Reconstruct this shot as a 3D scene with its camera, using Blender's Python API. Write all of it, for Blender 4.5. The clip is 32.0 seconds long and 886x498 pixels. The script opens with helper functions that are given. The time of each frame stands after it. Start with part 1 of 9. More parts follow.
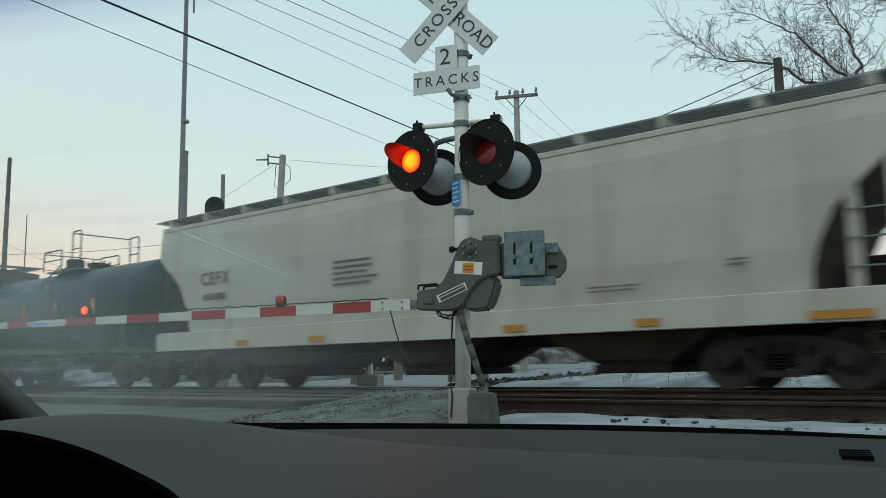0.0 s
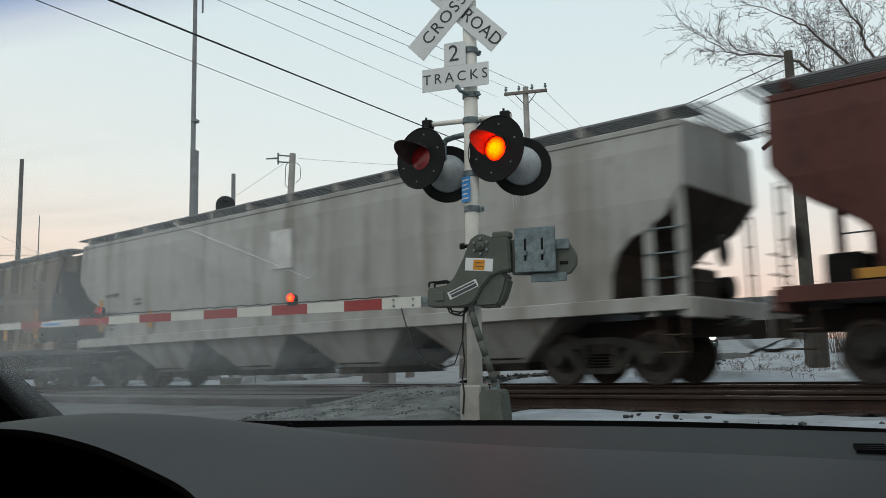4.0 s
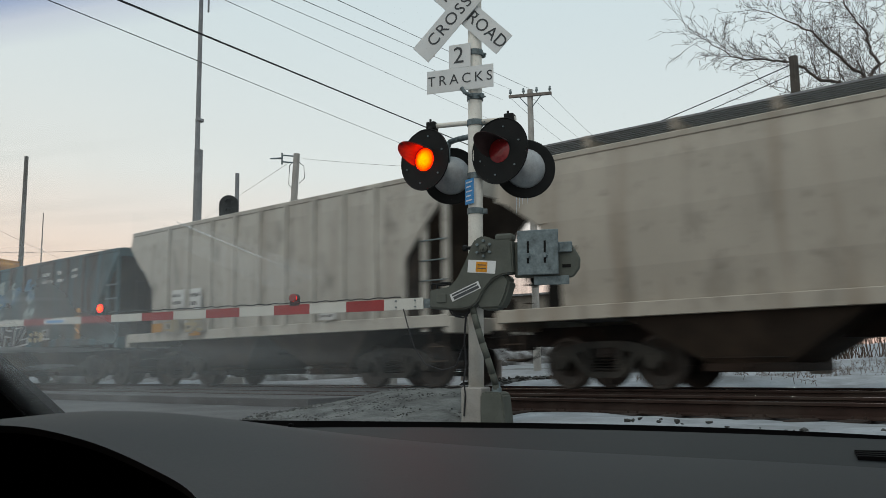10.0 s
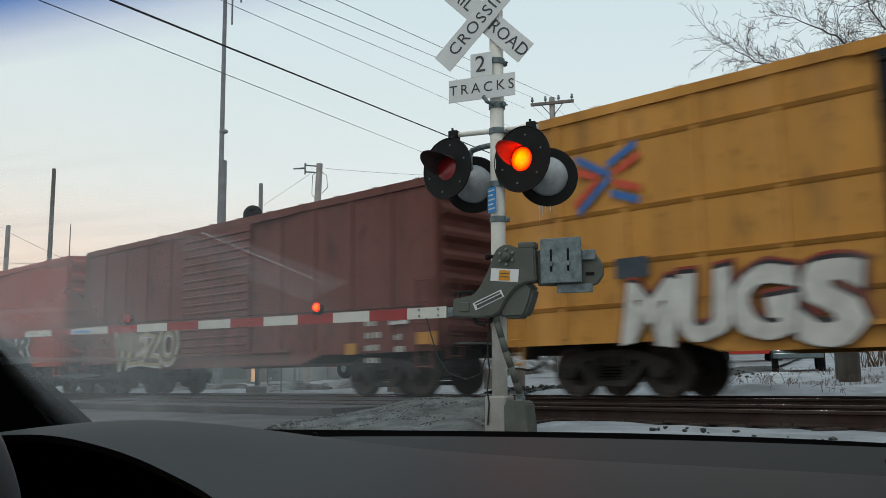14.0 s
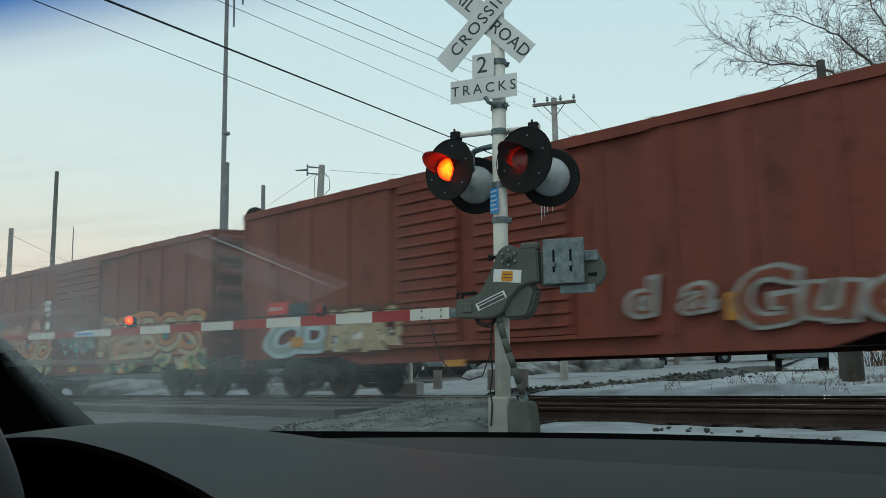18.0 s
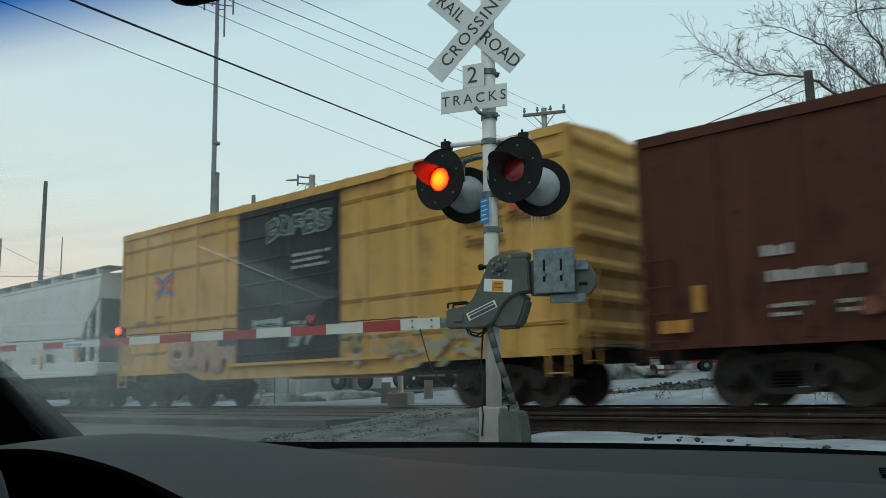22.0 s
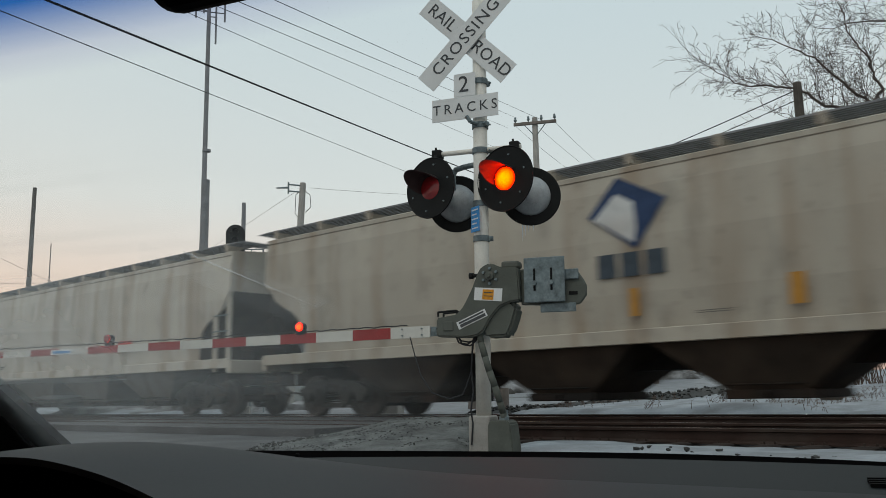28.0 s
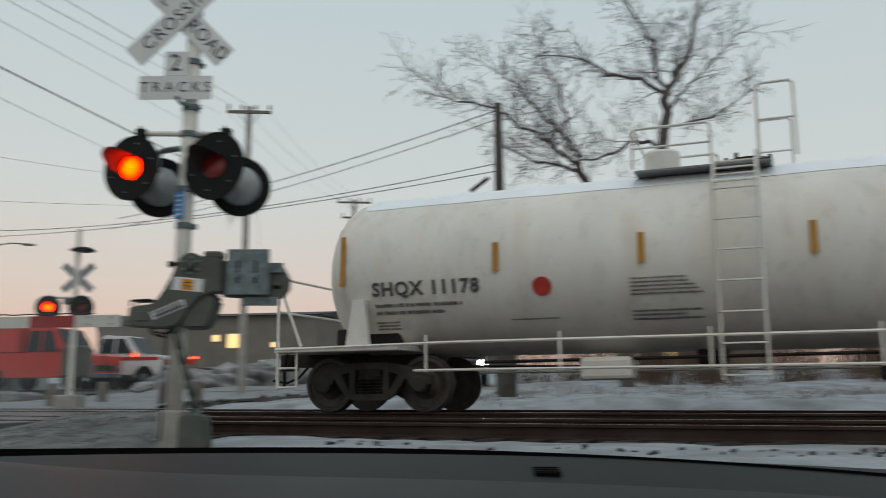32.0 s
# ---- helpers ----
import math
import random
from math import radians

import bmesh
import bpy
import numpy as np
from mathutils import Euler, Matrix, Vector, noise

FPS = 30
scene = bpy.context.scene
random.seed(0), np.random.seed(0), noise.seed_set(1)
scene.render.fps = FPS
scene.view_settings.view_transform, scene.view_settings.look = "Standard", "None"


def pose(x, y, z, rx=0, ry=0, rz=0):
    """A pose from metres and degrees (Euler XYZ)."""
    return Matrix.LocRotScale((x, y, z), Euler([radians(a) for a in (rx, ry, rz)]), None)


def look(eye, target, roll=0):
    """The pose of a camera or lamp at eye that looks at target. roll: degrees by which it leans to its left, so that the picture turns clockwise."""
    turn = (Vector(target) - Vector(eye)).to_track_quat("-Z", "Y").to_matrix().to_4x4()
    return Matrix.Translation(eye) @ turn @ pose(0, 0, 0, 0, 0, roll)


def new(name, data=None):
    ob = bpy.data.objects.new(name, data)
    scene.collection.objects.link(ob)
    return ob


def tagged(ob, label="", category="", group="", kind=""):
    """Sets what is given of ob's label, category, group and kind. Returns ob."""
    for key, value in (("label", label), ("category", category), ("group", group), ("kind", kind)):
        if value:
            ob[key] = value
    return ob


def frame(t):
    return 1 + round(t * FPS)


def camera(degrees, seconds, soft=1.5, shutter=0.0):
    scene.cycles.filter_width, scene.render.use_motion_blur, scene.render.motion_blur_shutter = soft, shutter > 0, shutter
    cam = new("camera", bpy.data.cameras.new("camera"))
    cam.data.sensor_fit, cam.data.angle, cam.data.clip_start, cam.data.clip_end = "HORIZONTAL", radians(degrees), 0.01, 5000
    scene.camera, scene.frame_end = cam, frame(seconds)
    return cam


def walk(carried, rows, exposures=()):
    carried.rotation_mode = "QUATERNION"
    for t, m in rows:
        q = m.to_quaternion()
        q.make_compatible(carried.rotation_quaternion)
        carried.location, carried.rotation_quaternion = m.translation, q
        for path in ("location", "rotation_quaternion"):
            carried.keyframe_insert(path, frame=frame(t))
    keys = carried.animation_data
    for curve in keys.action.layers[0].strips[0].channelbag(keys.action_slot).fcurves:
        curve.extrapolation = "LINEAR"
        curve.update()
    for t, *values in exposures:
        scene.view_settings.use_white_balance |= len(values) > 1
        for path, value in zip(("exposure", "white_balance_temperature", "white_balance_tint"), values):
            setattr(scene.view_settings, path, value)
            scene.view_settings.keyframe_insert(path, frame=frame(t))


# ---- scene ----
# ---- camera: held from the passenger seat, turning only ----
EYE = (0.0, 0.0, 0.41)
cam = camera(54.66, 32.0, soft=0.55, shutter=0.5)
TURNS = [
    (0, 0.41, 7.92, 0.93), (0.5, 0.32, 7.87, 0.96), (1, 0.52, 7.96, 1.08),
    (1.5, 0.49, 8.07, 1.08), (2, 0.50, 8.08, 1.19), (2.5, 0.87, 7.82, 1.22),
    (3, 1.19, 7.61, 1.33), (3.5, 1.29, 7.75, 1.38), (5.5, 0.59, 7.64, 1.29),
    (6, 0.74, 7.73, 1.14), (6.5, 0.87, 7.74, 1.09), (7, 1.30, 7.98, 1.04),
    (7.5, 1.37, 8.17, 0.88), (8, 1.61, 8.21, 0.80), (8.5, 1.72, 8.12, 0.85),
    (9, 1.77, 8.03, 1.02), (9.5, 1.54, 7.86, 0.83), (10, 1.28, 7.85, 0.71),
    (10.5, 1.58, 7.91, 0.78), (11, 1.77, 8.30, 0.73), (11.5, 1.83, 8.16, 0.81),
    (12, 2.07, 8.14, 0.85), (12.5, 2.33, 8.27, 1.02), (13, 2.60, 8.37, 0.82),
    (13.5, 2.75, 8.23, 0.90), (14, 2.83, 8.45, 0.82), (14.5, 2.89, 8.55, 0.82),
    (16.5, 2.86, 8.51, 0.93), (17, 2.99, 8.62, 0.87), (17.5, 3.18, 8.68, 1.01),
    (18, 3.03, 8.52, 1.03), (18.5, 3.18, 8.64, 1.06), (19, 3.22, 8.70, 1.04),
    (19.5, 3.09, 8.54, 1.20), (20, 3.17, 8.76, 1.11), (20.5, 3.16, 9.04, 1.23),
    (21, 2.97, 9.11, 1.25), (21.5, 2.66, 9.20, 1.21), (22, 2.42, 9.16, 1.20),
    (22.5, 2.33, 9.22, 1.36), (23, 1.85, 9.56, 1.06), (23.5, 2.03, 9.45, 1.24),
    (24, 2.17, 9.24, 1.29), (24.5, 2.12, 9.29, 1.34), (26.5, 1.27, 9.25, 1.25),
    (27, 1.47, 9.28, 1.36), (27.5, 1.62, 9.38, 1.25), (28, 1.75, 9.72, 1.04),
    (28.5, 1.77, 9.76, 0.98), (29, 1.82, 9.59, 0.98), (29.5, 1.75, 9.24, 1.03),
    (30, 1.75, 8.95, 1.30), (30.5, 1.13, 8.91, 1.24), (30.6, 0.68, 8.67, 1.40),
    (31, -1.82, 8.65, 1.17), (31.2, -2.86, 8.51, 1.24), (31.5, -6.76, 8.63, 1.01),
    (31.6, -8.54, 8.79, 0.80), (32, -18.04, 9.14, 0.45),
]
EXPOSURES = [
    (0, 0.3, 6300, -6), (1, 0.25, 6480, 0), (2, 0.27, 6600, 3), (3, 0.43, 6740, 7), (6, 0.42, 6850, 6), (9, 0.3, 6900, 8), (13, 0.38, 6750, 7), (14.5, 0.38, 6700, 5), (16.5, 0.32, 6350, -4),
    (20.5, 0.32, 6300, -6), (22, 0.27, 6260, -6), (23, 0.42, 6220, -6), (23.6, 0.28, 6180, -5), (24, 0.10, 6160, -5), (24.5, 0.08, 6150, -5), (26.7, 0.18, 6850, 6), (30, 0.15, 6900, 8), (32, 0.06, 6950, 9),
]
walk(cam, [(t, pose(*EYE, 90 + p, r, yaw)) for t, yaw, p, r in TURNS], EXPOSURES)

# ---- light: dusk under a thin high overcast, rosy towards the horizon ----
world = bpy.data.worlds.new("dusk_sky")
scene.world = world
world.use_nodes = True
wn, wl = world.node_tree.nodes, world.node_tree.links
wn.clear()
w_out = wn.new("ShaderNodeOutputWorld")
w_bg = wn.new("ShaderNodeBackground")
w_sky = wn.new("ShaderNodeTexSky")
w_sky.sky_type, w_sky.sun_disc = "NISHITA", False
w_sky.sun_elevation, w_sky.sun_rotation = radians(2.0), radians(-30.0)
w_co = wn.new("ShaderNodeTexCoord")
w_sep = wn.new("ShaderNodeSeparateXYZ")
w_ramp = wn.new("ShaderNodeValToRGB")
wl.new(w_co.outputs["Generated"], w_sep.inputs[0])
wl.new(w_sep.outputs["Z"], w_ramp.inputs[0])
els = w_ramp.color_ramp.elements
els[0].position, els[0].color = 0.0, (0.58, 0.42, 0.38, 1)
els[1].position, els[1].color = 1.0, (0.56, 0.66, 0.76, 1)
for pos, col in ((0.05, (0.66, 0.48, 0.44, 1)), (0.12, (0.64, 0.57, 0.56, 1)), (0.22, (0.57, 0.62, 0.66, 1)), (0.42, (0.50, 0.59, 0.66, 1))):
    els.new(pos).color = col
w_mix = wn.new("ShaderNodeMixRGB")
w_mix.blend_type = "ADD"
w_mix.inputs[0].default_value = 0.012
wl.new(w_ramp.outputs[0], w_mix.inputs[1])
wl.new(w_sky.outputs[0], w_mix.inputs[2])
wl.new(w_mix.outputs[0], w_bg.inputs[0])
w_bg.inputs[1].default_value = 1.0
wl.new(w_bg.outputs[0], w_out.inputs[0])

sun = new("sun", bpy.data.lights.new("sun", "SUN"))
sun.data.energy, sun.data.angle, sun.data.color = 0.5, radians(20), (1.0, 0.9, 0.82)
sun.matrix_world = look((0, 0, 50), (14, 30, 0))
scene.view_settings.exposure = 0.0

# ---- helpers for meshes and materials ----
TRACK_YAW = 50.76
AL = Vector((math.sin(radians(TRACK_YAW)), -math.cos(radians(TRACK_YAW)), 0))  # along the track, to the right
AC = Vector((math.cos(radians(TRACK_YAW)), math.sin(radians(TRACK_YAW)), 0))  # across it, away from the car
RAIL_RZ = TRACK_YAW - 90
FAR_TRACK, NEAR_TRACK = 14.12, 10.15


def on_track(s, d, z=0.0):
    """A place s metres along the tracks and d metres across from the eye."""
    return AL * s + AC * d + Vector((0, 0, z))


def ray(yaw, dist, z=0.0):
    """A place at a compass turn (left positive) and a level distance from the eye."""
    a = radians(yaw)
    return Vector((-math.sin(a) * dist, math.cos(a) * dist, z))


def height(el, dist):
    return EYE[2] + math.tan(radians(el)) * dist


def finish(bm, name, material, smooth=False):
    me = bpy.data.meshes.new(name)
    bm.to_mesh(me)
    bm.free()
    for m in material if isinstance(material, (list, tuple)) else [material]:
        me.materials.append(m)
    if smooth:
        for p in me.polygons:
            p.use_smooth = True
    return me


def part(name, bm, material, parent=None, label="", smooth=False):
    """Links a bmesh as one mesh object under a thing or a part."""
    ob = new(name, finish(bm, name, material, smooth))
    if parent is not None:
        ob.parent = parent
    if label:
        ob["label"] = label
    return ob


def twin(ob, m, parent=None):
    """Another object on the same mesh, at the pose m in its parent's space."""
    o = new(ob.name.split(".")[0], ob.data)
    o.parent = parent if parent is not None else ob.parent
    o.matrix_basis = m
    if "label" in ob:
        o["label"] = ob["label"]
    return o


def thing(name, label, category, m=None, group="", kind=""):
    ob = new(name)
    ob.empty_display_size = 0.1
    if m is not None:
        ob.matrix_basis = m
    return tagged(ob, label, category, group, kind)


def box(bm, x0, x1, y0, y1, z0, z1, mi=0):
    v = [bm.verts.new((x, y, z)) for x in (x0, x1) for y in (y0, y1) for z in (z0, z1)]
    for f in ((0, 1, 3, 2), (4, 6, 7, 5), (0, 4, 5, 1), (2, 3, 7, 6), (0, 2, 6, 4), (1, 5, 7, 3)):
        bm.faces.new([v[i] for i in f]).material_index = mi
    return v


def bbox(bm, x0, x1, y0, y1, z0, z1, b=0.01, seg=1):
    """A box with bevelled edges."""
    v = box(bm, x0, x1, y0, y1, z0, z1)
    es = list({e for q in v for e in q.link_edges})
    bmesh.ops.bevel(bm, geom=es, offset=b, segments=seg, profile=0.5, affect="EDGES")


def rod(bm, a, b, r, n=8, r2=None, caps=True, mi=0):
    a, b = Vector(a), Vector(b)
    d = b - a
    if d.length < 1e-6:
        return
    q = d.to_track_quat("Z", "Y").to_matrix()
    r2 = r if r2 is None else r2
    ra, rb = [], []
    for i in range(n):
        c = Vector((math.cos(2 * math.pi * i / n), math.sin(2 * math.pi * i / n), 0))
        ra.append(bm.verts.new(a + q @ (c * r)))
        rb.append(bm.verts.new(b + q @ (c * r2)))
    for i in range(n):
        bm.faces.new((ra[i], ra[(i + 1) % n], rb[(i + 1) % n], rb[i])).material_index = mi
    if caps:
        bm.faces.new(ra[::-1]).material_index = mi
        bm.faces.new(rb).material_index = mi


def bent(bm, pts, r, n=6):
    for a, b in zip(pts, pts[1:]):
        rod(bm, a, b, r, n)


def prism(bm, poly, y0, y1, axis="y", mi=0):
    """A polygon in the x-z plane (or y-z, or x-y) drawn out along the third axis."""
    def at(p, q):
        return {"y": (p[0], q, p[1]), "x": (q, p[0], p[1]), "z": (p[0], p[1], q)}[axis]
    a = [bm.verts.new(at(p, y0)) for p in poly]
    b = [bm.verts.new(at(p, y1)) for p in poly]
    n = len(poly)
    for i in range(n):
        bm.faces.new((a[i], a[(i + 1) % n], b[(i + 1) % n], b[i])).material_index = mi
    bm.faces.new(a[::-1]).material_index = mi
    bm.faces.new(b).material_index = mi
    bmesh.ops.recalc_face_normals(bm, faces=bm.faces)


def lathe(bm, prof, n=24, m=None, mi=0):
    """Profile (radius, height) spun about z, then moved by m."""
    rings = []
    for r, z in prof:
        ring = []
        for i in range(n):
            a = 2 * math.pi * i / n
            p = Vector((max(r, 1e-4) * math.cos(a), max(r, 1e-4) * math.sin(a), z))
            ring.append(bm.verts.new(m @ p if m is not None else p))
        rings.append(ring)
    for a, b in zip(rings, rings[1:]):
        for i in range(n):
            bm.faces.new((a[i], a[(i + 1) % n], b[(i + 1) % n], b[i])).material_index = mi
    bm.faces.new(rings[0][::-1]).material_index = mi
    bm.faces.new(rings[-1]).material_index = mi


def lettering(text, size, material, name, parent, m, extrude=0.001, label="", spacing=1.0, align="CENTER", fat=0.0):
    cu = bpy.data.curves.new("lettering", "FONT")
    cu.body, cu.size, cu.extrude, cu.align_x, cu.align_y, cu.space_character = text, size, extrude, align, "CENTER", spacing
    cu.resolution_u = 3
    cu.offset = fat
    tmp = bpy.data.objects.new("lettering", cu)
    me = bpy.data.meshes.new_from_object(tmp)
    bpy.data.objects.remove(tmp)
    me.materials.append(material)
    ob = new(name, me)
    ob.parent, ob.matrix_basis = parent, m
    if label:
        ob["label"] = label
    return ob


# ---- materials ----
def material(name, col, rough=0.6, metal=0.0, var=0.25, scale=3.0, bump=0.0, dirt=None, dirt_amt=0.0, streak=False, spec=0.12, fine=60.0, per_object=0.0, coat=0.0, cover=0.0, grit=0.0):
    """A surface with broad and fine variation, and stains that run down it or lie in blotches."""
    m = bpy.data.materials.new(name)
    m.use_nodes = True
    n, l = m.node_tree.nodes, m.node_tree.links
    b = n["Principled BSDF"]
    b.inputs["Roughness"].default_value, b.inputs["Metallic"].default_value = rough, metal
    b.inputs["Specular IOR Level"].default_value = spec
    b.inputs["Coat Weight"].default_value = coat
    co = n.new("ShaderNodeTexCoord")
    big, small = n.new("ShaderNodeTexNoise"), n.new("ShaderNodeTexNoise")
    big.inputs["Scale"].default_value, small.inputs["Scale"].default_value = scale, fine
    big.inputs["Detail"].default_value, small.inputs["Detail"].default_value = 6, 3
    l.new(co.outputs["Object"], big.inputs["Vector"])
    l.new(co.outputs["Object"], small.inputs["Vector"])
    hsv = n.new("ShaderNodeHueSaturation")
    hsv.inputs["Color"].default_value = (*col, 1)
    add = n.new("ShaderNodeMath")
    add.operation = "MULTIPLY_ADD"
    l.new(small.outputs[0], add.inputs[0])
    add.inputs[1].default_value = 0.4
    l.new(big.outputs[0], add.inputs[2])
    rng = n.new("ShaderNodeMapRange")
    rng.inputs["From Min"].default_value, rng.inputs["From Max"].default_value = 0.4, 1.0
    rng.inputs["To Min"].default_value, rng.inputs["To Max"].default_value = 1 - var, 1 + var
    l.new(add.outputs[0], rng.inputs["Value"])
    val = rng.outputs[0]
    if per_object:
        info = n.new("ShaderNodeObjectInfo")
        r2 = n.new("ShaderNodeMapRange")
        r2.inputs["To Min"].default_value, r2.inputs["To Max"].default_value = 1 - per_object, 1 + per_object
        l.new(info.outputs["Random"], r2.inputs["Value"])
        mul = n.new("ShaderNodeMath")
        mul.operation = "MULTIPLY"
        l.new(val, mul.inputs[0])
        l.new(r2.outputs[0], mul.inputs[1])
        val = mul.outputs[0]
    l.new(val, hsv.inputs["Value"])
    colour = hsv.outputs[0]
    if dirt is not None and dirt_amt > 0:
        mp = n.new("ShaderNodeMapping")
        mp.inputs["Scale"].default_value = (2.2, 2.2, 0.16) if streak else (0.7, 0.7, 0.7)
        st = n.new("ShaderNodeTexNoise")
        st.inputs["Scale"].default_value, st.inputs["Detail"].default_value = 1.0 if streak else 1.4, 8
        l.new(co.outputs["Object"], mp.inputs[0])
        l.new(mp.outputs[0], st.inputs["Vector"])
        rr = n.new("ShaderNodeMapRange")
        rr.inputs["From Min"].default_value, rr.inputs["From Max"].default_value = 0.47 - cover, 0.72 - cover * 1.4
        rr.inputs["To Max"].default_value = dirt_amt
        l.new(st.outputs[0], rr.inputs["Value"])
        mx = n.new("ShaderNodeMixRGB")
        l.new(rr.outputs[0], mx.inputs[0])
        l.new(colour, mx.inputs[1])
        mx.inputs[2].default_value = (*dirt, 1)
        colour = mx.outputs[0]
    if grit:
        # spatter, chips and short runs, finer than the broad stains
        for scale, span_z, lo, hi, tone, amt in ((2.6, 0.45, 0.56, 0.68, 0.45, grit), (7.0, 0.7, 0.60, 0.70, 0.30, grit * 0.9), (1.3, 0.10, 0.52, 0.66, 1.35, grit * 0.5)):
            mp2, st2, rr2, mx2, dk = (n.new("ShaderNode" + k) for k in ("Mapping", "TexNoise", "MapRange", "MixRGB", "HueSaturation"))
            mp2.inputs["Scale"].default_value = (scale, scale, scale * span_z)
            mp2.inputs["Location"].default_value = (scale, 3.1, 1.7)
            st2.inputs["Scale"].default_value, st2.inputs["Detail"].default_value = 1.0, 7
            rr2.inputs["From Min"].default_value, rr2.inputs["From Max"].default_value, rr2.inputs["To Max"].default_value = lo, hi, amt
            l.new(co.outputs["Object"], mp2.inputs[0])
            l.new(mp2.outputs[0], st2.inputs["Vector"])
            l.new(st2.outputs[0], rr2.inputs["Value"])
            dk.inputs["Color"].default_value = (*col, 1)
            dk.inputs["Value"].default_value, dk.inputs["Saturation"].default_value = tone, 0.9
            l.new(rr2.outputs[0], mx2.inputs[0])
            l.new(colour, mx2.inputs[1])
            l.new(dk.outputs[0], mx2.inputs[2])
            colour = mx2.outputs[0]
    l.new(colour, b.inputs["Base Color"])
    if bump:
        bp = n.new("ShaderNodeBump")
        bp.inputs["Strength"].default_value, bp.inputs["Distance"].default_value = bump, 0.02
        l.new(add.outputs[0], bp.inputs["Height"])
        l.new(bp.outputs[0], b.inputs["Normal"])
    return m


def glowing(name, col, strength):
    m = bpy.data.materials.new(name)
    m.use_nodes = True
    b = m.node_tree.nodes["Principled BSDF"]
    b.inputs["Base Color"].default_value = (*col, 1)
    b.inputs["Emission Color"].default_value = (*col, 1)
    b.inputs["Emission Strength"].default_value = strength
    return m


RUST = (0.055, 0.032, 0.022)
GRIME = (0.07, 0.065, 0.055)
steel_dark = material("dark_running_gear", (0.022, 0.020, 0.0185), 0.7, 0.2, 0.4, 5, 0.3, RUST, 0.6)
frame_steel = material("dusty_cast_side_frame", (0.034, 0.033, 0.030), 0.7, 0.1, 0.4, 5, 0.3, (0.075, 0.066, 0.056), 0.5)
wheel_steel = material("worn_wheel_steel", (0.072, 0.064, 0.058), 0.55, 0.4, 0.3, 6, 0.1, RUST, 0.5)
rail_steel = material("rusty_rail", (0.036, 0.022, 0.018), 0.7, 0.2, 0.3, 4, 0.2, GRIME, 0.4)
rail_top = material("polished_rail_head", (0.45, 0.45, 0.46), 0.25, 1.0, 0.15, 8)
tie_wood = material("creosoted_tie", (0.028, 0.021, 0.018), 0.85, 0, 0.4, 3, 0.5, (0.3, 0.32, 0.35), 0.2, per_object=0.3)
ballast_mat = material("ballast", (0.04, 0.036, 0.033), 0.9, 0, 0.6, 6, 0.9, (0.35, 0.37, 0.40), 0.25)
snow_mat = material("old_snow", (0.275, 0.297, 0.318), 0.75, 0, 0.30, 1.3, 0.9, (0.12, 0.117, 0.115), 0.7, fine=16)
slush_mat = material("dirty_slush", (0.092, 0.096, 0.093), 0.6, 0, 0.75, 4.5, 1.0, (0.036, 0.036, 0.034), 0.9, fine=30)
packed_snow = material("packed_road_snow", (0.19, 0.20, 0.212), 0.6, 0, 0.3, 1.4, 0.4, (0.11, 0.11, 0.11), 0.6, fine=20)
asphalt = material("wet_salted_asphalt", (0.06, 0.06, 0.062), 0.5, 0, 0.3, 0.6, 0.25, (0.13, 0.135, 0.14), 0.6, fine=45)
concrete = material("weathered_concrete", (0.30, 0.29, 0.27), 0.85, 0, 0.25, 4, 0.4, (0.16, 0.15, 0.14), 0.5)
mast_white = material("chalky_aluminium_paint", (0.66, 0.65, 0.60), 0.55, 0.0, 0.2, 5, 0.1, (0.22, 0.17, 0.13), 0.6, streak=True)
galv = material("galvanised_steel", (0.15, 0.185, 0.195), 0.5, 0.3, 0.45, 16, 0.1, (0.075, 0.10, 0.11), 0.5)
gate_green = material("grey_green_enamel", (0.088, 0.096, 0.084), 0.55, 0.0, 0.2, 6, 0.1, (0.05, 0.05, 0.045), 0.5)
sign_white = material("faded_sign_sheeting", (0.62, 0.64, 0.64), 0.5, 0, 0.10, 4, 0, (0.38, 0.38, 0.36), 0.5)
sign_black = material("sign_lettering", (0.065, 0.07, 0.074), 0.5)
black_paint = material("black_signal_paint", (0.010, 0.011, 0.011), 0.5, 0, 0.3, 6, 0.05, (0.03, 0.03, 0.03), 0.3, spec=0.1)
wood_pole = material("weathered_pole_wood", (0.19, 0.17, 0.155), 0.85, 0, 0.35, 3, 0.4, (0.10, 0.085, 0.075), 0.5, streak=True)
wire_black = material("black_cable", (0.02, 0.02, 0.022), 0.6)
wire_grey = material("weathered_grey_wire", (0.10, 0.10, 0.105), 0.6)
bark = material("dark_bark", (0.10, 0.086, 0.08), 0.9, 0, 0.35, 4, 0.5)

# ---- ground ----
ROAD_YAW = -9.0
RD = Vector((math.sin(radians(-ROAD_YAW)), math.cos(radians(-ROAD_YAW)), 0))  # the way the road runs
RR = Vector((RD.y, -RD.x, 0))  # to its right
ROAD_EDGE = Vector((-2.75, 8.3, 0))  # a place on its right edge
ROAD_W = 8.6


def smoothstep(a, b, x):
    t = min(1, max(0, (x - a) / (b - a)))
    return t * t * (3 - 2 * t)


def ground_z(x, y):
    """Level of the bare ground: it climbs to the tracks and rises again beyond them."""
    d = x * AC.x + y * AC.y
    z = -0.80 + 0.64 * smoothstep(0.0, 6.6, d)
    z += 0.55 * smoothstep(18.0, 36, d) + 1.5 * smoothstep(36, 75, d)
    return z


def road_u(x, y):
    """Metres to the right of the road's right edge."""
    return (Vector((x, y, 0)) - ROAD_EDGE).dot(RR)


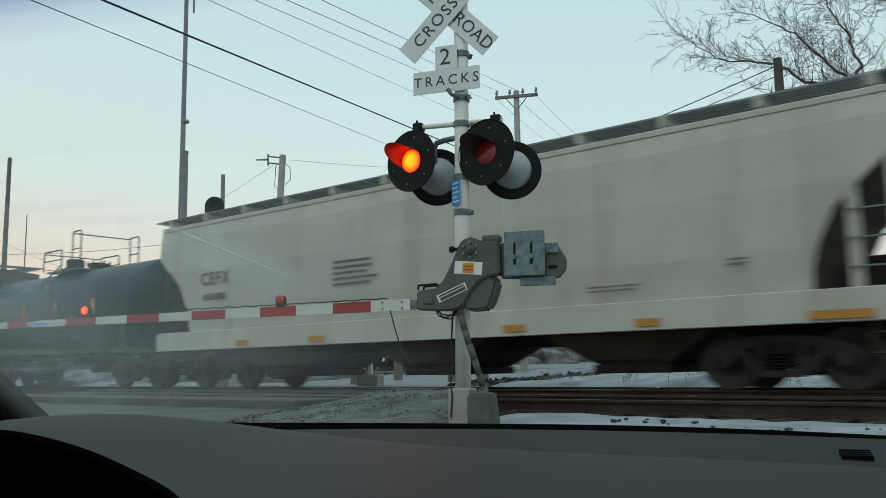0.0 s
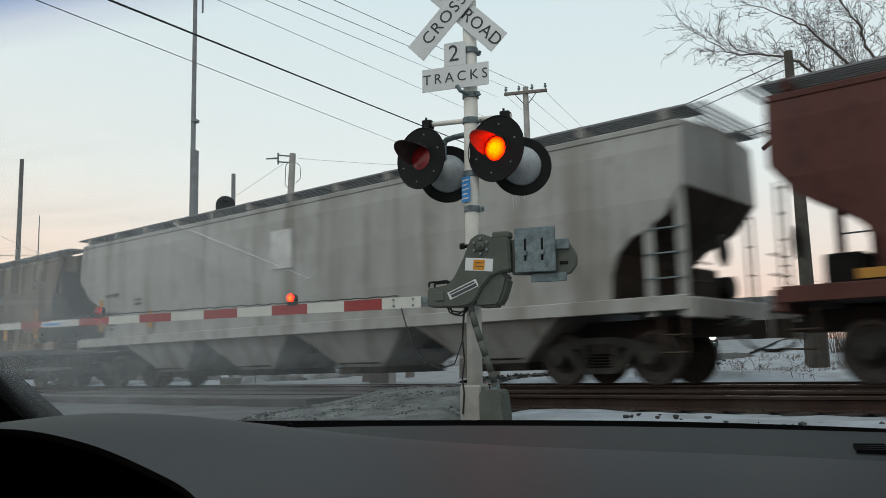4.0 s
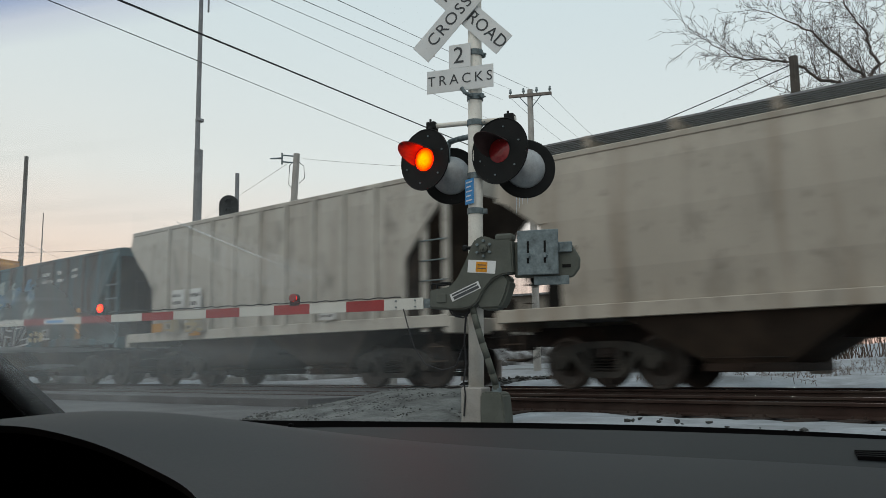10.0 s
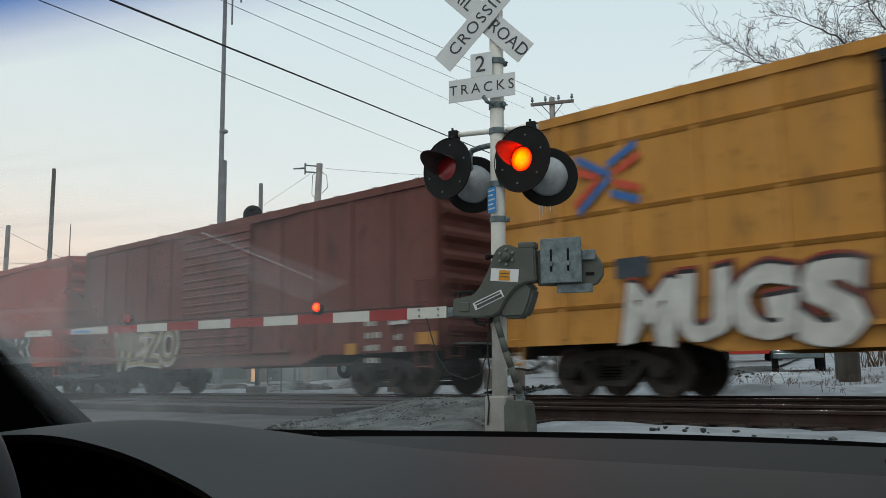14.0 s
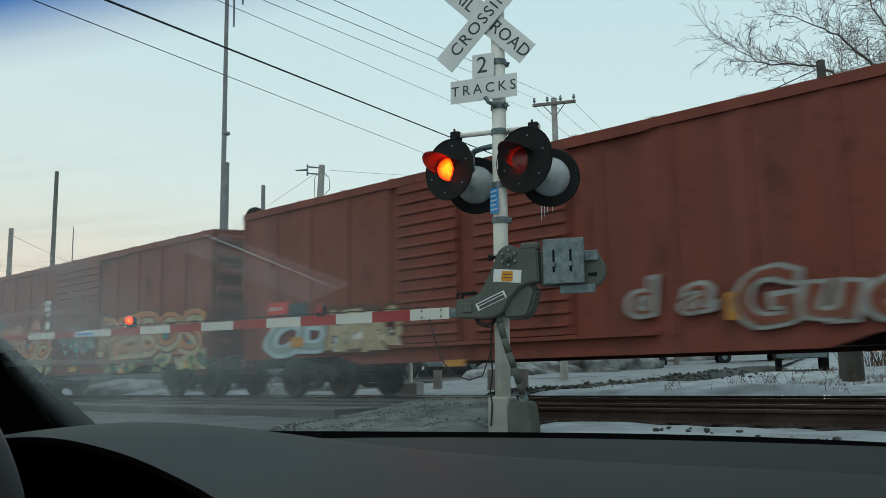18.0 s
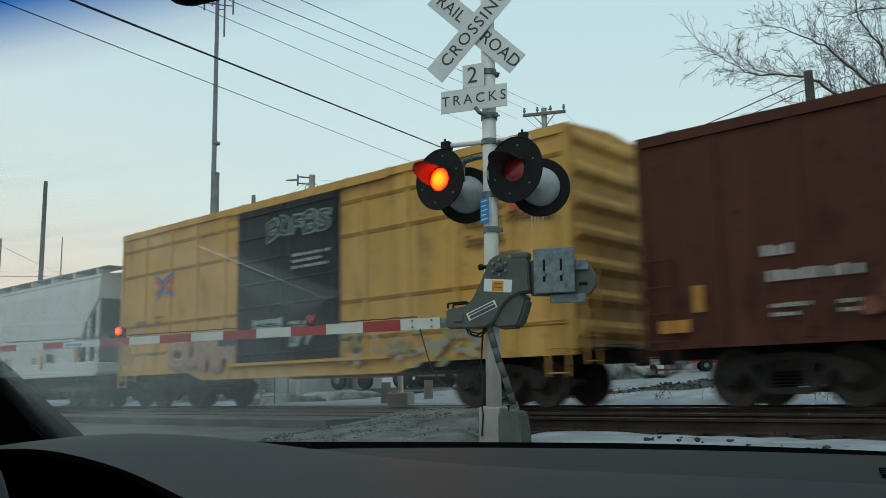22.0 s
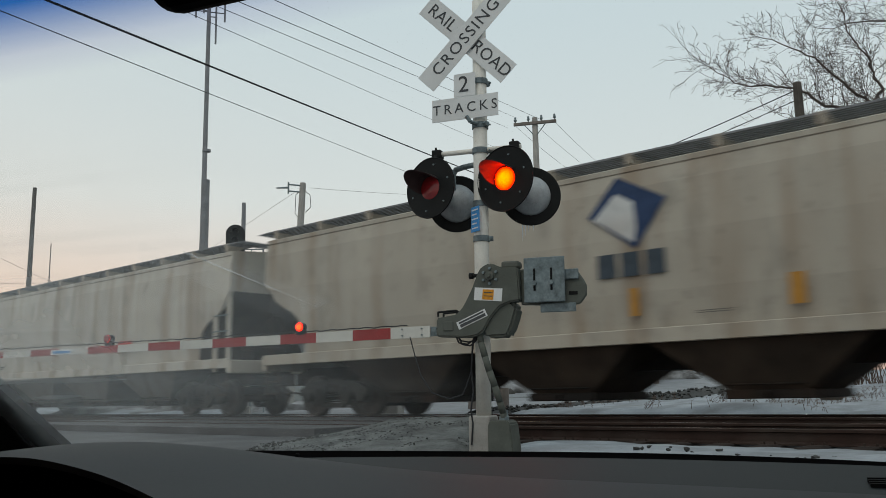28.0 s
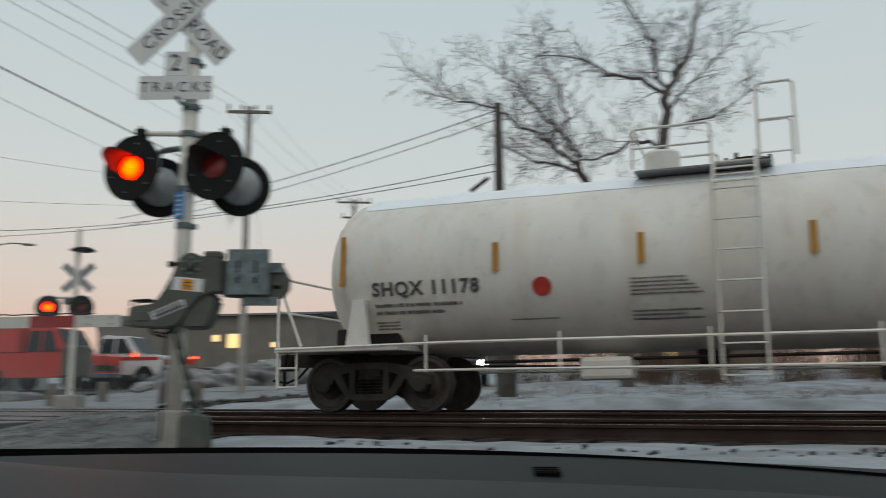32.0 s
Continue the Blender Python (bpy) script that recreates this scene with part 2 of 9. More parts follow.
def sheet(name, us, vs, place, mat, label, category="ground", smooth=True, kind="structure"):
    bm = bmesh.new()
    grid = [[bm.verts.new(place(u, v)) for v in vs] for u in us]
    for i in range(len(us) - 1):
        for j in range(len(vs) - 1):
            bm.faces.new((grid[i][j], grid[i + 1][j], grid[i + 1][j + 1], grid[i][j + 1]))
    bmesh.ops.recalc_face_normals(bm, faces=bm.faces)
    ob = part(name, bm, mat, None, smooth=smooth)
    if sum(p.normal.z for p in ob.data.polygons) < 0:
        ob.data.flip_normals()
    return tagged(ob, label, category, kind=kind)


def spread(a, b, lo, hi, step, n):
    """Even steps from lo to hi, then wider and wider ones out to a and b."""
    mid = [lo + step * i for i in range(int((hi - lo) / step) + 1)]
    return [lo - (lo - a) * ((n - i) / n) ** 3 for i in range(n)] + mid + [mid[-1] + (b - mid[-1]) * ((i + 1) / n) ** 3 for i in range(n)]


def snow_place(s, d):
    p = on_track(s, d)
    z = ground_z(p.x, p.y)
    q = Vector((p.x, p.y, 0))
    near = abs(d) < 70 and abs(s) < 80
    lump = 0.0
    if near:
        lump = 0.05 * noise.noise(q * 0.55) + 0.03 * noise.noise(q * 1.9) + 0.012 * noise.noise(q * 6.0)
        bank = smoothstep(17.0, 18.5, d) * (1 - smoothstep(22.5, 26, d))
        lump += bank * (0.22 + 0.16 * noise.noise(q * 0.45))
        lump += 0.35 * max(0, noise.noise(q * 0.16 + Vector((9, 2, 0)))) * smoothstep(24, 34, d)
        u = road_u(p.x, p.y)
        keep = (smoothstep(2.4, 3.3, u) if d < NEAR_TRACK else smoothstep(0.2, 1.2, u)) + smoothstep(ROAD_W + 0.2, ROAD_W + 1.2, -u)
        lump = lump * min(1, keep) - 0.10 * (1 - min(1, keep))
        off = min(abs(d - NEAR_TRACK), abs(d - FAR_TRACK))
        trough = 1 - (smoothstep(0.92, 1.2, off) if d < NEAR_TRACK else smoothstep(1.9, 2.6, off))
        lump -= 0.16 * trough
        # the far road lies bare of snowbanks
        bare = smoothstep(-26.5, -24.5, s + 0.25 * max(0, d - 31)) * (1 - smoothstep(-14.0, -13.0, s + 0.25 * max(0, d - 31))) * smoothstep(16.5, 17.5, d)
        lump = lump * (1 - bare) - 0.06 * bare
        if 5.0 < d < 8.6:
            lump += 0.05 * smoothstep(5.2, 6.2, d) * (1 - smoothstep(7.4, 8.5, d)) * min(1, keep)
    return Vector((p.x, p.y, z + lump))


sheet("ground", spread(-2600, 2600, -48, 34, 0.30, 26), spread(-2600, 2900, 3, 44, 0.28, 26), snow_place, snow_mat, "trampled old snow over the ground beside the tracks")


def strip(name, u0, u1, v0, v1, du, dv, lift, mat, label, rough=0.0, edge=0.0, category="road", taper=False):
    """A strip along the road: u to the right of its edge, v along it."""
    us = [u0 + (u1 - u0) * i / max(1, round((u1 - u0) / du)) for i in range(max(1, round((u1 - u0) / du)) + 1)]
    vs = [v0 + (v1 - v0) * i / max(1, round((v1 - v0) / dv)) for i in range(max(1, round((v1 - v0) / dv)) + 1)]

    def place(u, v):
        w = u
        if edge and (u == us[0] or u == us[-1]):
            w = u + edge * noise.noise(Vector((v * 0.7, u, 2.0)))
        p = ROAD_EDGE + RR * w + RD * v
        q = Vector((p.x, p.y, 0.0))
        fade = 1.0
        if taper:
            fade = smoothstep(v1, v1 - 1.4, v) * smoothstep(u1, u1 - 0.9, u) if u1 > 0 else smoothstep(v1, v1 - 1.4, v)
        return Vector((p.x, p.y, ground_z(p.x, p.y) + lift * fade - 0.16 * (1 - fade) + rough * noise.noise(q * 1.3) + rough * 0.5 * noise.noise(q * 5.0)))

    return sheet(name, us, vs, place, mat, label, category)


strip("road", -ROAD_W, 0.35, -12, 60, 0.6, 0.5, 0.02, asphalt, "salt-greyed wet asphalt road with slush film", 0.012, 0.25)


def mound_z(u, v):
    """The ploughed slush heap beside the road, up to the end of the near track's ties."""
    p = ROAD_EDGE + RR * u + RD * v
    d = p.dot(AC)
    q = Vector((p.x, p.y, 0))
    lift = 0.07 + 0.24 * smoothstep(0.05, 1.7, u) * smoothstep(5.4, 8.2, d)
    lift += 0.030 * noise.noise(q * 1.3) + 0.022 * noise.noise(q * 4.5) + 0.012 * noise.noise(q * 13)
    fade = smoothstep(NEAR_TRACK - 0.75, NEAR_TRACK - 1.7, d) * smoothstep(3.12, 2.45, u) * smoothstep(-0.12, 0.25, u)
    return Vector((p.x, p.y, ground_z(p.x, p.y) + lift * fade - 0.16 * (1 - fade)))


sheet("shoulder", [-0.12 + 0.072 * i for i in range(51)], [-6 + 0.25 * i for i in range(22)] + [-0.5 + 0.075 * i for i in range(87)], mound_z, slush_mat, "gritty frozen slush heaped on the road shoulder", "road")
strip("shoulder", -ROAD_W - 2.6, -ROAD_W + 0.2, -6, 6.2, 0.2, 0.2, 0.05, slush_mat, "gritty frozen slush on the road shoulder", 0.05, 0.3, taper=True)
strip("parking_lot", -0.2, 10.0, -24, -5.2, 0.6, 0.6, 0.12, slush_mat, "packed grey slush where the car stands", 0.03, 0.4)
# the street beyond the tracks that runs beside them
us_c = [-60 + 1.0 * i for i in range(47)]
sheet("cross_street", us_c, [27.5 + 0.6 * i for i in range(9)], lambda s, d: Vector((*on_track(s, d).xy, ground_z(*on_track(s, d).xy) + 0.10 + 0.05 * noise.noise(Vector((s * 0.3, d * 0.3, 5))))), slush_mat, "packed grey snow on the street beyond the tracks", "road")

clod_mat = material("dark_frozen_clods", (0.046, 0.046, 0.044), 0.8, 0, 0.5, 9, 0.6, (0.10, 0.104, 0.105), 0.4)


def clods(name, label, spots, seed, size):
    """Many uneven lumps, one mesh."""
    rng = random.Random(seed)
    seedling = bmesh.new()
    bmesh.ops.create_icosphere(seedling, subdivisions=1, radius=1)
    ball = [v.co.copy() for v in seedling.verts]
    tris = [tuple(v.index for v in f.verts) for f in seedling.faces]
    seedling.free()
    verts, faces = [], []
    for p in spots:
        r = size * rng.uniform(0.35, 1.3)
        wide = Vector((rng.uniform(0.8, 1.6), rng.uniform(0.8, 1.6), rng.uniform(0.45, 0.9)))
        n = len(verts)
        verts += [p + r * Vector([c * w + rng.uniform(-0.22, 0.22) for c, w in zip(v, wide)]) for v in ball]
        faces += [tuple(n + i for i in f) for f in tris]
    me = bpy.data.meshes.new(name)
    me.from_pydata(verts, [], faces)
    me.materials.append(clod_mat)
    return tagged(new(name, me), label, "clods", kind="stuff")


rng_c = random.Random(12)
spots = [mound_z(rng_c.gauss(0.30, 0.14), rng_c.uniform(-1.5, 4.6)) + Vector((0, 0, 0.004)) for i in range(1300)]
clods("edge_clods", "dark frozen slush clods along the road edge", spots, 3, 0.014)
spots = []
for i in range(4200):
    u, v = rng_c.uniform(0.3, 3.1), rng_c.uniform(-1.0, 4.6)
    p = mound_z(u, v)
    if noise.noise(p * 1.6) > -0.08:
        spots.append(p + Vector((0, 0, 0.002)))
clods("shoulder_grit", "small dark grit lumps on the slushy shoulder", spots, 4, 0.008)
spots = []
for i in range(420):
    s = rng_c.uniform(-4.0, 8.0) if i % 4 == 0 else rng_c.uniform(0.5, 7.5)
    p = on_track(s, rng_c.gauss(7.25, 0.20))
    spots.append(Vector((p.x, p.y, snow_place(s, 7.15).z + 0.008)))
clods("snow_clods", "dark clods scattered on the snow beside the rail", spots, 5, 0.024)
# the road bends beyond the tracks and climbs away between snow, with a muddy ploughed edge
far_us = [-24.5 + 0.35 * i for i in range(32)]
sheet("far_road", far_us, [17.0 + 0.5 * i for i in range(110)], lambda a, d: Vector((*on_track(a - 0.25 * max(0, d - 31), d).xy, ground_z(*on_track(a - 0.25 * max(0, d - 31), d).xy) + 0.125 + 0.04 * noise.noise(Vector((a * 0.6, d * 0.4, 5))) - 0.3 * (1 - smoothstep(17, 18.5, d)))), packed_snow, "packed grey snow on the road beyond the tracks", "road")


def mud_place(u, d):
    side = u - 13.7 - 0.25 * max(0, d - 31) + 0.25 * noise.noise(Vector((d * 0.5, 0, 8)))
    p = on_track(side, d)
    swell = max(0.0, 1 - (u / 0.75) ** 2)
    return Vector((p.x, p.y, ground_z(p.x, p.y) + 0.04 + swell * (0.17 + 0.09 * noise.noise(Vector((u * 3, d * 1.7, 0))) + 0.05 * noise.noise(Vector((u * 8, d * 6, 4))))))


sheet("mud_berm", [-0.75 + 0.15 * i for i in range(11)], [17.4 + 0.22 * i for i in range(110)], mud_place, clod_mat, "dark ploughed mud and slush along the road edge", "mud")
spots = []
for i in range(520):
    d = 17.5 + 14 * rng_c.random() ** 1.3
    q = mud_place(rng_c.gauss(0.1, 0.6), d)
    spots.append(q + Vector((0, 0, 0.03)))
clods("far_clods", "dark ploughed clods along the road edge beyond the rails", spots, 6, 0.05)

# ---- the two tracks ----
def rail_mesh(length):
    bm = bmesh.new()
    prof = [(-0.075, -0.17), (0.075, -0.17), (0.075, -0.155), (0.012, -0.135), (0.009, -0.045), (0.037, -0.035), (0.037, -0.008), (0.030, 0.0), (-0.030, 0.0), (-0.037, -0.008), (-0.037, -0.035), (-0.009, -0.045), (-0.012, -0.135), (-0.075, -0.155)]
    prism(bm, prof, -length / 2, length / 2, "x")
    for f in bm.faces:
        if f.normal.z > 0.7 and f.calc_center_median().z > -0.01:
            f.material_index = 1
    return bm


rail_me = finish(rail_mesh(1400.0), "rail", [rail_steel, rail_top])
bm = bmesh.new()
bbox(bm, -0.11, 0.11, -1.3, 1.3, -0.33, -0.16, 0.012)
tie_me = finish(bm, "tie", tie_wood)
bm = bmesh.new()
bbox(bm, -0.10, 0.10, -0.18, 0.18, -0.172, -0.158, 0.003)
for x, y in ((-0.06, -0.1), (0.06, 0.1), (0.06, -0.1)):
    rod(bm, (x, y, -0.16), (x, y, -0.13), 0.013, 6)
plate_me = finish(bm, "tie_plate", rail_steel)
for d in (NEAR_TRACK, FAR_TRACK):
    track = thing("railway_track", "rusty steel rails on wooden ties in snowy ballast", "railway track", Matrix.Translation(on_track(-5, d)) @ pose(0, 0, 0, 0, 0, RAIL_RZ), "parallel tracks", "structure")
    for y in (-0.755, 0.755):
        rail = new("rail", rail_me)
        rail.parent, rail.matrix_basis = track, pose(0, y, 0)
    for i in range(110):
        x = -22 + i * 0.5
        tie = new("tie", tie_me)
        tie.parent, tie.matrix_basis = track, pose(x, random.uniform(-0.03, 0.03), random.uniform(-0.006, 0.002), 0, 0, random.uniform(-1, 1))
        if d == NEAR_TRACK and x > -6:
            for y in (-0.755, 0.755):
                tp = new("tie_plate", plate_me)
                tp.parent, tp.matrix_basis = track, pose(x, y, 0)
    bm = bmesh.new()
    prism(bm, [(-2.5, -0.50), (2.5, -0.50), (1.7, -0.215), (-1.7, -0.215)], -700, 700, "x")
    part("ballast_bed", bm, ballast_mat, track)
    # crossing surface: asphalt panels between and beside the rails
    for k, (y0, y1) in enumerate(((-1.95, -0.83), (-0.66, 0.66), (0.83, 1.95))):
        bm = bmesh.new()
        u = (ROAD_EDGE - on_track(0, 0)).dot(AL)
        s1 = (d - ROAD_EDGE.dot(AC)) / RD.dot(AC)
        edge = ROAD_EDGE + RD * s1
        x1 = edge.dot(AL) + 5 + 1.0
        bbox(bm, x1 - 11.0, x1, y0, y1, -0.20, -0.015, 0.01)
        part("crossing_panel", bm, asphalt, track, "rough asphalt crossing panel")

# ---- the train ----
def run(t):
    """How far the train has rolled after t seconds."""
    return 11.489 * t - 0.0158 * t * t / 32 - 0.230 * t ** 3 / 1000


WHEEL_R = 0.457
wheelsets = []  # (object, place along its car, place of its car)
rail_cars = []  # (object, place at the start)
yellow_reflector = material("reflective_yellow", (0.40, 0.20, 0.045), 0.5, 0, 0.15, 6)
white_stencil = material("white_stencil_paint", (0.40, 0.40, 0.38), 0.6, 0, 0.2, 5)
black_stencil = material("black_stencil_paint", (0.085, 0.083, 0.08), 0.6, 0, 0.2, 5)
# brown grime; its dark tone also carries the shade beneath the hopper ends
grimy = material("grimy_shaded_underside", (0.050, 0.039, 0.031), 0.85, 0, 0.35, 2.0, 0.3, (0.10, 0.073, 0.053), 0.5)
grating = material("walkway_grating", (0.20, 0.207, 0.215), 0.6, 0.5, 0.4, 30)


def wheel_mesh():
    bm = bmesh.new()
    for sy in (-1, 1):
        m = Matrix.Translation((0, sy * 0.78, 0)) @ Matrix.Rotation(radians(-90 * sy), 4, "X")
        lathe(bm, [(0.10, -0.115), (0.18, -0.10), (0.24, -0.085), (0.38, -0.10), (0.485, -0.105), (0.485, -0.08), (WHEEL_R + 0.004, -0.07),
                   (WHEEL_R - 0.003, 0.035), (0.39, 0.04), (0.375, 0.015), (0.25, -0.02), (0.16, 0.02), (0.12, 0.06)], 28, m)
        lathe(bm, [(0.085, 0.06), (0.085, 0.17), (0.10, 0.17), (0.10, 0.23), (0.06, 0.25)], 12, m)
        for k in range(3):
            a = 2 * math.pi * k / 3
            rod(bm, m @ Vector((0.055 * math.cos(a), 0.055 * math.sin(a), 0.23)), m @ Vector((0.055 * math.cos(a), 0.055 * math.sin(a), 0.265)), 0.018, 6)
    rod(bm, (0, -0.8, 0), (0, 0.8, 0), 0.085, 12)
    return finish(bm, "wheelset", wheel_steel, False)


def side_frame_mesh():
    """Cast side frame of a three-piece truck, with its two windows."""
    bm = bmesh.new()
    y0, y1 = -1.09, -0.96
    prism(bm, [(-1.12, 0.60), (-1.12, 0.46), (-0.72, 0.46), (-0.66, 0.56), (-0.45, 0.28), (-0.30, 0.20), (0.30, 0.20), (0.45, 0.28), (0.66, 0.56), (0.72, 0.46), (1.12, 0.46), (1.12, 0.60), (0.86, 0.72),
               (0.45, 0.80), (0.30, 0.80), (0.27, 0.70), (0.52, 0.62), (0.38, 0.36), (0.27, 0.34), (0.27, 0.30), (-0.27, 0.30), (-0.27, 0.34), (-0.38, 0.36), (-0.52, 0.62), (-0.27, 0.70), (-0.30, 0.80), (-0.45, 0.80), (-0.86, 0.72)], y0, y1)
    box(bm, -0.34, 0.34, y0 + 0.01, y1, 0.70, 0.82)
    for x in (-0.31, 0.31):
        box(bm, x - 0.05, x + 0.05, y0 - 0.02, y1, 0.28, 0.76)
    for x in (-0.89, 0.89):
        lathe(bm, [(0.15, -0.07), (0.15, 0.06), (0.11, 0.09)], 14, Matrix.Translation((x, -1.03, WHEEL_R)) @ Matrix.Rotation(radians(90), 4, "X"))
    return finish(bm, "side_frame", frame_steel)


def spring_mesh():
    bm = bmesh.new()
    for x in (-0.17, 0, 0.17):
        for k in range(6):
            z = 0.32 + k * 0.052
            lathe(bm, [(0.072, z), (0.083, z + 0.015), (0.072, z + 0.03)], 10, Matrix.Translation((x, -1.02, 0)))
    return finish(bm, "spring_nest", steel_dark)


def bolster_mesh():
    bm = bmesh.new()
    bbox(bm, -0.22, 0.22, -1.08, 1.08, 0.52, 0.74, 0.03)
    lathe(bm, [(0.25, 0.74), (0.25, 0.84)], 16)
    for x in (-0.42, 0.42):
        rod(bm, (x, -0.9, 0.40), (x, 0.9, 0.40), 0.05, 6)
    return finish(bm, "truck", steel_dark)


def coupler_mesh():
    bm = bmesh.new()
    bbox(bm, -0.9, 0.0, -0.08, 0.08, 0.80, 0.96, 0.02)
    prism(bm, [(0, -0.14), (0.22, -0.16), (0.34, -0.05), (0.30, 0.02), (0.18, 0.02), (0.20, 0.13), (0.08, 0.18), (0, 0.12)], 0.72, 1.02, "z")
    bent(bm, [(-0.1, -0.35, 0.82), (0.12, -0.34, 0.60), (0.35, -0.28, 0.50), (0.6, -0.2, 0.55)], 0.025, 6)
    bent(bm, [(-0.2, -0.9, 0.95), (-0.16, -0.3, 0.98), (0.05, -0.1, 1.06)], 0.014, 5)
    return finish(bm, "coupler", steel_dark)


MESH = {"wheel": wheel_mesh(), "side": side_frame_mesh(), "spring": spring_mesh(), "bolster": bolster_mesh(), "coupler": coupler_mesh()}


def sub(name, mesh, parent, m=None, label=""):
    ob = new(name, mesh)
    ob.parent = parent
    if m is not None:
        ob.matrix_basis = m
    if label:
        ob["label"] = label
    return ob


def rail_car(name, label, s_lead, s_trail, truck_in=1.9, coupler_out=0.62, stub=False):
    """The running gear common to all cars. Local x runs forward, the near side is -y, z is up from the rail head."""
    length = s_lead - s_trail
    mid = (s_lead + s_trail) / 2
    car = thing(name, label, "rail car", Matrix.Translation(on_track(mid, FAR_TRACK)) @ pose(0, 0, 0, 0, 0, RAIL_RZ), "cars of the freight train")
    rail_cars.append((car, mid))
    for sx in (-1, 1):
        tx = sx * (length / 2 - truck_in)
        truck = sub("truck", MESH["bolster"], car, pose(tx, 0, 0))
        for flip in (0, 180):
            sub("side_frame", MESH["side"], truck, pose(0, 0, 0, 0, 0, flip))
            sub("spring_nest", MESH["spring"], truck, pose(0, 0, 0, 0, 0, flip))
        for ax in (-0.89, 0.89):
            w = sub("wheelset", MESH["wheel"], truck, pose(ax, 0, WHEEL_R))
            wheelsets.append((w, ax, mid))
        sub("coupler", MESH["coupler"], car, pose(sx * (length / 2 + coupler_out - 0.30), 0, 0, 0, 0, 0 if sx > 0 else 180))
    if stub:
        # a tank car carries no sill between its trucks
        for sx in (-1, 1):
            bm = bmesh.new()
            box(bm, min(sx * (length / 2 + 0.1), sx * (length / 2 - 2.6)), max(sx * (length / 2 + 0.1), sx * (length / 2 - 2.6)), -0.33, 0.33, 0.78, 1.12)
            part("stub_sill", bm, steel_dark, car)
    else:
        bm = bmesh.new()
        box(bm, -length / 2 - 0.1, length / 2 + 0.1, -0.33, 0.33, 0.78, 1.12)
        part("center_sill", bm, steel_dark, car)
    return car, length


def ladder(parent, mat, x, y, z0, z1, w=0.42, axis="x", name="ladder"):
    bm = bmesh.new()
    for k in (-1, 1):
        a = (x + k * w / 2, y, z0) if axis == "x" else (x, y + k * w / 2, z0)
        rod(bm, a, (a[0], a[1], z1), 0.022, 6)
    n = max(2, int((z1 - z0) / 0.42))
    for i in range(n + 1):
        z = z0 + 0.06 + (z1 - z0 - 0.12) * i / n
        if axis == "x":
            rod(bm, (x - w / 2, y - 0.03, z), (x + w / 2, y - 0.03, z), 0.014, 5)
        else:
            rod(bm, (x, y - w / 2, z), (x, y + w / 2, z), 0.014, 5)
    return part(name, bm, mat, parent)


def plate(parent, mat, x, z, w, h, y, name="reflector", label="", tilt=0.0):
    """A flat decal or painted panel on the near side."""
    bm = bmesh.new()
    box(bm, -w / 2, w / 2, -0.003, 0.003, -h / 2, h / 2)
    ob = part(name, bm, mat, parent, label)
    ob.matrix_basis = pose(x, y, z, tilt)
    return ob


def bars(parent, mat, x, z, w, h, y, n, tilt=0.0, seed=0, name="stencil_bars"):
    """Small stencilled lines that cannot be read, as bars."""
    rng = random.Random(seed)
    bm = bmesh.new()
    for i in range(n):
        zz = h / 2 - h * (i + 0.5) / n
        ln = w * rng.uniform(0.65, 1.0)
        tall = h / n * 0.48
        x0, x1 = -w / 2, -w / 2 + ln
        left = rng.randint(2, 7)
        while x0 < x1 - 0.3 * tall:
            step = min(x1 - x0, tall * rng.uniform(0.42, 0.70))
            low = tall * rng.choice((0.5, 0.5, 0.36))
            box(bm, x0, x0 + step, -0.003, 0.003, zz - tall / 2, zz + low)
            left -= 1
            x0 += step + tall * (rng.uniform(0.25, 0.5) if left else 0.7)
            left = left or rng.randint(2, 7)
    ob = part(name, bm, mat, parent)
    ob.matrix_basis = pose(x, y, z, tilt)
    return ob


def side_profile(half, top, low, curve):
    """Half cross-section of a covered hopper, from the sill up to the roof edge."""
    return [(half - curve, low), (half - curve * 0.35, low + (top - low) * 0.22), (half, low + (top - low) * 0.55), (half - curve * 0.25, low + (top - low) * 0.85), (half - curve * 0.8, top - 0.05), (half - curve - 0.12, top)]


ARCH = ((0.0, 0.62), (0.16, 0.55), (0.36, 0.46), (0.64, 0.40), (0.97, 0.35), (1.22, 0.27), (1.36, 0.15), (1.40, 0.0))
TEAR = ((0.0, 0.71), (0.12, 0.66), (0.45, 0.56), (0.90, 0.42), (1.15, 0.24), (1.25, 0.10), (1.26, 0.0))
ROUND = ((0.0, 0.74), (0.20, 0.71), (0.46, 0.65), (0.90, 0.53), (1.17, 0.40), (1.30, 0.20), (1.33, 0.0))
HIP = ((0.0, 0.86), (0.13, 0.80), (0.65, 0.61), (1.14, 0.42), (1.17, 0.38), (1.18, 0.0))
STEEP = ((0.0, 0.90), (0.7, 0.58), (1.4, 0.27), (2.0, 0.0))


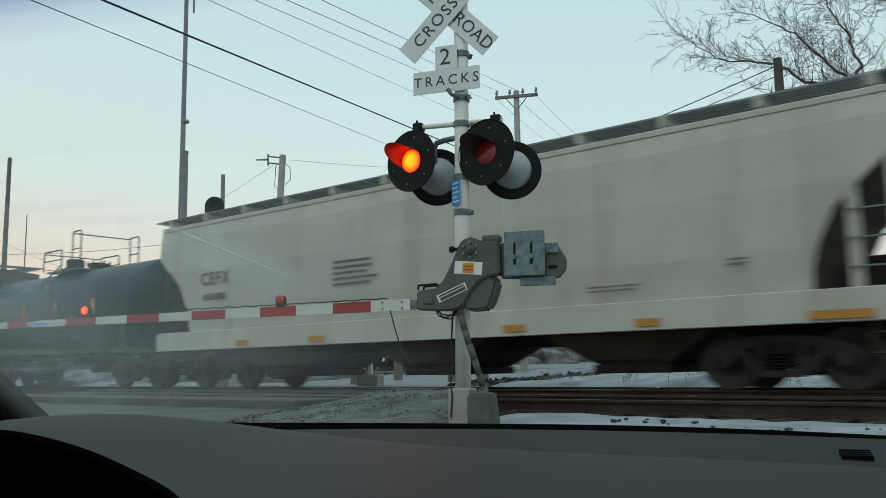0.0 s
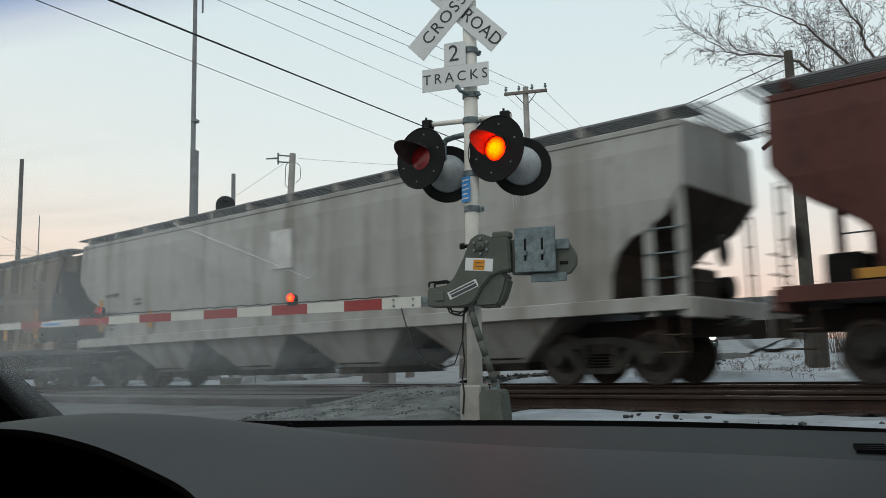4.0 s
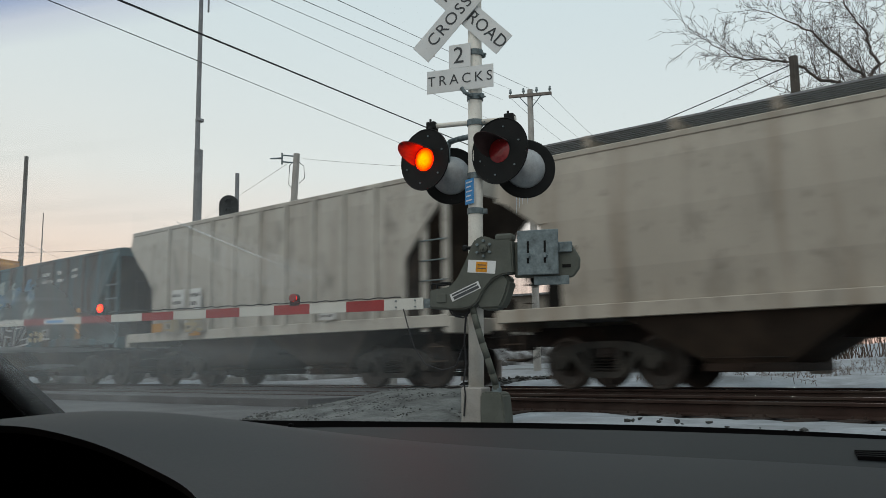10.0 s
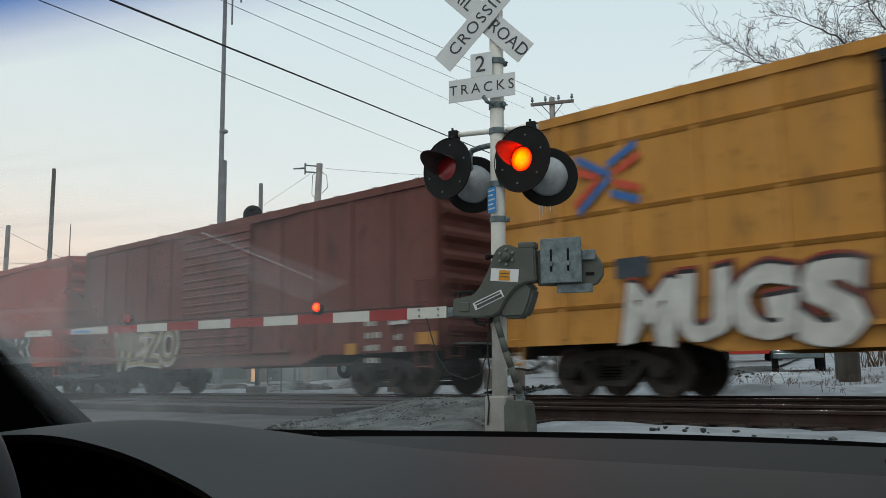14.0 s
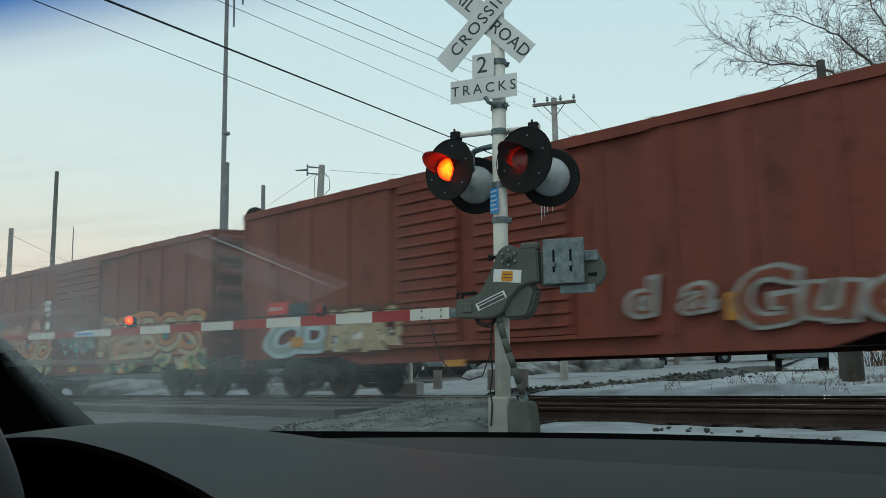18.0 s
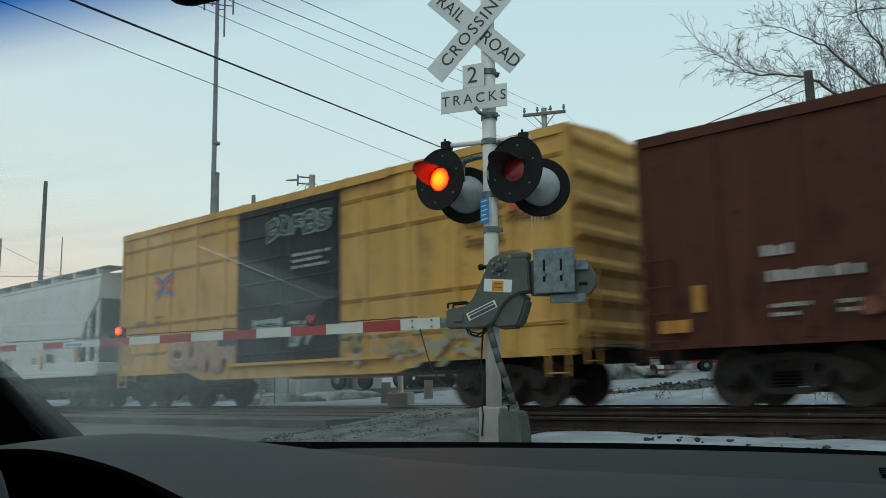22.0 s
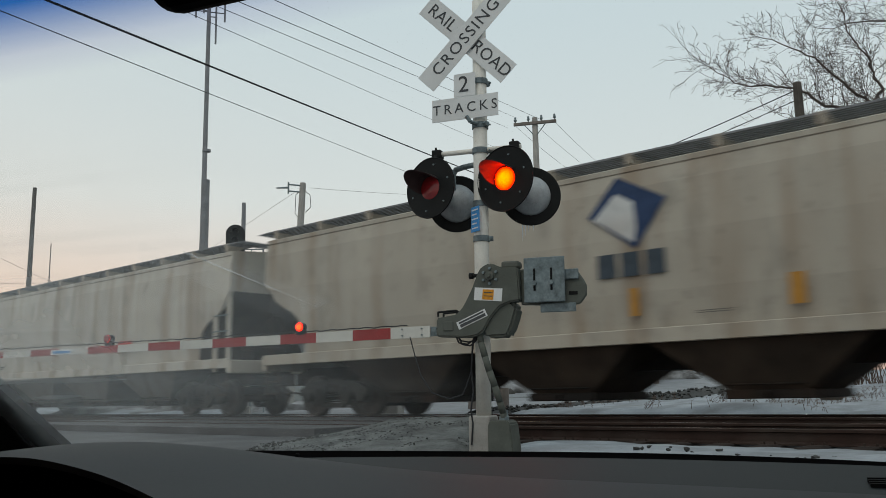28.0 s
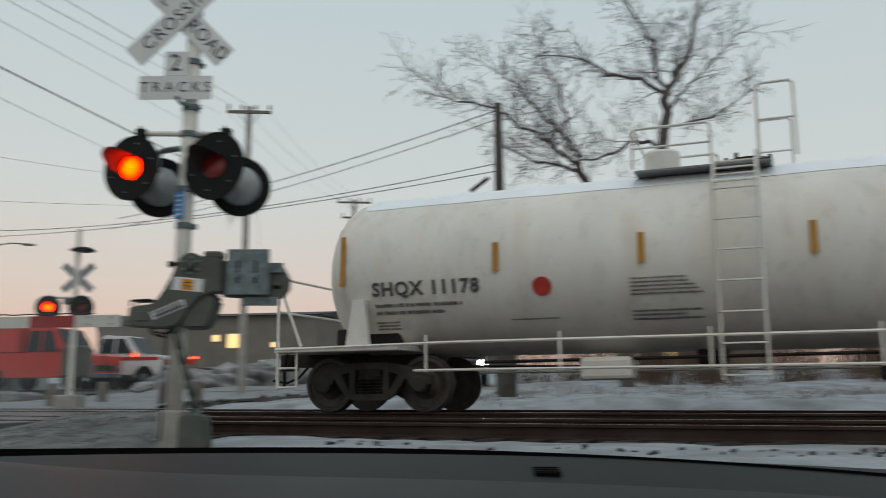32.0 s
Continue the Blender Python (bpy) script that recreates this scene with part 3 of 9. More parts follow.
def hopper(name, label, s_lead, s_trail, mat, top=4.2, ribs=0, bays=3, walkway=True, curve=0.10, ends=ARCH, open_top=False, sill_mat=None, gear_mat=None, sill_h=0.22, post_mat=None):
    car, L = rail_car(name, label, s_lead, s_trail)
    h, sill = L / 2, 1.40
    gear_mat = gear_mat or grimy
    half = 1.55
    slope_in = ends[-1][0]
    prof = side_profile(half, top, sill, curve)
    bm = bmesh.new()
    xs = [(-h + x, k) for x, k in ends]
    xs = xs + [(-x, k) for x, k in xs[::-1]]
    rings = []
    for x, k in xs:
        lowz = sill + (top - sill) * k
        ring = [(y, max(z, lowz)) for y, z in prof]
        pts = [(-y, z) for y, z in ring] + [(0, top + (0.10 if not open_top else -0.25))] + [(y, z) for y, z in ring[::-1]]
        rings.append([bm.verts.new((x, y, z)) for y, z in pts])
    n = len(rings[0])
    for a, b in zip(rings, rings[1:]):
        for i in range(n):
            f = bm.faces.new((a[i], a[(i + 1) % n], b[(i + 1) % n], b[i]))
            # the underside gets the dark grime, with the overhang's shade in its colour
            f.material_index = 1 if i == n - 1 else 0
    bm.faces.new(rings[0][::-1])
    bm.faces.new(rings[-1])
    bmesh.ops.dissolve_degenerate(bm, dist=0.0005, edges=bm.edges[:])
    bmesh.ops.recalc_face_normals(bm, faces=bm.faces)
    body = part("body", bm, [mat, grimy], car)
    for sy in (-1, 1):
        bm = bmesh.new()
        bbox(bm, -h, h, sy * (half - curve) - 0.05, sy * (half - curve) + 0.05, top - 0.13, top - 0.02, 0.015)
        part("top_chord", bm, sill_mat or mat, car)
        bm = bmesh.new()
        bbox(bm, -h, h, sy * (half - 0.03) - 0.05, sy * (half - 0.03) + 0.05, sill - sill_h, sill + 0.02, 0.012)
        part("side_sill", bm, sill_mat or mat, car)
    if ribs:
        bm = bmesh.new()
        box(bm, -0.05, 0.05, -0.06, 0.0, sill, top - 0.1)
        first = part("side_post", bm, post_mat or mat, car)
        inset = min(slope_in, 1.0)
        spots = [-h + inset + (L - 2 * inset) * i / (ribs - 1) for i in range(ribs)]
        keep = [x for x in spots if abs(x) < h - slope_in + 0.02]
        first.matrix_basis = pose(keep[0], -(half - 0.02), 0)
        for sy in (-1, 1):
            for i, x in enumerate(keep):
                if sy < 0 and i == 0:
                    continue
                twin(first, pose(x, sy * (half - 0.02), 0, 0, 0, 0 if sy < 0 else 180), car)
    for sx in (-1, 1):
        bm = bmesh.new()
        bbox(bm, sx * h - 0.09, sx * h + 0.09, -half, half, 1.05, 1.38, 0.02)
        part("end_sill", bm, mat, car)
        bm = bmesh.new()
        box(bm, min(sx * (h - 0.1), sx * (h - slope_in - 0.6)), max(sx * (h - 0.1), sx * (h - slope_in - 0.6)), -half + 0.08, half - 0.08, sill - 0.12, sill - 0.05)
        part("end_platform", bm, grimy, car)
        # slope sheet: grime plus the shadow inside the end, both in one dark colour
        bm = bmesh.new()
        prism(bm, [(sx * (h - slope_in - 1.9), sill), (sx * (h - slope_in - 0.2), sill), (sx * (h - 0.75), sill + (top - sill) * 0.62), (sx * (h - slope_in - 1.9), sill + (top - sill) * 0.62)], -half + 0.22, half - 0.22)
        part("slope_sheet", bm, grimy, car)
        # the corner ladder stands at one end of each side: two flat posts with rungs between them
        y = -sx * (half - 0.07)

        def under(inset):
            for (xa, ka), (xb, kb) in zip(ends, ends[1:]):
                if inset <= xb:
                    return sill + (top - sill) * (ka + (kb - ka) * (inset - xa) / (xb - xa))
            return sill

        for inset in (0.10, 0.66):
            bm = bmesh.new()
            box(bm, sx * (h - inset) - 0.075, sx * (h - inset) + 0.075, y - 0.03, y + 0.03, 1.10, under(inset) + 0.12)
            part("ladder_post", bm, mat, car)
        rung = None
        for k in range(7):
            z = 1.30 + 0.40 * k
            if z >= under(0.66) + 0.05:
                break
            at = pose(sx * (h - 0.38), y - sx * 0.055, z)
            if rung:
                twin(rung, at, car)
            else:
                bm = bmesh.new()
                rod(bm, (-0.32, 0, 0), (0.32, 0, 0), 0.016, 5)
                rung = part("rung", bm, galv, car, "thin steel rung")
                rung.matrix_basis = at
        ladder(car, grimy, sx * (h - 0.02), -y - sx * 0.30, 1.30, sill + (top - sill) * 0.55, 0.34, axis="y", name="end_ladder")
        bm = bmesh.new()
        y = -half + 0.04
        bent(bm, [(sx * (h - 0.10), y, 1.1), (sx * (h - 0.10), y, 0.52), (sx * (h - 0.50), y, 0.52), (sx * (h - 0.50), y, 1.1)], 0.018, 5)
        rod(bm, (sx * (h - 0.10), y, 0.80), (sx * (h - 0.50), y, 0.80), 0.014, 5)
        part("sill_step", bm, grimy, car)
        for z in (1.62, 1.92):
            bm = bmesh.new()
            bent(bm, [(sx * (h + 0.03), -half + 0.1, z), (sx * (h + 0.10), -half + 0.1, z), (sx * (h + 0.10), -half + 0.65, z), (sx * (h + 0.03), -half + 0.65, z)], 0.014, 5)
            part("grab_iron", bm, grimy, car)
        bm = bmesh.new()
        lathe(bm, [(0.24, -0.02), (0.28, 0.0), (0.24, 0.02), (0.05, 0.03)], 16, Matrix.Translation((sx * (h + 0.06), -0.25, 2.2)) @ Matrix.Rotation(radians(90), 4, "Y"))
        part("brake_wheel", bm, steel_dark, car)
        bm = bmesh.new()
        bbox(bm, sx * (h - 0.65) - 0.3, sx * (h - 0.65) + 0.3, -0.5, 0.5, sill, sill + 0.55, 0.05, 2)
        rod(bm, (sx * (h - 0.5) - 0.3, 0.75, sill + 0.25), (sx * (h - 0.5) + 0.3, 0.75, sill + 0.25), 0.2, 12)
        part("brake_gear", bm, steel_dark, car)
    # discharge bays
    bay_l = (L - 2 * slope_in - 1.9) / bays
    for i in range(bays):
        x0 = -h + slope_in + 0.95 + i * bay_l
        bm = bmesh.new()
        a = [bm.verts.new(p) for p in ((x0, -half + 0.05, sill - 0.1), (x0 + bay_l, -half + 0.05, sill - 0.1), (x0 + bay_l, half - 0.05, sill - 0.1), (x0, half - 0.05, sill - 0.1))]
        c = x0 + bay_l / 2
        bl = min(0.62, bay_l * 0.26)
        b = [bm.verts.new(p) for p in ((c - bl, -0.95, 0.42), (c + bl, -0.95, 0.42), (c + bl, 0.95, 0.42), (c - bl, 0.95, 0.42))]
        for k in range(4):
            bm.faces.new((a[k], a[(k + 1) % 4], b[(k + 1) % 4], b[k]))
        bm.faces.new(a)
        bm.faces.new(b[::-1])
        bmesh.ops.recalc_face_normals(bm, faces=bm.faces)
        bay = part("discharge_bay", bm, gear_mat, car)
        bm = bmesh.new()
        bbox(bm, c - bl - 0.08, c + bl + 0.08, -1.0, 1.0, 0.28, 0.42, 0.015)
        rod(bm, (c, -1.15, 0.36), (c, -1.0, 0.36), 0.05, 8)
        rod(bm, (c - bl, -1.05, 0.5), (c + bl, -1.05, 0.5), 0.02, 6)
        part("outlet_gate", bm, steel_dark, bay)
    if walkway:
        bm = bmesh.new()
        for sy in (-1.0, 1.0):
            for k in range(7):
                # bearing bars of the grating, with light between them
                y = sy * (1.44 - 0.105 * k)
                box(bm, -h - 0.12, h + 0.12, y - 0.027, y + 0.027, top + 0.165, top + 0.20)
            for k in range(int(L / 0.45) + 1):
                x = -h - 0.1 + (L + 0.2) * k / int(L / 0.45)
                box(bm, x - 0.012, x + 0.012, min(sy * 0.78, sy * 1.47), max(sy * 0.78, sy * 1.47), top + 0.165, top + 0.19)
        for sx in (-1, 1):
            for k in range(5):
                x = sx * (h + 0.12) - 0.24 + 0.12 * k
                box(bm, x - 0.02, x + 0.02, -1.46, 1.46, top + 0.168, top + 0.197)
        part("running_board", bm, grating, car, "steel grating roof walkway")
        nb = max(6, int(L / 1.55))
        bm = bmesh.new()
        prism(bm, [(-1.44, -0.10), (-1.36, -0.10), (-0.95, 0.15), (-1.46, 0.15)], -0.06, 0.06, "x")
        box(bm, -0.06, 0.06, -1.475, -1.455, 0.02, 0.205)
        brk = part("walkway_bracket", bm, mat, car)
        brk.matrix_basis = pose(-h + 0.3, 0, top)
        for i in range(1, nb + 1):
            twin(brk, pose(-h + 0.3 + (L - 0.6) * i / nb, 0, top), car)
        for i in range(4):
            bm = bmesh.new()
            x = -h + L * (i + 0.5) / 4
            bbox(bm, x - 0.9, x + 0.9, -0.35, 0.35, top + 0.05, top + 0.24, 0.03)
            part("hatch_cover", bm, mat, car)
    else:
        for i in range(3):
            bm = bmesh.new()
            x = -h + L * (i + 0.5) / 3
            bbox(bm, x - 0.5, x + 0.5, -0.4, 0.4, top + 0.02, top + 0.2, 0.05, 2)
            part("hatch_cover", bm, mat, car)
    return car, L, half, top


def boxcar(name, label, s_lead, s_trail, mat, top=4.75, doors=(), door_mat=None, panels=14, seams=(), roof_mat=None, door_seams=7, ribs=True, end_mat=None):
    car, L = rail_car(name, label, s_lead, s_trail, truck_in=2.05)
    h, half, low = L / 2, 1.52, 1.02
    bm = bmesh.new()
    bbox(bm, -h, h, -half, half, low, top - 0.06, 0.02)
    part("body", bm, mat, car)
    bm = bmesh.new()
    prism(bm, [(-half - 0.02, top - 0.10), (half + 0.02, top - 0.10), (half + 0.02, top - 0.02), (0, top + 0.10), (-half - 0.02, top - 0.02)], -h - 0.02, h + 0.02, "x")
    roof = part("roof", bm, roof_mat or mat, car)
    bm = bmesh.new()
    prism(bm, [(-1.5, -0.03), (1.5, -0.03), (1.5, 0.02), (0, 0.14), (-1.5, 0.02)], -0.03, 0.03, "x")
    rib = part("roof_rib", bm, roof_mat or mat, roof)
    rib.matrix_basis = pose(-h + 0.6, 0, top)
    for i in range(1, 12):
        twin(rib, pose(-h + 0.6 + (L - 1.2) * i / 11, 0, top), roof)
    # side sill, deeper between the trucks
    for sy in (-1, 1):
        bm = bmesh.new()
        prism(bm, [(-h, low + 0.02), (-h, low - 0.10), (-h + 3.6, low - 0.10), (-h + 4.3, low - 0.30), (h - 4.3, low - 0.30), (h - 3.6, low - 0.10), (h, low - 0.10), (h, low + 0.02)], sy * (half - 0.03) - 0.04, sy * (half - 0.03) + 0.04)
        part("side_sill", bm, mat, car)
    d0, d1 = (min(d[0] for d in doors), max(d[1] for d in doors)) if doors else (0.0, 0.0)
    bm = bmesh.new()
    box(bm, -0.045, 0.045, -0.04, 0.0, low, top - 0.12)
    post = part("side_post", bm, mat, car)
    post.matrix_basis = pose(-h + 0.06, -half, 0)
    for i in range(panels + 1):
        x = -h + 0.06 + (L - 0.12) * i / panels
        for sy in (-1, 1):
            if (i == 0 and sy < 0) or (doors and d0 - 0.1 < x < d1 + 0.1) or (not ribs and 0 < i < panels):
                continue
            twin(post, pose(x, sy * half, 0, 0, 0, 0 if sy < 0 else 180), car)
    for z in seams:
        for xa, xb in ([(-h + 0.1, d0 - 0.05), (d1 + 0.05, h - 0.1)] if doors else [(-h, h)]):
            bm = bmesh.new()
            prism(bm, [(-half - 0.055, z + 0.03), (-half, z + 0.03), (-half, z - 0.05), (-half - 0.02, z - 0.03)], xa, xb, "x")
            part("lap_seam", bm, mat, car)
    bm = bmesh.new()
    for sy in (-1, 1):
        box(bm, -h, h, sy * half - 0.05, sy * half + 0.05, top - 0.2, top - 0.1)
    part("top_chord", bm, mat, car)
    if door_mat:
        bm = bmesh.new()
        box(bm, d0, d1, -half - 0.018, -half + 0.01, low + 0.08, top - 0.24)
        part("door_recess", bm, door_mat, car)
    for xa, xb in doors:
        bm = bmesh.new()
        bbox(bm, xa + 0.02, xb - 0.02, -half - 0.10, -half - 0.02, low + 0.08, top - 0.24, 0.012)
        leaf = part("door", bm, door_mat or mat, car, "door with horizontal ribs")
        for k in range(door_seams):
            z = low + 0.25 + (top - low - 0.65) * k / (door_seams - 1)
            bm = bmesh.new()
            prism(bm, [(-half - 0.14, z + 0.015), (-half - 0.10, z + 0.04), (-half - 0.10, z - 0.04), (-half - 0.14, z - 0.015)], xa + 0.06, xb - 0.06, "x")
            part("door_rib", bm, door_mat or mat, leaf)
        if door_mat:
            bm = bmesh.new()
            for fx in (0.2, 0.8):
                x = xa + (xb - xa) * fx
                rod(bm, (x, -half - 0.17, low + 0.1), (x, -half - 0.17, top - 0.3), 0.02, 6)
            part("lock_rod", bm, door_mat, leaf)
    if doors:
        bm = bmesh.new()
        box(bm, d0 - 0.3, d1 + 1.6, -half - 0.12, -half - 0.04, low, low + 0.07)
        box(bm, d0 - 0.3, d1 + 1.6, -half - 0.10, -half - 0.04, top - 0.24, top - 0.19)
        part("door_track", bm, mat, car)
    # corrugated ends, ladders, platforms
    for sx in (-1, 1):
        end = None
        for k in range(7):
            z = low + 0.35 + (top - low - 0.6) * k / 6
            bm = bmesh.new()
            prism(bm, [(0, z - 0.17), (0.09, z - 0.05), (0.09, z + 0.05), (0, z + 0.17)], -half + 0.12, half - 0.12)
            ob = part("end_corrugation", bm, end_mat or mat, car)
            ob.matrix_basis = pose(sx * h, 0, 0, 0, 0, 0 if sx > 0 else 180)
        ladder(car, mat, sx * (h - 0.32), -half - 0.08, 0.55, 2.4)
        ladder(car, mat, sx * (h + 0.13), -half + 0.35, 0.75, 2.6, axis="y", name="end_ladder")
        bm = bmesh.new()
        box(bm, sx * h, sx * (h + 0.28), -1.0, 1.0, 1.05, 1.09)
        part("end_platform", bm, grating, car)
    return car, L, half, top


def tank_car(name, label, s_lead, s_trail, mat, rad=1.40, axis=2.33, platform_mat=None, dome="rail", short=0.0):
    car, L = rail_car(name, label, s_lead + 0.75, s_trail - 0.75, truck_in=1.75, stub=True)
    h = (s_lead - s_trail) / 2
    pm = platform_mat or mat
    m = Matrix.Rotation(radians(90), 4, "Y")
    bm = bmesh.new()
    prof = []
    for i in range(9):
        a = math.pi / 2 * i / 8
        prof.append((rad * math.sin(a), -h + 0.72 * (1 - math.cos(a))))
    prof += [(rad, -h * 0.33), (rad, h * 0.33)] + [(r, -z - short) for r, z in prof[::-1]]
    lathe(bm, prof, 44, Matrix.Translation((0, 0, axis)) @ m)
    part("tank", bm, mat, car, smooth=True)
    bm = bmesh.new()
    for x in (-h * 0.5, -h * 0.17, h * 0.17, h * 0.5):
        lathe(bm, [(rad + 0.006, x - 0.02), (rad + 0.006, x + 0.02)], 44, Matrix.Translation((0, 0, axis)) @ m)
    part("weld_seams", bm, mat, car)
    for sx in (-1, 1):
        for sy in (-1, 1):
            bm = bmesh.new()
            prism(bm, [(sx * (h - 1.14), 1.1), (sx * (h - 0.72), 1.1), (sx * (h - 0.84), axis - 0.48), (sx * (h - 1.06), axis - 0.48)], sy * 1.37 - 0.05, sy * 1.37 + 0.05)
            part("saddle_strut", bm, pm, car)
        bm = bmesh.new()
        bbox(bm, min(sx * (h - 1.5), sx * (h - 0.3)), max(sx * (h - 1.5), sx * (h - 0.3)), -0.95, 0.95, 1.08, 1.4, 0.03)
        part("saddle", bm, steel_dark, car)
        e = h + 0.62
        bm = bmesh.new()
        bbox(bm, min(sx * (h - 1.7), sx * e), max(sx * (h - 1.7), sx * e), -1.45, 1.45, 1.0, 1.09, 0.01)
        part("end_platform", bm, pm, car)
        bm = bmesh.new()
        for y in (-1.42, 1.42):
            bent(bm, [(sx * (e - 0.05), y, 0.40), (sx * (e - 0.05), y, 2.35)], 0.028)
            bent(bm, [(sx * (e - 0.05), y, 2.2), (sx * (e - 0.50), y, 1.10)], 0.026)
            bent(bm, [(sx * (e - 0.42), y, 0.40), (sx * (e - 0.42), y, 1.05)], 0.02)
            for z in (0.42, 0.74):
                rod(bm, (sx * (e - 0.42), y, z), (sx * (e - 0.05), y, z), 0.018, 5)
        for z in (2.28, 1.7):
            rod(bm, (sx * (e - 0.05), -1.42, z), (sx * (e - 0.05), 1.42, z), 0.022, 6)
        part("end_handrail", bm, pm, car)
        bm = bmesh.new()
        bent(bm, [(sx * (e + 0.02), -1.0, 1.0), (sx * (e + 0.1), -0.95, 0.7), (sx * (e + 0.12), -0.9, 0.5), (sx * (e + 0.2), -0.8, 0.42)], 0.03, 6)
        part("brake_hose", bm, steel_dark, car)
    bm = bmesh.new()
    for y in (-1.52, 1.52):
        bent(bm, [(-h - 0.55, y, 1.05), (-h + 2.6, y, 1.10), (h - 2.6, y, 1.10), (h + 0.55, y, 1.05)], 0.026)
        bent(bm, [(-h + 2.0, y, 0.67), (h - 2.0, y, 0.67)], 0.024)
        for i in range(5):
            x = -h + 2.2 + (2 * h - 4.4) * i / 4
            rod(bm, (x, y, 0.64), (x, y, 1.22), 0.022, 6)
    part("side_handrail", bm, pm, car)
    ladder(car, pm, 0.45, -1.56, 0.48, axis + 0.9, 0.60)
    t = axis + rad
    bm = bmesh.new()
    bent(bm, [(0.15, -1.56, axis + 0.9), (0.15, -1.1, t), (0.15, -1.05, t + 0.1)], 0.022)
    bent(bm, [(0.75, -1.56, axis + 0.9), (0.75, -1.1, t), (0.75, -1.05, t + 0.1)], 0.022)
    for k in range(4):
        q = k / 3
        rod(bm, (0.15, -1.56 + 0.46 * q, axis + 0.95 + (t - axis - 1.0) * q), (0.75, -1.56 + 0.46 * q, axis + 0.95 + (t - axis - 1.0) * q), 0.016, 5)
    part("ladder_top", bm, pm, car)
    bm = bmesh.new()
    bbox(bm, -1.05, 0.98, -0.9, 0.9, t - 0.06, t - 0.015, 0.01)
    part("top_platform", bm, grating, car)
    bm = bmesh.new()
    lathe(bm, [(0.29, t - 0.05), (0.29, t + 0.40), (0.26, t + 0.44), (0.05, t + 0.45)], 24, Matrix.Translation((-0.70, -0.1, 0)))
    part("valve_housing", bm, mat, car)
    bm = bmesh.new()
    lathe(bm, [(0.30, t), (0.30, t + 0.13), (0.34, t + 0.14), (0.34, t + 0.19), (0.1, t + 0.24)], 18, Matrix.Translation((0.62, 0, 0)))
    for k in range(6):
        a = 2 * math.pi * k / 6
        rod(bm, (0.62 + 0.33 * math.cos(a), 0.33 * math.sin(a), t + 0.1), (0.62 + 0.33 * math.cos(a), 0.33 * math.sin(a), t + 0.27), 0.03, 6)
    part("manway", bm, steel_dark, car)
    for xa, xb, hh in ((-1.05, 0.12, 0.62), (0.80, 1.32, 1.12)):
        bm = bmesh.new()
        for y in (-0.98, 0.98):
            bent(bm, [(xa, y, t - 0.02), (xa, y, t + hh - 0.05), (xa + 0.05, y, t + hh), (xb - 0.05, y, t + hh), (xb, y, t + hh - 0.05), (xb, y, t - 0.02)], 0.022)
            rod(bm, (xa, y, t + hh * 0.5), (xb, y, t + hh * 0.5), 0.018, 6)
        rod(bm, (xa, -0.98, t + hh - 0.05), (xa, 0.98, t + hh - 0.05), 0.02, 6)
        part("top_handrail", bm, pm, car)
    for x0, x1, y0, y1, z0, z1 in ((-0.30, 0.15, -0.25, 0.25, 0.72, 0.98), (-2.0, -1.2, -0.9, -0.3, 0.5, 0.85), (2.2, 2.8, -1.0, -0.4, 0.45, 0.9)):
        bm = bmesh.new()
        bbox(bm, x0, x1, y0, y1, z0, z1, 0.06, 2)
        part("underframe_gear", bm, pm if x0 < -1 else steel_dark, car)
    bm = bmesh.new()
    rod(bm, (-3.6, -0.8, 0.8), (3.8, -0.8, 0.85), 0.03, 6)
    rod(bm, (-4.0, -0.5, 0.75), (-1.0, -0.6, 0.7), 0.02, 6)
    part("brake_rodding", bm, steel_dark, car)
    return car, h, rad, axis


def paint(name, col, streaks=GRIME, amt=0.5, rough=0.55, var=0.12, streak=True, cover=0.0, grit=0.55):
    col = tuple(c * 0.80 for c in col)
    return material(name, col, rough, 0, var, 0.7, 0.08, streaks, amt, streak=streak, fine=40, cover=cover, grit=grit)

# ---- the cars, from the first that is seen to the last ----
grey_smooth = paint("pale_grey_hopper_paint", (0.54, 0.53, 0.475), (0.33, 0.31, 0.26), 0.6, grit=0.15)
tank_black = paint("black_tank_paint", (0.0105, 0.0215, 0.030), (0.022, 0.025, 0.027), 0.3, rough=0.36, grit=0.2)
maroon = paint("oxide_hopper_paint", (0.11, 0.043, 0.036), (0.06, 0.035, 0.03), 0.6)
hopper_grey = paint("dusty_grey_hopper_paint", (0.42, 0.42, 0.40), (0.14, 0.12, 0.10), 0.7, grit=0.3)
rusty_ribs = paint("rusted_ribbed_side", (0.265, 0.222, 0.160), (0.058, 0.030, 0.020), 1.0, cover=0.12)
rusty_grey = paint("rust_run_grey_side", (0.27, 0.275, 0.25), (0.075, 0.035, 0.025), 1.0, cover=0.07)
worn_beige = paint("worn_beige_hopper_paint", (0.46, 0.425, 0.365), (0.20, 0.16, 0.12), 0.9, grit=0.4)
ribbed_pale = paint("pale_ribbed_hopper_paint", (0.50, 0.48, 0.43), (0.30, 0.27, 0.23), 0.7)
slate_blue = paint("faded_blue_hopper_paint", (0.058, 0.120, 0.140), (0.055, 0.034, 0.025), 0.95, cover=0.08)
rust_post = paint("rusted_post_paint", (0.085, 0.058, 0.048), (0.05, 0.03, 0.022), 0.8)
yellow = paint("boxcar_yellow", (0.58, 0.28, 0.065), (0.27, 0.13, 0.045), 0.75)
yellow_pale = paint("faded_boxcar_yellow", (0.62, 0.36, 0.095), (0.32, 0.19, 0.07), 0.75)
door_black = paint("black_door_paint", (0.013, 0.015, 0.017), (0.035, 0.033, 0.03), 0.4)
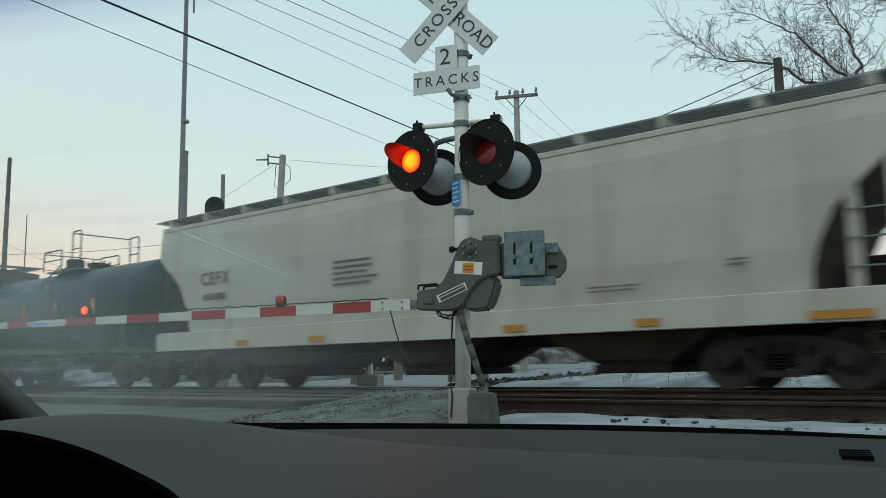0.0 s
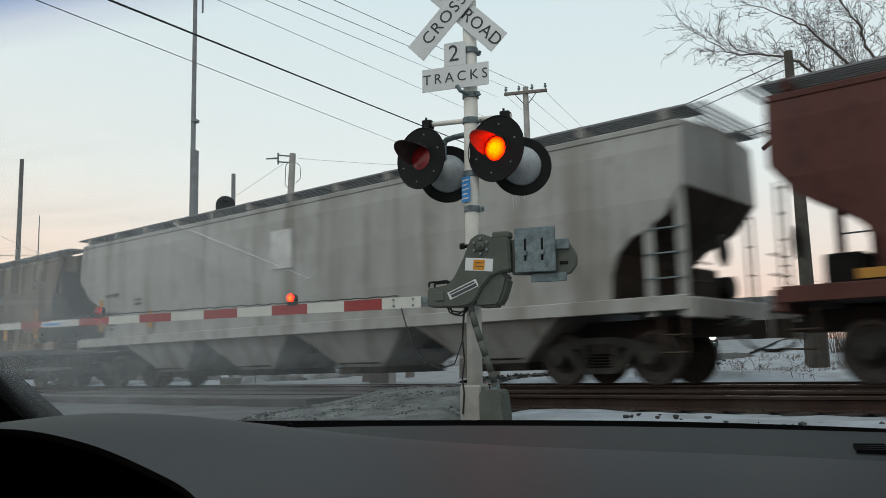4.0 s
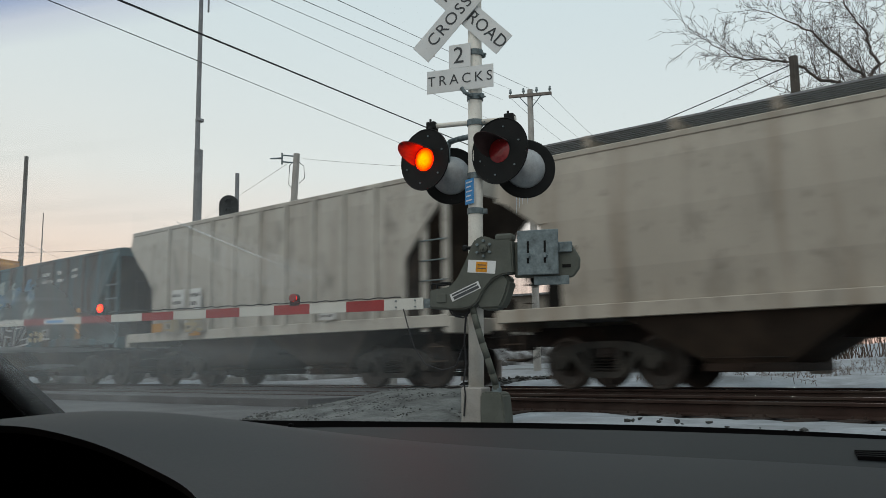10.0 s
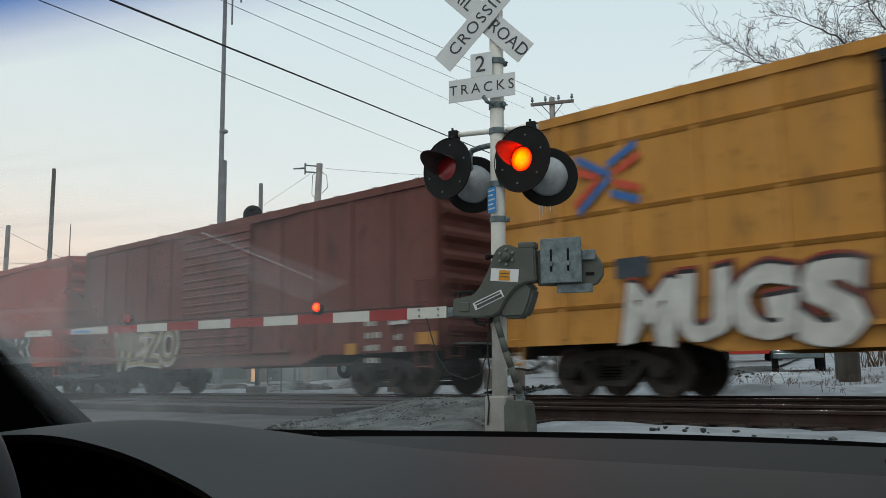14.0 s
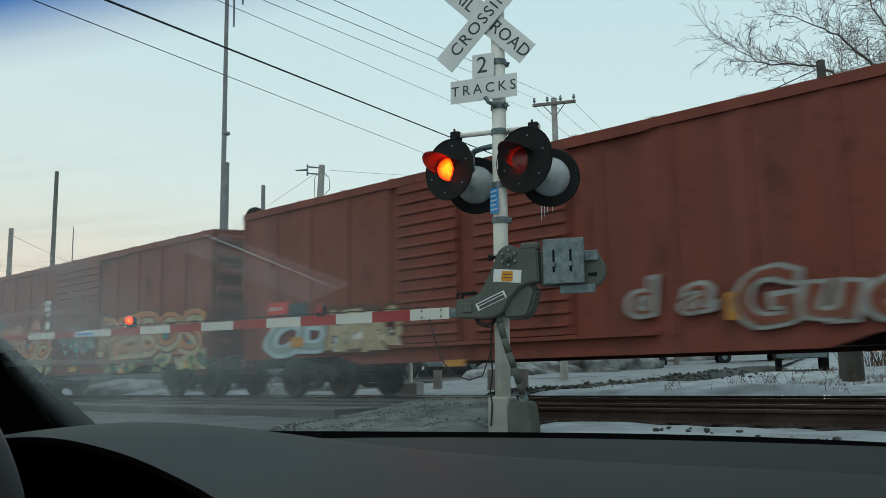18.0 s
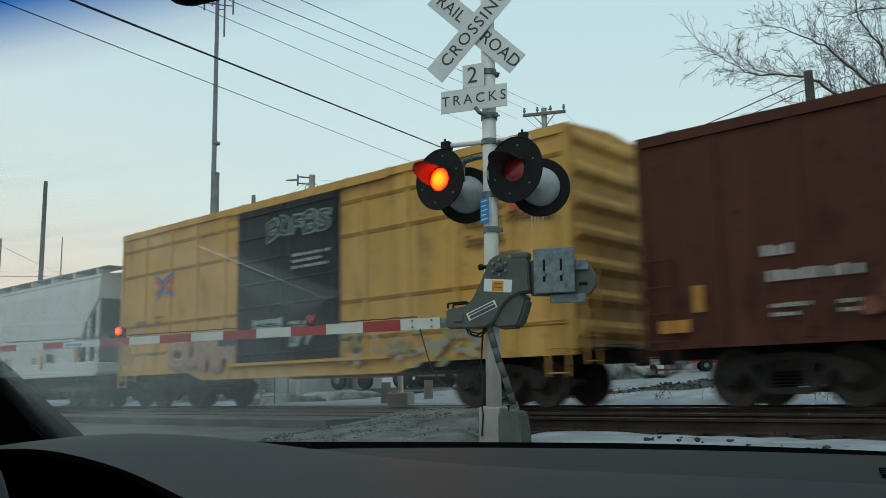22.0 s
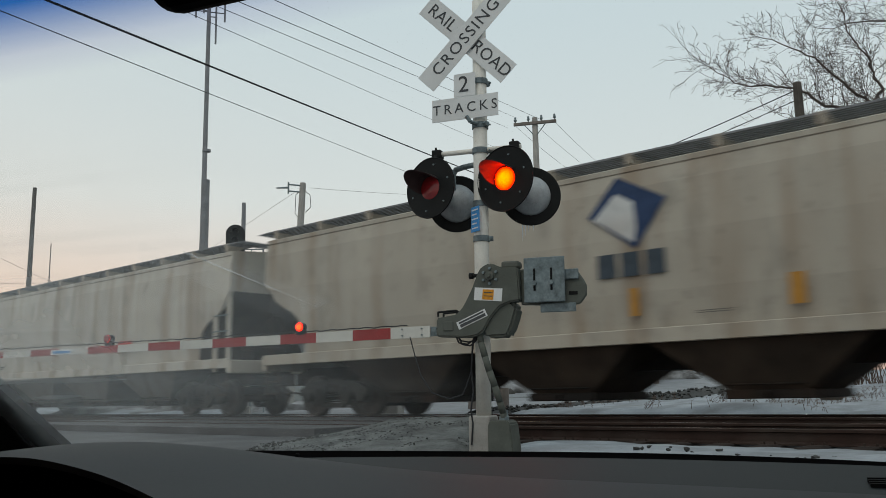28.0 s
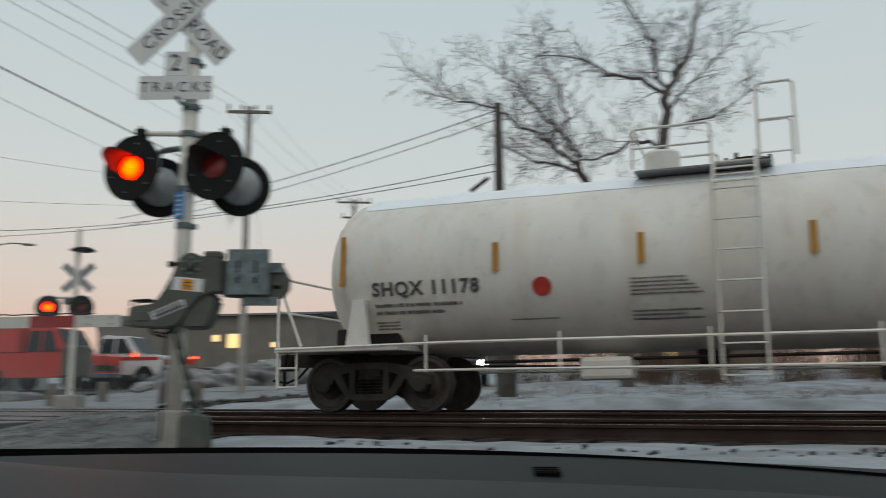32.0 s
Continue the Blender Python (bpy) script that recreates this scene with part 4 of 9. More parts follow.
oxide = paint("oxide_red_boxcar", (0.17, 0.062, 0.05), (0.09, 0.045, 0.04), 0.6)
bright_red = paint("bright_red_boxcar", (0.36, 0.058, 0.036), (0.20, 0.045, 0.035), 0.5, grit=0.35)
brown_red = paint("brown_red_boxcar", (0.20, 0.06, 0.042), (0.10, 0.045, 0.04), 0.6)
dark_brown = paint("dark_brown_boxcar", (0.086, 0.031, 0.020), (0.10, 0.042, 0.026), 0.7, grit=0.75)
white_hopper = paint("clean_white_hopper_paint", (0.66, 0.67, 0.66), (0.44, 0.42, 0.38), 0.5, grit=0.2)
sooty_grey = paint("sooty_grey_hopper_paint", (0.422, 0.397, 0.358), (0.10, 0.085, 0.07), 0.9)
cream_grey = paint("cream_grey_hopper_paint", (0.482, 0.445, 0.376), (0.26, 0.20, 0.145), 0.85, grit=0.35)
cream_light = paint("pale_cream_hopper_paint", (0.575, 0.540, 0.470), (0.26, 0.20, 0.145), 0.85, grit=0.35)
tank_white = paint("white_tank_paint", (0.82, 0.805, 0.755), (0.58, 0.51, 0.42), 0.5, grit=0.18)
snow_cap = material("thin_snow", (0.78, 0.82, 0.86), 0.6, 0, 0.06, 2, 0.3)

BOX_SEAMS = (1.55, 2.25, 3.15, 4.32)
pale_bay = paint("dusty_bay_paint", (0.20, 0.185, 0.16), (0.09, 0.07, 0.05), 0.8)
CARS = {}
CARS["A"] = hopper("covered_hopper", "pale grey smooth-sided covered grain hopper rail car", -2.4, -20.06, grey_smooth, sill_h=0.45, ends=TEAR)
CARS["B"] = tank_car("tank_car", "glossy black cylindrical tank rail car with top railings", -21.1, -32.3, tank_black)
CARS["C"] = hopper("covered_hopper", "dark oxide-brown covered hopper rail car with white lettering", -33.3, -50.25, maroon, top=4.3)
CARS["D"] = hopper("covered_hopper", "dusty pale grey covered hopper rail car with dark streaks", -51.6, -70.93, hopper_grey, top=4.26, bays=4, gear_mat=hopper_grey)
CARS["E"] = hopper("covered_hopper", "heavily rusted ribbed covered hopper rail car", -72.23, -87.62, rusty_ribs, top=4.1, ribs=17, ends=((0.0, 0.82), (0.55, 0.5), (1.1, 0.2), (1.5, 0.0)), walkway=True)
CARS["F"] = hopper("covered_hopper", "rust-streaked grey hopper rail car with purple graffiti", -89.0, -105.5, rusty_grey, top=4.25, ribs=17, ends=STEEP, walkway=False)
CARS["G"] = hopper("covered_hopper", "worn beige smooth-sided covered hopper rail car", -107.1, -124.02, worn_beige, top=4.15, ends=ROUND)
CARS["H"] = hopper("covered_hopper", "short pale ribbed covered hopper rail car", -125.2, -136.95, ribbed_pale, top=4.3, ribs=11, bays=2, walkway=False, ends=HIP)
CARS["I"] = hopper("open_hopper", "short faded blue ribbed hopper rail car with white patches", -137.6, -149.6, slate_blue, top=3.98, ribs=11, bays=2, walkway=False, open_top=True, ends=STEEP, post_mat=rust_post)
CARS["J"] = boxcar("boxcar", "long yellow boxcar with black double doors and graffiti", -151.4, -170.02, yellow, top=5.05, doors=((-2.56, 0.0), (0.03, 2.5)), door_mat=door_black, panels=14, seams=BOX_SEAMS)
CARS["K"] = boxcar("boxcar", "weathered oxide-red boxcar with ribbed door", -171.6, -186.75, oxide, top=4.5, panels=12, doors=((-1.7, 1.38),), door_seams=14)
CARS["M"] = boxcar("boxcar", "bright red boxcar with black and white graffiti", -188.1, -203.48, bright_red, top=4.55, panels=12, doors=((-1.3, 1.3),), door_seams=14, ribs=False)
CARS["N"] = boxcar("boxcar", "brown-red boxcar with white graffiti lettering", -205.13, -223.5, brown_red, top=4.64, panels=14, doors=((-3.58, -1.9), (-1.5, 0.7)), door_seams=14)
CARS["P"] = boxcar("boxcar", "brown-red boxcar covered in orange and green graffiti", -224.9, -240.25, brown_red, top=4.45, panels=12, doors=((-1.5, 1.5),), door_seams=14)
CARS["Q"] = boxcar("boxcar", "dark brown boxcar with rusted lower side", -241.7, -256.85, dark_brown, top=4.45, panels=12, doors=((-1.48, 1.54),), door_seams=6)
CARS["R"] = boxcar("boxcar", "faded yellow boxcar with black double doors", -258.2, -273.9, yellow_pale, top=5.08, doors=((-1.96, -0.1), (-0.07, 1.79)), door_mat=door_black, panels=12, seams=(1.5, 2.3, 3.76, 4.51))
CARS["S"] = hopper("covered_hopper", "clean white smooth-sided covered hopper rail car", -275.3, -291.5, white_hopper, top=4.12, sill_h=0.42, ends=TEAR)
CARS["T"] = hopper("covered_hopper", "sooty grey covered hopper rail car with dark runs", -292.8, -312.1, sooty_grey, top=4.22, bays=4)
CARS["U"] = hopper("covered_hopper", "cream-grey covered hopper rail car with leaf emblem", -313.3, -332.75, cream_grey, top=4.18, bays=4)
CARS["V"] = hopper("covered_hopper", "cream-grey covered hopper rail car with black lettering", -334.15, -352.92, cream_light, top=4.12, bays=4, gear_mat=pale_bay)
CARS["W"] = tank_car("tank_car", "white cylindrical tank rail car with snow on top", -353.95, -366.98, tank_white, short=0.45)

# ---- lettering, reflectors and graffiti on the sides ----
dusty_stencil = material("dusty_worn_stencil", (0.16, 0.14, 0.125), 0.7, 0, 0.5, 6)
green_mark = material("green_mark", (0.04, 0.22, 0.10), 0.6)
white_patch = material("white_patch_paint", (0.55, 0.56, 0.55), 0.6, 0, 0.3, 4, 0, (0.25, 0.2, 0.17), 0.6)
cream_patch = material("cream_patch_paint", (0.50, 0.46, 0.36), 0.6, 0, 0.3, 4, 0, (0.2, 0.17, 0.13), 0.6)
red_mark = material("red_lettering", (0.45, 0.05, 0.04), 0.6, 0, 0.25, 5)
faded_red = material("faded_red_logo", (0.40, 0.10, 0.045), 0.6, 0, 0.3, 5)
faint_brown = material("faded_brown_lettering", (0.15, 0.08, 0.034), 0.6, 0, 0.3, 5)
faint_blue = material("faded_blue_print", (0.20, 0.24, 0.34), 0.6, 0, 0.25, 5)
blue_mark = material("blue_emblem", (0.032, 0.055, 0.115), 0.6, 0, 0.25, 5)
cross_blue = material("faded_blue_logo", (0.05, 0.14, 0.36), 0.6, 0, 0.2, 5)
cross_red = material("bright_red_logo", (0.50, 0.085, 0.05), 0.6, 0, 0.2, 5)
slate_mark = material("slate_panel_paint", (0.05, 0.065, 0.08), 0.6, 0, 0.3, 5)
rust_patch = material("flaking_rust", (0.30, 0.10, 0.04), 0.8, 0, 0.5, 3, 0.3, (0.10, 0.04, 0.03), 0.8)
SPRAY = {c: material("spray_" + c, v, 0.55, 0, 0.25, 3, 0, (0.2, 0.17, 0.15), 0.3) for c, v in dict(
    white=(0.50, 0.50, 0.47), black=(0.03, 0.03, 0.035), green=(0.035, 0.10, 0.06), purple=(0.075, 0.06, 0.11), rust=(0.075, 0.030, 0.021), dust=(0.075, 0.037, 0.028), chalk=(0.25, 0.26, 0.255), faded=(0.23, 0.29, 0.28), ash=(0.085, 0.078, 0.064), teal=(0.03, 0.22, 0.22), orange=(0.36, 0.16, 0.07), pink=(0.36, 0.18, 0.15),
    pale_blue=(0.33, 0.42, 0.46), sand=(0.33, 0.28, 0.18), olive=(0.20, 0.22, 0.10), silver=(0.40, 0.42, 0.42), brown=(0.16, 0.055, 0.035), red=(0.22, 0.05, 0.035), sky=(0.062, 0.145, 0.225), plum=(0.045, 0.038, 0.052), lilac=(0.13, 0.115, 0.18)).items()}


def graffiti(parent, x, z, w, h, y, fill, edge, seed, letters=5, thick=0.20):
    """Fat overlapping spray-can letters: an outline coat with a fill coat on it."""
    for coat, (mat, grow) in enumerate(((edge, 1.45), (fill, 1.0))):
        rng = random.Random(seed)
        bm = bmesh.new()
        cw = w / letters
        layer = 0
        for i in range(letters):
            cx = -w / 2 + cw * (i + 0.5)
            tall = h * rng.uniform(0.82, 1.0)
            lean = rng.uniform(-0.12, 0.18) * cw
            pts = {k: (cx + fx * cw * 0.36 + lean * fz, fz * tall * 0.40) for k, (fx, fz) in dict(a=(-1, 1), b=(0, 1), c=(1, 1), d=(-1, 0), e=(0, 0), f=(1, 0), g=(-1, -1), h=(0, -1), i=(1, -1)).items()}
            strokes = rng.choice(("ag ac df gi", "ag af fg ce", "ag ai ci", "ac cf df dg gi", "ag gi ic", "ag bh ce ei", "ag gf fc", "ac gi ag df ei", "ga ai ic", "dg ac ci gi"))
            for st in strokes.split():
                p, q = Vector((pts[st[0]][0], 0, pts[st[0]][1])), Vector((pts[st[1]][0], 0, pts[st[1]][1]))
                d = q - p
                if d.length < 0.01:
                    continue
                p, q = p - d.normalized() * 0.05 * grow, q + d.normalized() * 0.05 * grow
                nrm = Vector((-d.z, 0, d.x)).normalized() * min(thick, cw * 0.24) * grow * rng.uniform(0.42, 0.6)
                bow = nrm.normalized() * d.length * rng.uniform(-0.12, 0.12)
                layer += 1
                yy = -0.0006 * layer
                row = []
                for k in range(6):
                    u = k / 5
                    c = p.lerp(q, u) + bow * (4 * u * (1 - u))
                    row.append([bm.verts.new(c + nrm * s + Vector((0, yy, 0))) for s in (1, -1)])
                for r0, r1 in zip(row, row[1:]):
                    bm.faces.new((r0[0], r1[0], r1[1], r0[1]))
        g = part("graffiti", bm, mat, parent, "sprayed graffiti lettering")
        g.matrix_basis = pose(x, y - 0.004 - 0.035 * coat, z)


def spray_cloud(parent, x, z, w, h, y, colours, seed, n=70, size=0.3):
    """Overlapping ragged patches of spray paint, cloud by cloud in several colours."""
    rng = random.Random(seed)
    meshes = {c: bmesh.new() for c in colours}
    for i in range(n):
        c = colours[min(len(colours) - 1, int(abs(rng.gauss(0, 0.5)) * len(colours)))]
        bm = meshes[c]
        cx, cz = rng.uniform(-0.5, 0.5) * w, rng.gauss(0, 0.22) * h
        r = size * rng.uniform(0.35, 1.0)
        stretch, turn = rng.uniform(0.8, 2.0), rng.uniform(-0.9, 0.9)
        ring = []
        for k in range(11):
            a = 2 * math.pi * k / 11
            q = r * rng.uniform(0.7, 1.15)
            px, pz = q * stretch * math.cos(a), q * 0.7 * math.sin(a)
            ring.append(bm.verts.new((cx + px * math.cos(turn) - pz * math.sin(turn), -0.0003 * i, max(-0.5 * h, min(0.5 * h, cz + px * math.sin(turn) + pz * math.cos(turn))))))
        bm.faces.new(ring)
    for c, bm in meshes.items():
        if bm.faces:
            g = part("graffiti", bm, SPRAY[c], parent, "sprayed graffiti in " + c.replace("_", " "))
            g.matrix_basis = pose(x, y, z)


def glyph(char, fat):
    """One fat letter as a bmesh in the x-z plane, about one unit tall, with its left and right bounds."""
    cu = bpy.data.curves.new("glyph", "FONT")
    cu.body, cu.size, cu.shear, cu.extrude, cu.offset, cu.resolution_u = char, 1.15, 0.12, 0.001, fat, 4
    tmp = bpy.data.objects.new("glyph", cu)
    me = bpy.data.meshes.new_from_object(tmp)
    bpy.data.objects.remove(tmp)
    bm = bmesh.new()
    bm.from_mesh(me)
    bmesh.ops.transform(bm, matrix=Matrix.Rotation(radians(90), 4, "X"), verts=bm.verts)
    xs = [v.co.x for v in bm.verts]
    return bm, min(xs), max(xs)


def sprayed(parent, text, x, z, w, h, y, coats, seed, wobble=7.0, rise=0.0, lap=1.12):
    """A hand-sprayed word: every letter has its own tilt, size and place, in coats of (colour, fatness, shift up)."""
    for coat, (colour, fat, up) in enumerate(coats):
        rng = random.Random(seed)
        whole = bmesh.new()
        slot = w / len(text)
        for i, char in enumerate(text):
            turn, tall, drop, wide = rng.uniform(-wobble, wobble), rng.uniform(0.86, 1.08), rng.uniform(-0.05, 0.05), rng.uniform(0.92, 1.1)
            thin, x0, x1 = glyph(char, 0.0)
            thin.free()
            bm, _, _ = glyph(char, fat)
            kx = slot * lap * wide / max(0.45, x1 - x0 + 0.12)
            m = Matrix.Translation((-w / 2 + slot * (i + 0.5), -0.0008 * i, drop * h + rise * h * math.sin(math.pi * (i + 0.5) / len(text)) + up * h)) @ Matrix.Rotation(radians(turn), 4, "Y") @ Matrix.Diagonal((kx, 1, h * tall, 1)) @ Matrix.Translation((-(x0 + x1) / 2, 0, -0.41))
            for v in bm.verts:
                q = m @ v.co
                v.co = q + Vector((0.075 * noise.noise(Vector((q.x * 2.6, seed, q.z * 2.6))), 0, 0.075 * noise.noise(Vector((q.x * 2.2, q.z * 2.2, seed)))))
            me = bpy.data.meshes.new("glyph")
            bm.to_mesh(me)
            bm.free()
            whole.from_mesh(me)
            bpy.data.meshes.remove(me)
        g = part("graffiti", whole, SPRAY[colour], parent, "sprayed graffiti lettering in " + colour.replace("_", " "))
        g.matrix_basis = pose(x, y - 0.010 * coat, z)


def emblem(parent, x, z, w, h, y):
    """A tilted leaf-shaped diamond."""
    bm = bmesh.new()
    prism(bm, [(-w / 2, 0.0), (-0.1 * w, h / 2), (w / 2, 0.12 * h), (0.1 * w, -h / 2)], -0.004, 0.004)
    ob = part("emblem", bm, blue_mark, parent, "dark blue diamond emblem")
    ob.matrix_basis = pose(x, y, z)
    bm = bmesh.new()
    prism(bm, [(-0.42 * w, -0.05 * h), (-0.12 * w, 0.27 * h), (0.10 * w, 0.12 * h), (0.12 * w, -0.22 * h), (0.08 * w, -0.42 * h)], -0.004, 0.004)
    leaf = part("leaf_shape", bm, white_patch, ob)
    leaf.matrix_basis = pose(0, -0.006, 0)


def cross_mark(parent, x, z, w, h, y):
    """A chevron and two arms that meet as a cross, each a blue bar beside a red one."""
    t = 0.125 * h
    arms = ((cross_blue, -0.46, 0.42, 0.05, 0.06), (cross_blue, -0.44, -0.46, 0.05, 0.03), (cross_red, -0.48, 0.22, -0.12, 0.05), (cross_red, -0.50, -0.34, -0.12, 0.04),
            (cross_blue, 0.02, 0.22, 0.44, 0.48), (cross_red, 0.12, 0.08, 0.48, 0.30), (cross_red, 0.10, -0.06, 0.48, -0.22), (cross_blue, 0.06, -0.22, 0.46, -0.40))
    for k, (mat, ax, az, bx, bz) in enumerate(arms):
        bm = bmesh.new()
        prism(bm, [(ax * w, az * h - t / 2), (bx * w, bz * h - t / 2), (bx * w, bz * h + t / 2), (ax * w, az * h + t / 2)], -0.002, 0.002)
        ob = part("emblem_bar", bm, mat, parent)
        ob.matrix_basis = pose(x, y - 0.001 * k, z)


def logo_shapes(parent, x, z, w, h, y):
    """Three plain red block shapes."""
    for i in range(3):
        bm = bmesh.new()
        c = w / 3 * 0.80
        prism(bm, [(-c * 0.28, -h / 2), (c * 0.28, -h / 2), (c / 2, h / 2), (-c / 2, h / 2)] if i < 2 else [(-c / 2, -h / 2), (c / 2, -h / 2), (c * 0.3, 0), (c / 2, h / 2), (-c / 2, h / 2), (-c * 0.3, 0)], -0.003, 0.003)
        ob = part("logo_shape", bm, faded_red, parent)
        ob.matrix_basis = pose(x - w / 3 + w / 3 * i, y, z)


GRAF = dict(W=("sand", "silver"), V=("brown", "silver"), T=("teal", "pale_blue"), S=("silver", "black"))


def decal(key, kind, x, z, w, h, seed):
    car = CARS[key][0]
    rad_y = {"B": -1.43}.get(key)
    boxy = key in "JKMNPQR"
    ribbed = key in "EFHI"
    y = rad_y if rad_y else (-1.578 if boxy else (-1.62 if ribbed else -1.562))
    if kind.startswith("bars") and kind[4].isdigit():
        on_door = key == "J" and -2.5 < x < 2.5 or key == "R" and -1.9 < x < 1.8
        bars(car, {"k": black_stencil, "w": white_stencil, "d": dusty_stencil}[kind[5]], x, z, w, h, -1.70 if on_door else y, int(kind[4]), seed=seed)
    elif kind == "yel":
        plate(car, yellow_reflector, x, z, w, h, y - (0.03 if z < 1.5 else 0.0), "reflector")
    elif kind.startswith("graf"):
        fill, edge = GRAF[kind[4]]
        on_door = key in "R" and -1.9 < x < 1.9
        fill, edge = ("faded", "black") if on_door else (fill, edge)
        n = max(3, min(8, round(w / max(h, 0.4) * 1.1)))
        graffiti(car, x, z, w, h, -1.70 if on_door else y - 0.03, SPRAY[fill], SPRAY[edge], seed, n, h * 0.26)
    elif kind == "barsbox":
        plate(car, black_stencil if key == "G" else white_patch, x, z, w, h, y, "stencil_panel")
        bars(car, white_stencil if key == "G" else black_stencil, x, z, w * 0.8, h * 0.8, y - 0.006, 2, seed=seed)
    elif kind.startswith("cloud"):
        cols = dict(F=("plum", "purple", "plum", "purple", "teal"), R=("sand", "olive", "sand", "ash", "chalk"), N=("silver", "white", "sand", "pale_blue"))[kind[5]]
        if kind[5] == "F":
            # dusky base, teal rim and lower fills, lilac lettering over it
            spray_cloud(car, x, z - 0.04, w, h * 0.94, y - 0.005, cols, seed, int(34 * w), 0.3)
            spray_cloud(car, x, z - h * 0.36, w * 0.97, h * 0.30, y - 0.125, ("teal",), seed + 7, 9, 0.27)
            sprayed(car, "ASEAKO", x, z + h * 0.02, w, h * 0.92, y - 0.10, (("teal", 0.13, 0.06), ("plum", 0.13, 0.0), ("lilac", 0.062, 0.01), ("purple", 0.055, 0.0), ("plum", -0.015, -0.02)), seed, 9, 0.08, 1.2)
        else:
            spray_cloud(car, x, z, w, h, y - 0.03, cols, seed, int((16 if kind[5] == "R" else 34) * w), 0.14 if kind[5] == "R" else 0.20)
    elif kind == "blocks":
        for k in range(3):
            plate(car, slate_mark, x + w * (k - 1) * 0.34, z, w * 0.26, h, y, "letter_block")
    elif kind == "slogan":
        for k, line in enumerate(("RAILCAR POOLING EXPERTS",) if key == "J" else ("Railcar Pooling", "Experts")):
            words = lettering(line, h * 1.35, faint_brown, "slogan", car, pose(0, 0, 0), 0.001, "faded painted slogan", 1.05, "LEFT", 0.010)
            wide = max(v.co.x for v in words.data.vertices)
            words.matrix_basis = pose(x - w / 2, y, z - 0.36 * k, 90) @ Matrix.Diagonal((w * (1.0, 0.47)[k] / wide, 1, 1, 1))
    elif kind == "mark":
        mark = lettering("CEFX", h, black_stencil, "reporting_mark", car, pose(x, y, z, 90), 0.001, "black stencilled reporting mark", 1.25, fat=0.012)
        mark["label"] = "black stencilled reporting mark"
    elif kind == "blocksw":
        for k in range(4):
            plate(car, white_stencil, x + w * (k - 1.5) * 0.25, z, w * 0.20, h, y, "letter_block")
    elif kind == "ttx":
        logo_shapes(car, x, z, w, h, y)
    elif kind == "xlogo":
        cross_mark(car, x, z, w, h, y)
    elif kind == "adm":
        emblem(car, x, z, w, h, y - 0.01)
    elif kind == "tri":
        for k in range(5):
            plate(car, yellow_reflector, x, z - h / 2 + h * (k + 0.5) / 5, w * (1.0 - 0.11 * k), h * 0.12, y, "warning_stripe")
    elif kind == "vert4":
        for k in range(4):
            plate(car, white_patch, x, z + h / 2 - h * (k + 0.5) / 4, w, h * 0.17, y, "letter_shape")
    else:
        mat = dict(white=white_patch, cream=cream_patch, green=green_mark, redw=red_mark, slate=slate_mark, rust=rust_patch, panelw=slate_mark, redl=red_mark)[kind]
        plate(car, mat, x, z, w, h, y, "painted_panel")
        if kind in ("redw", "panelw"):
            bars(car, white_stencil, x, z, w * 0.8, h * 0.7, y - 0.006, 1 if kind == "redw" else 2, seed=seed)


decal("A", "bars5k", -1.50, 2.45, 1.37, 0.60, 11)
decal("A", "bars2k", 4.58, 1.66, 1.18, 0.14, 12)
decal("A", "mark", -6.40, 2.68, 0.95, 0.42, 13)
decal("A", "bars1k", -6.22, 2.24, 1.28, 0.34, 14)
decal("A", "bars1k", -6.2, 1.86, 1.0, 0.10, 15)
decal("A", "bars1k", -6.2, 1.72, 0.9, 0.09, 16)
decal("A", "bars2k", 6.62, 1.92, 0.44, 0.15, 14)
decal("A", "green", 3.73, 1.17, 1.20, 0.24, 15)
decal("A", "yel", -2.68, 1.08, 0.51, 0.13, 16)
decal("A", "yel", -5.26, 1.08, 0.43, 0.13, 17)
decal("A", "yel", 2.48, 1.09, 0.49, 0.12, 18)
decal("A", "yel", 5.06, 1.08, 0.44, 0.12, 19)
decal("A", "yel", 7.94, 1.06, 0.87, 0.12, 20)
decal("B", "bars1w", -3.78, 2.19, 2.08, 0.33, 21)
decal("B", "bars2w", -3.84, 1.76, 1.76, 0.29, 22)
decal("B", "yel", -5.23, 2.18, 0.22, 0.89, 23)
decal("B", "yel", -1.32, 2.38, 0.19, 0.48, 24)
decal("B", "yel", 0.72, 2.36, 0.19, 0.48, 24)
decal("B", "yel", 3.0, 2.36, 0.19, 0.48, 24)
decal("B", "yel", -3.14, 2.37, 0.19, 0.48, 24)
decal("C", "bars1w", -5.76, 3.04, 1.15, 0.35, 25)
decal("C", "bars1w", -5.63, 2.50, 1.36, 0.35, 26)
decal("C", "bars2w", -5.80, 1.94, 1.09, 0.21, 27)
decal("C", "bars3w", -6.04, 3.75, 0.53, 0.18, 28)
decal("C", "tri", -2.19, 2.02, 0.91, 0.48, 29)
decal("C", "yel", -6.90, 1.52, 0.95, 0.14, 30)
decal("C", "yel", -4.06, 1.52, 0.50, 0.14, 31)
decal("C", "yel", -1.68, 1.51, 0.52, 0.12, 32)
decal("C", "bars3w", -2.51, 2.82, 0.39, 0.26, 33)
decal("C", "bars2w", -3.62, 1.87, 0.60, 0.14, 34)
decal("C", "blocksw", 6.14, 3.39, 1.39, 0.44, 35)
decal("C", "bars1w", 4.16, 2.24, 1.35, 0.17, 36)
bars(CARS["C"][0], yellow_reflector, 1.28, 2.0, 0.72, 0.44, -1.575, 5, seed=182, name="yellow_stencil_bars")
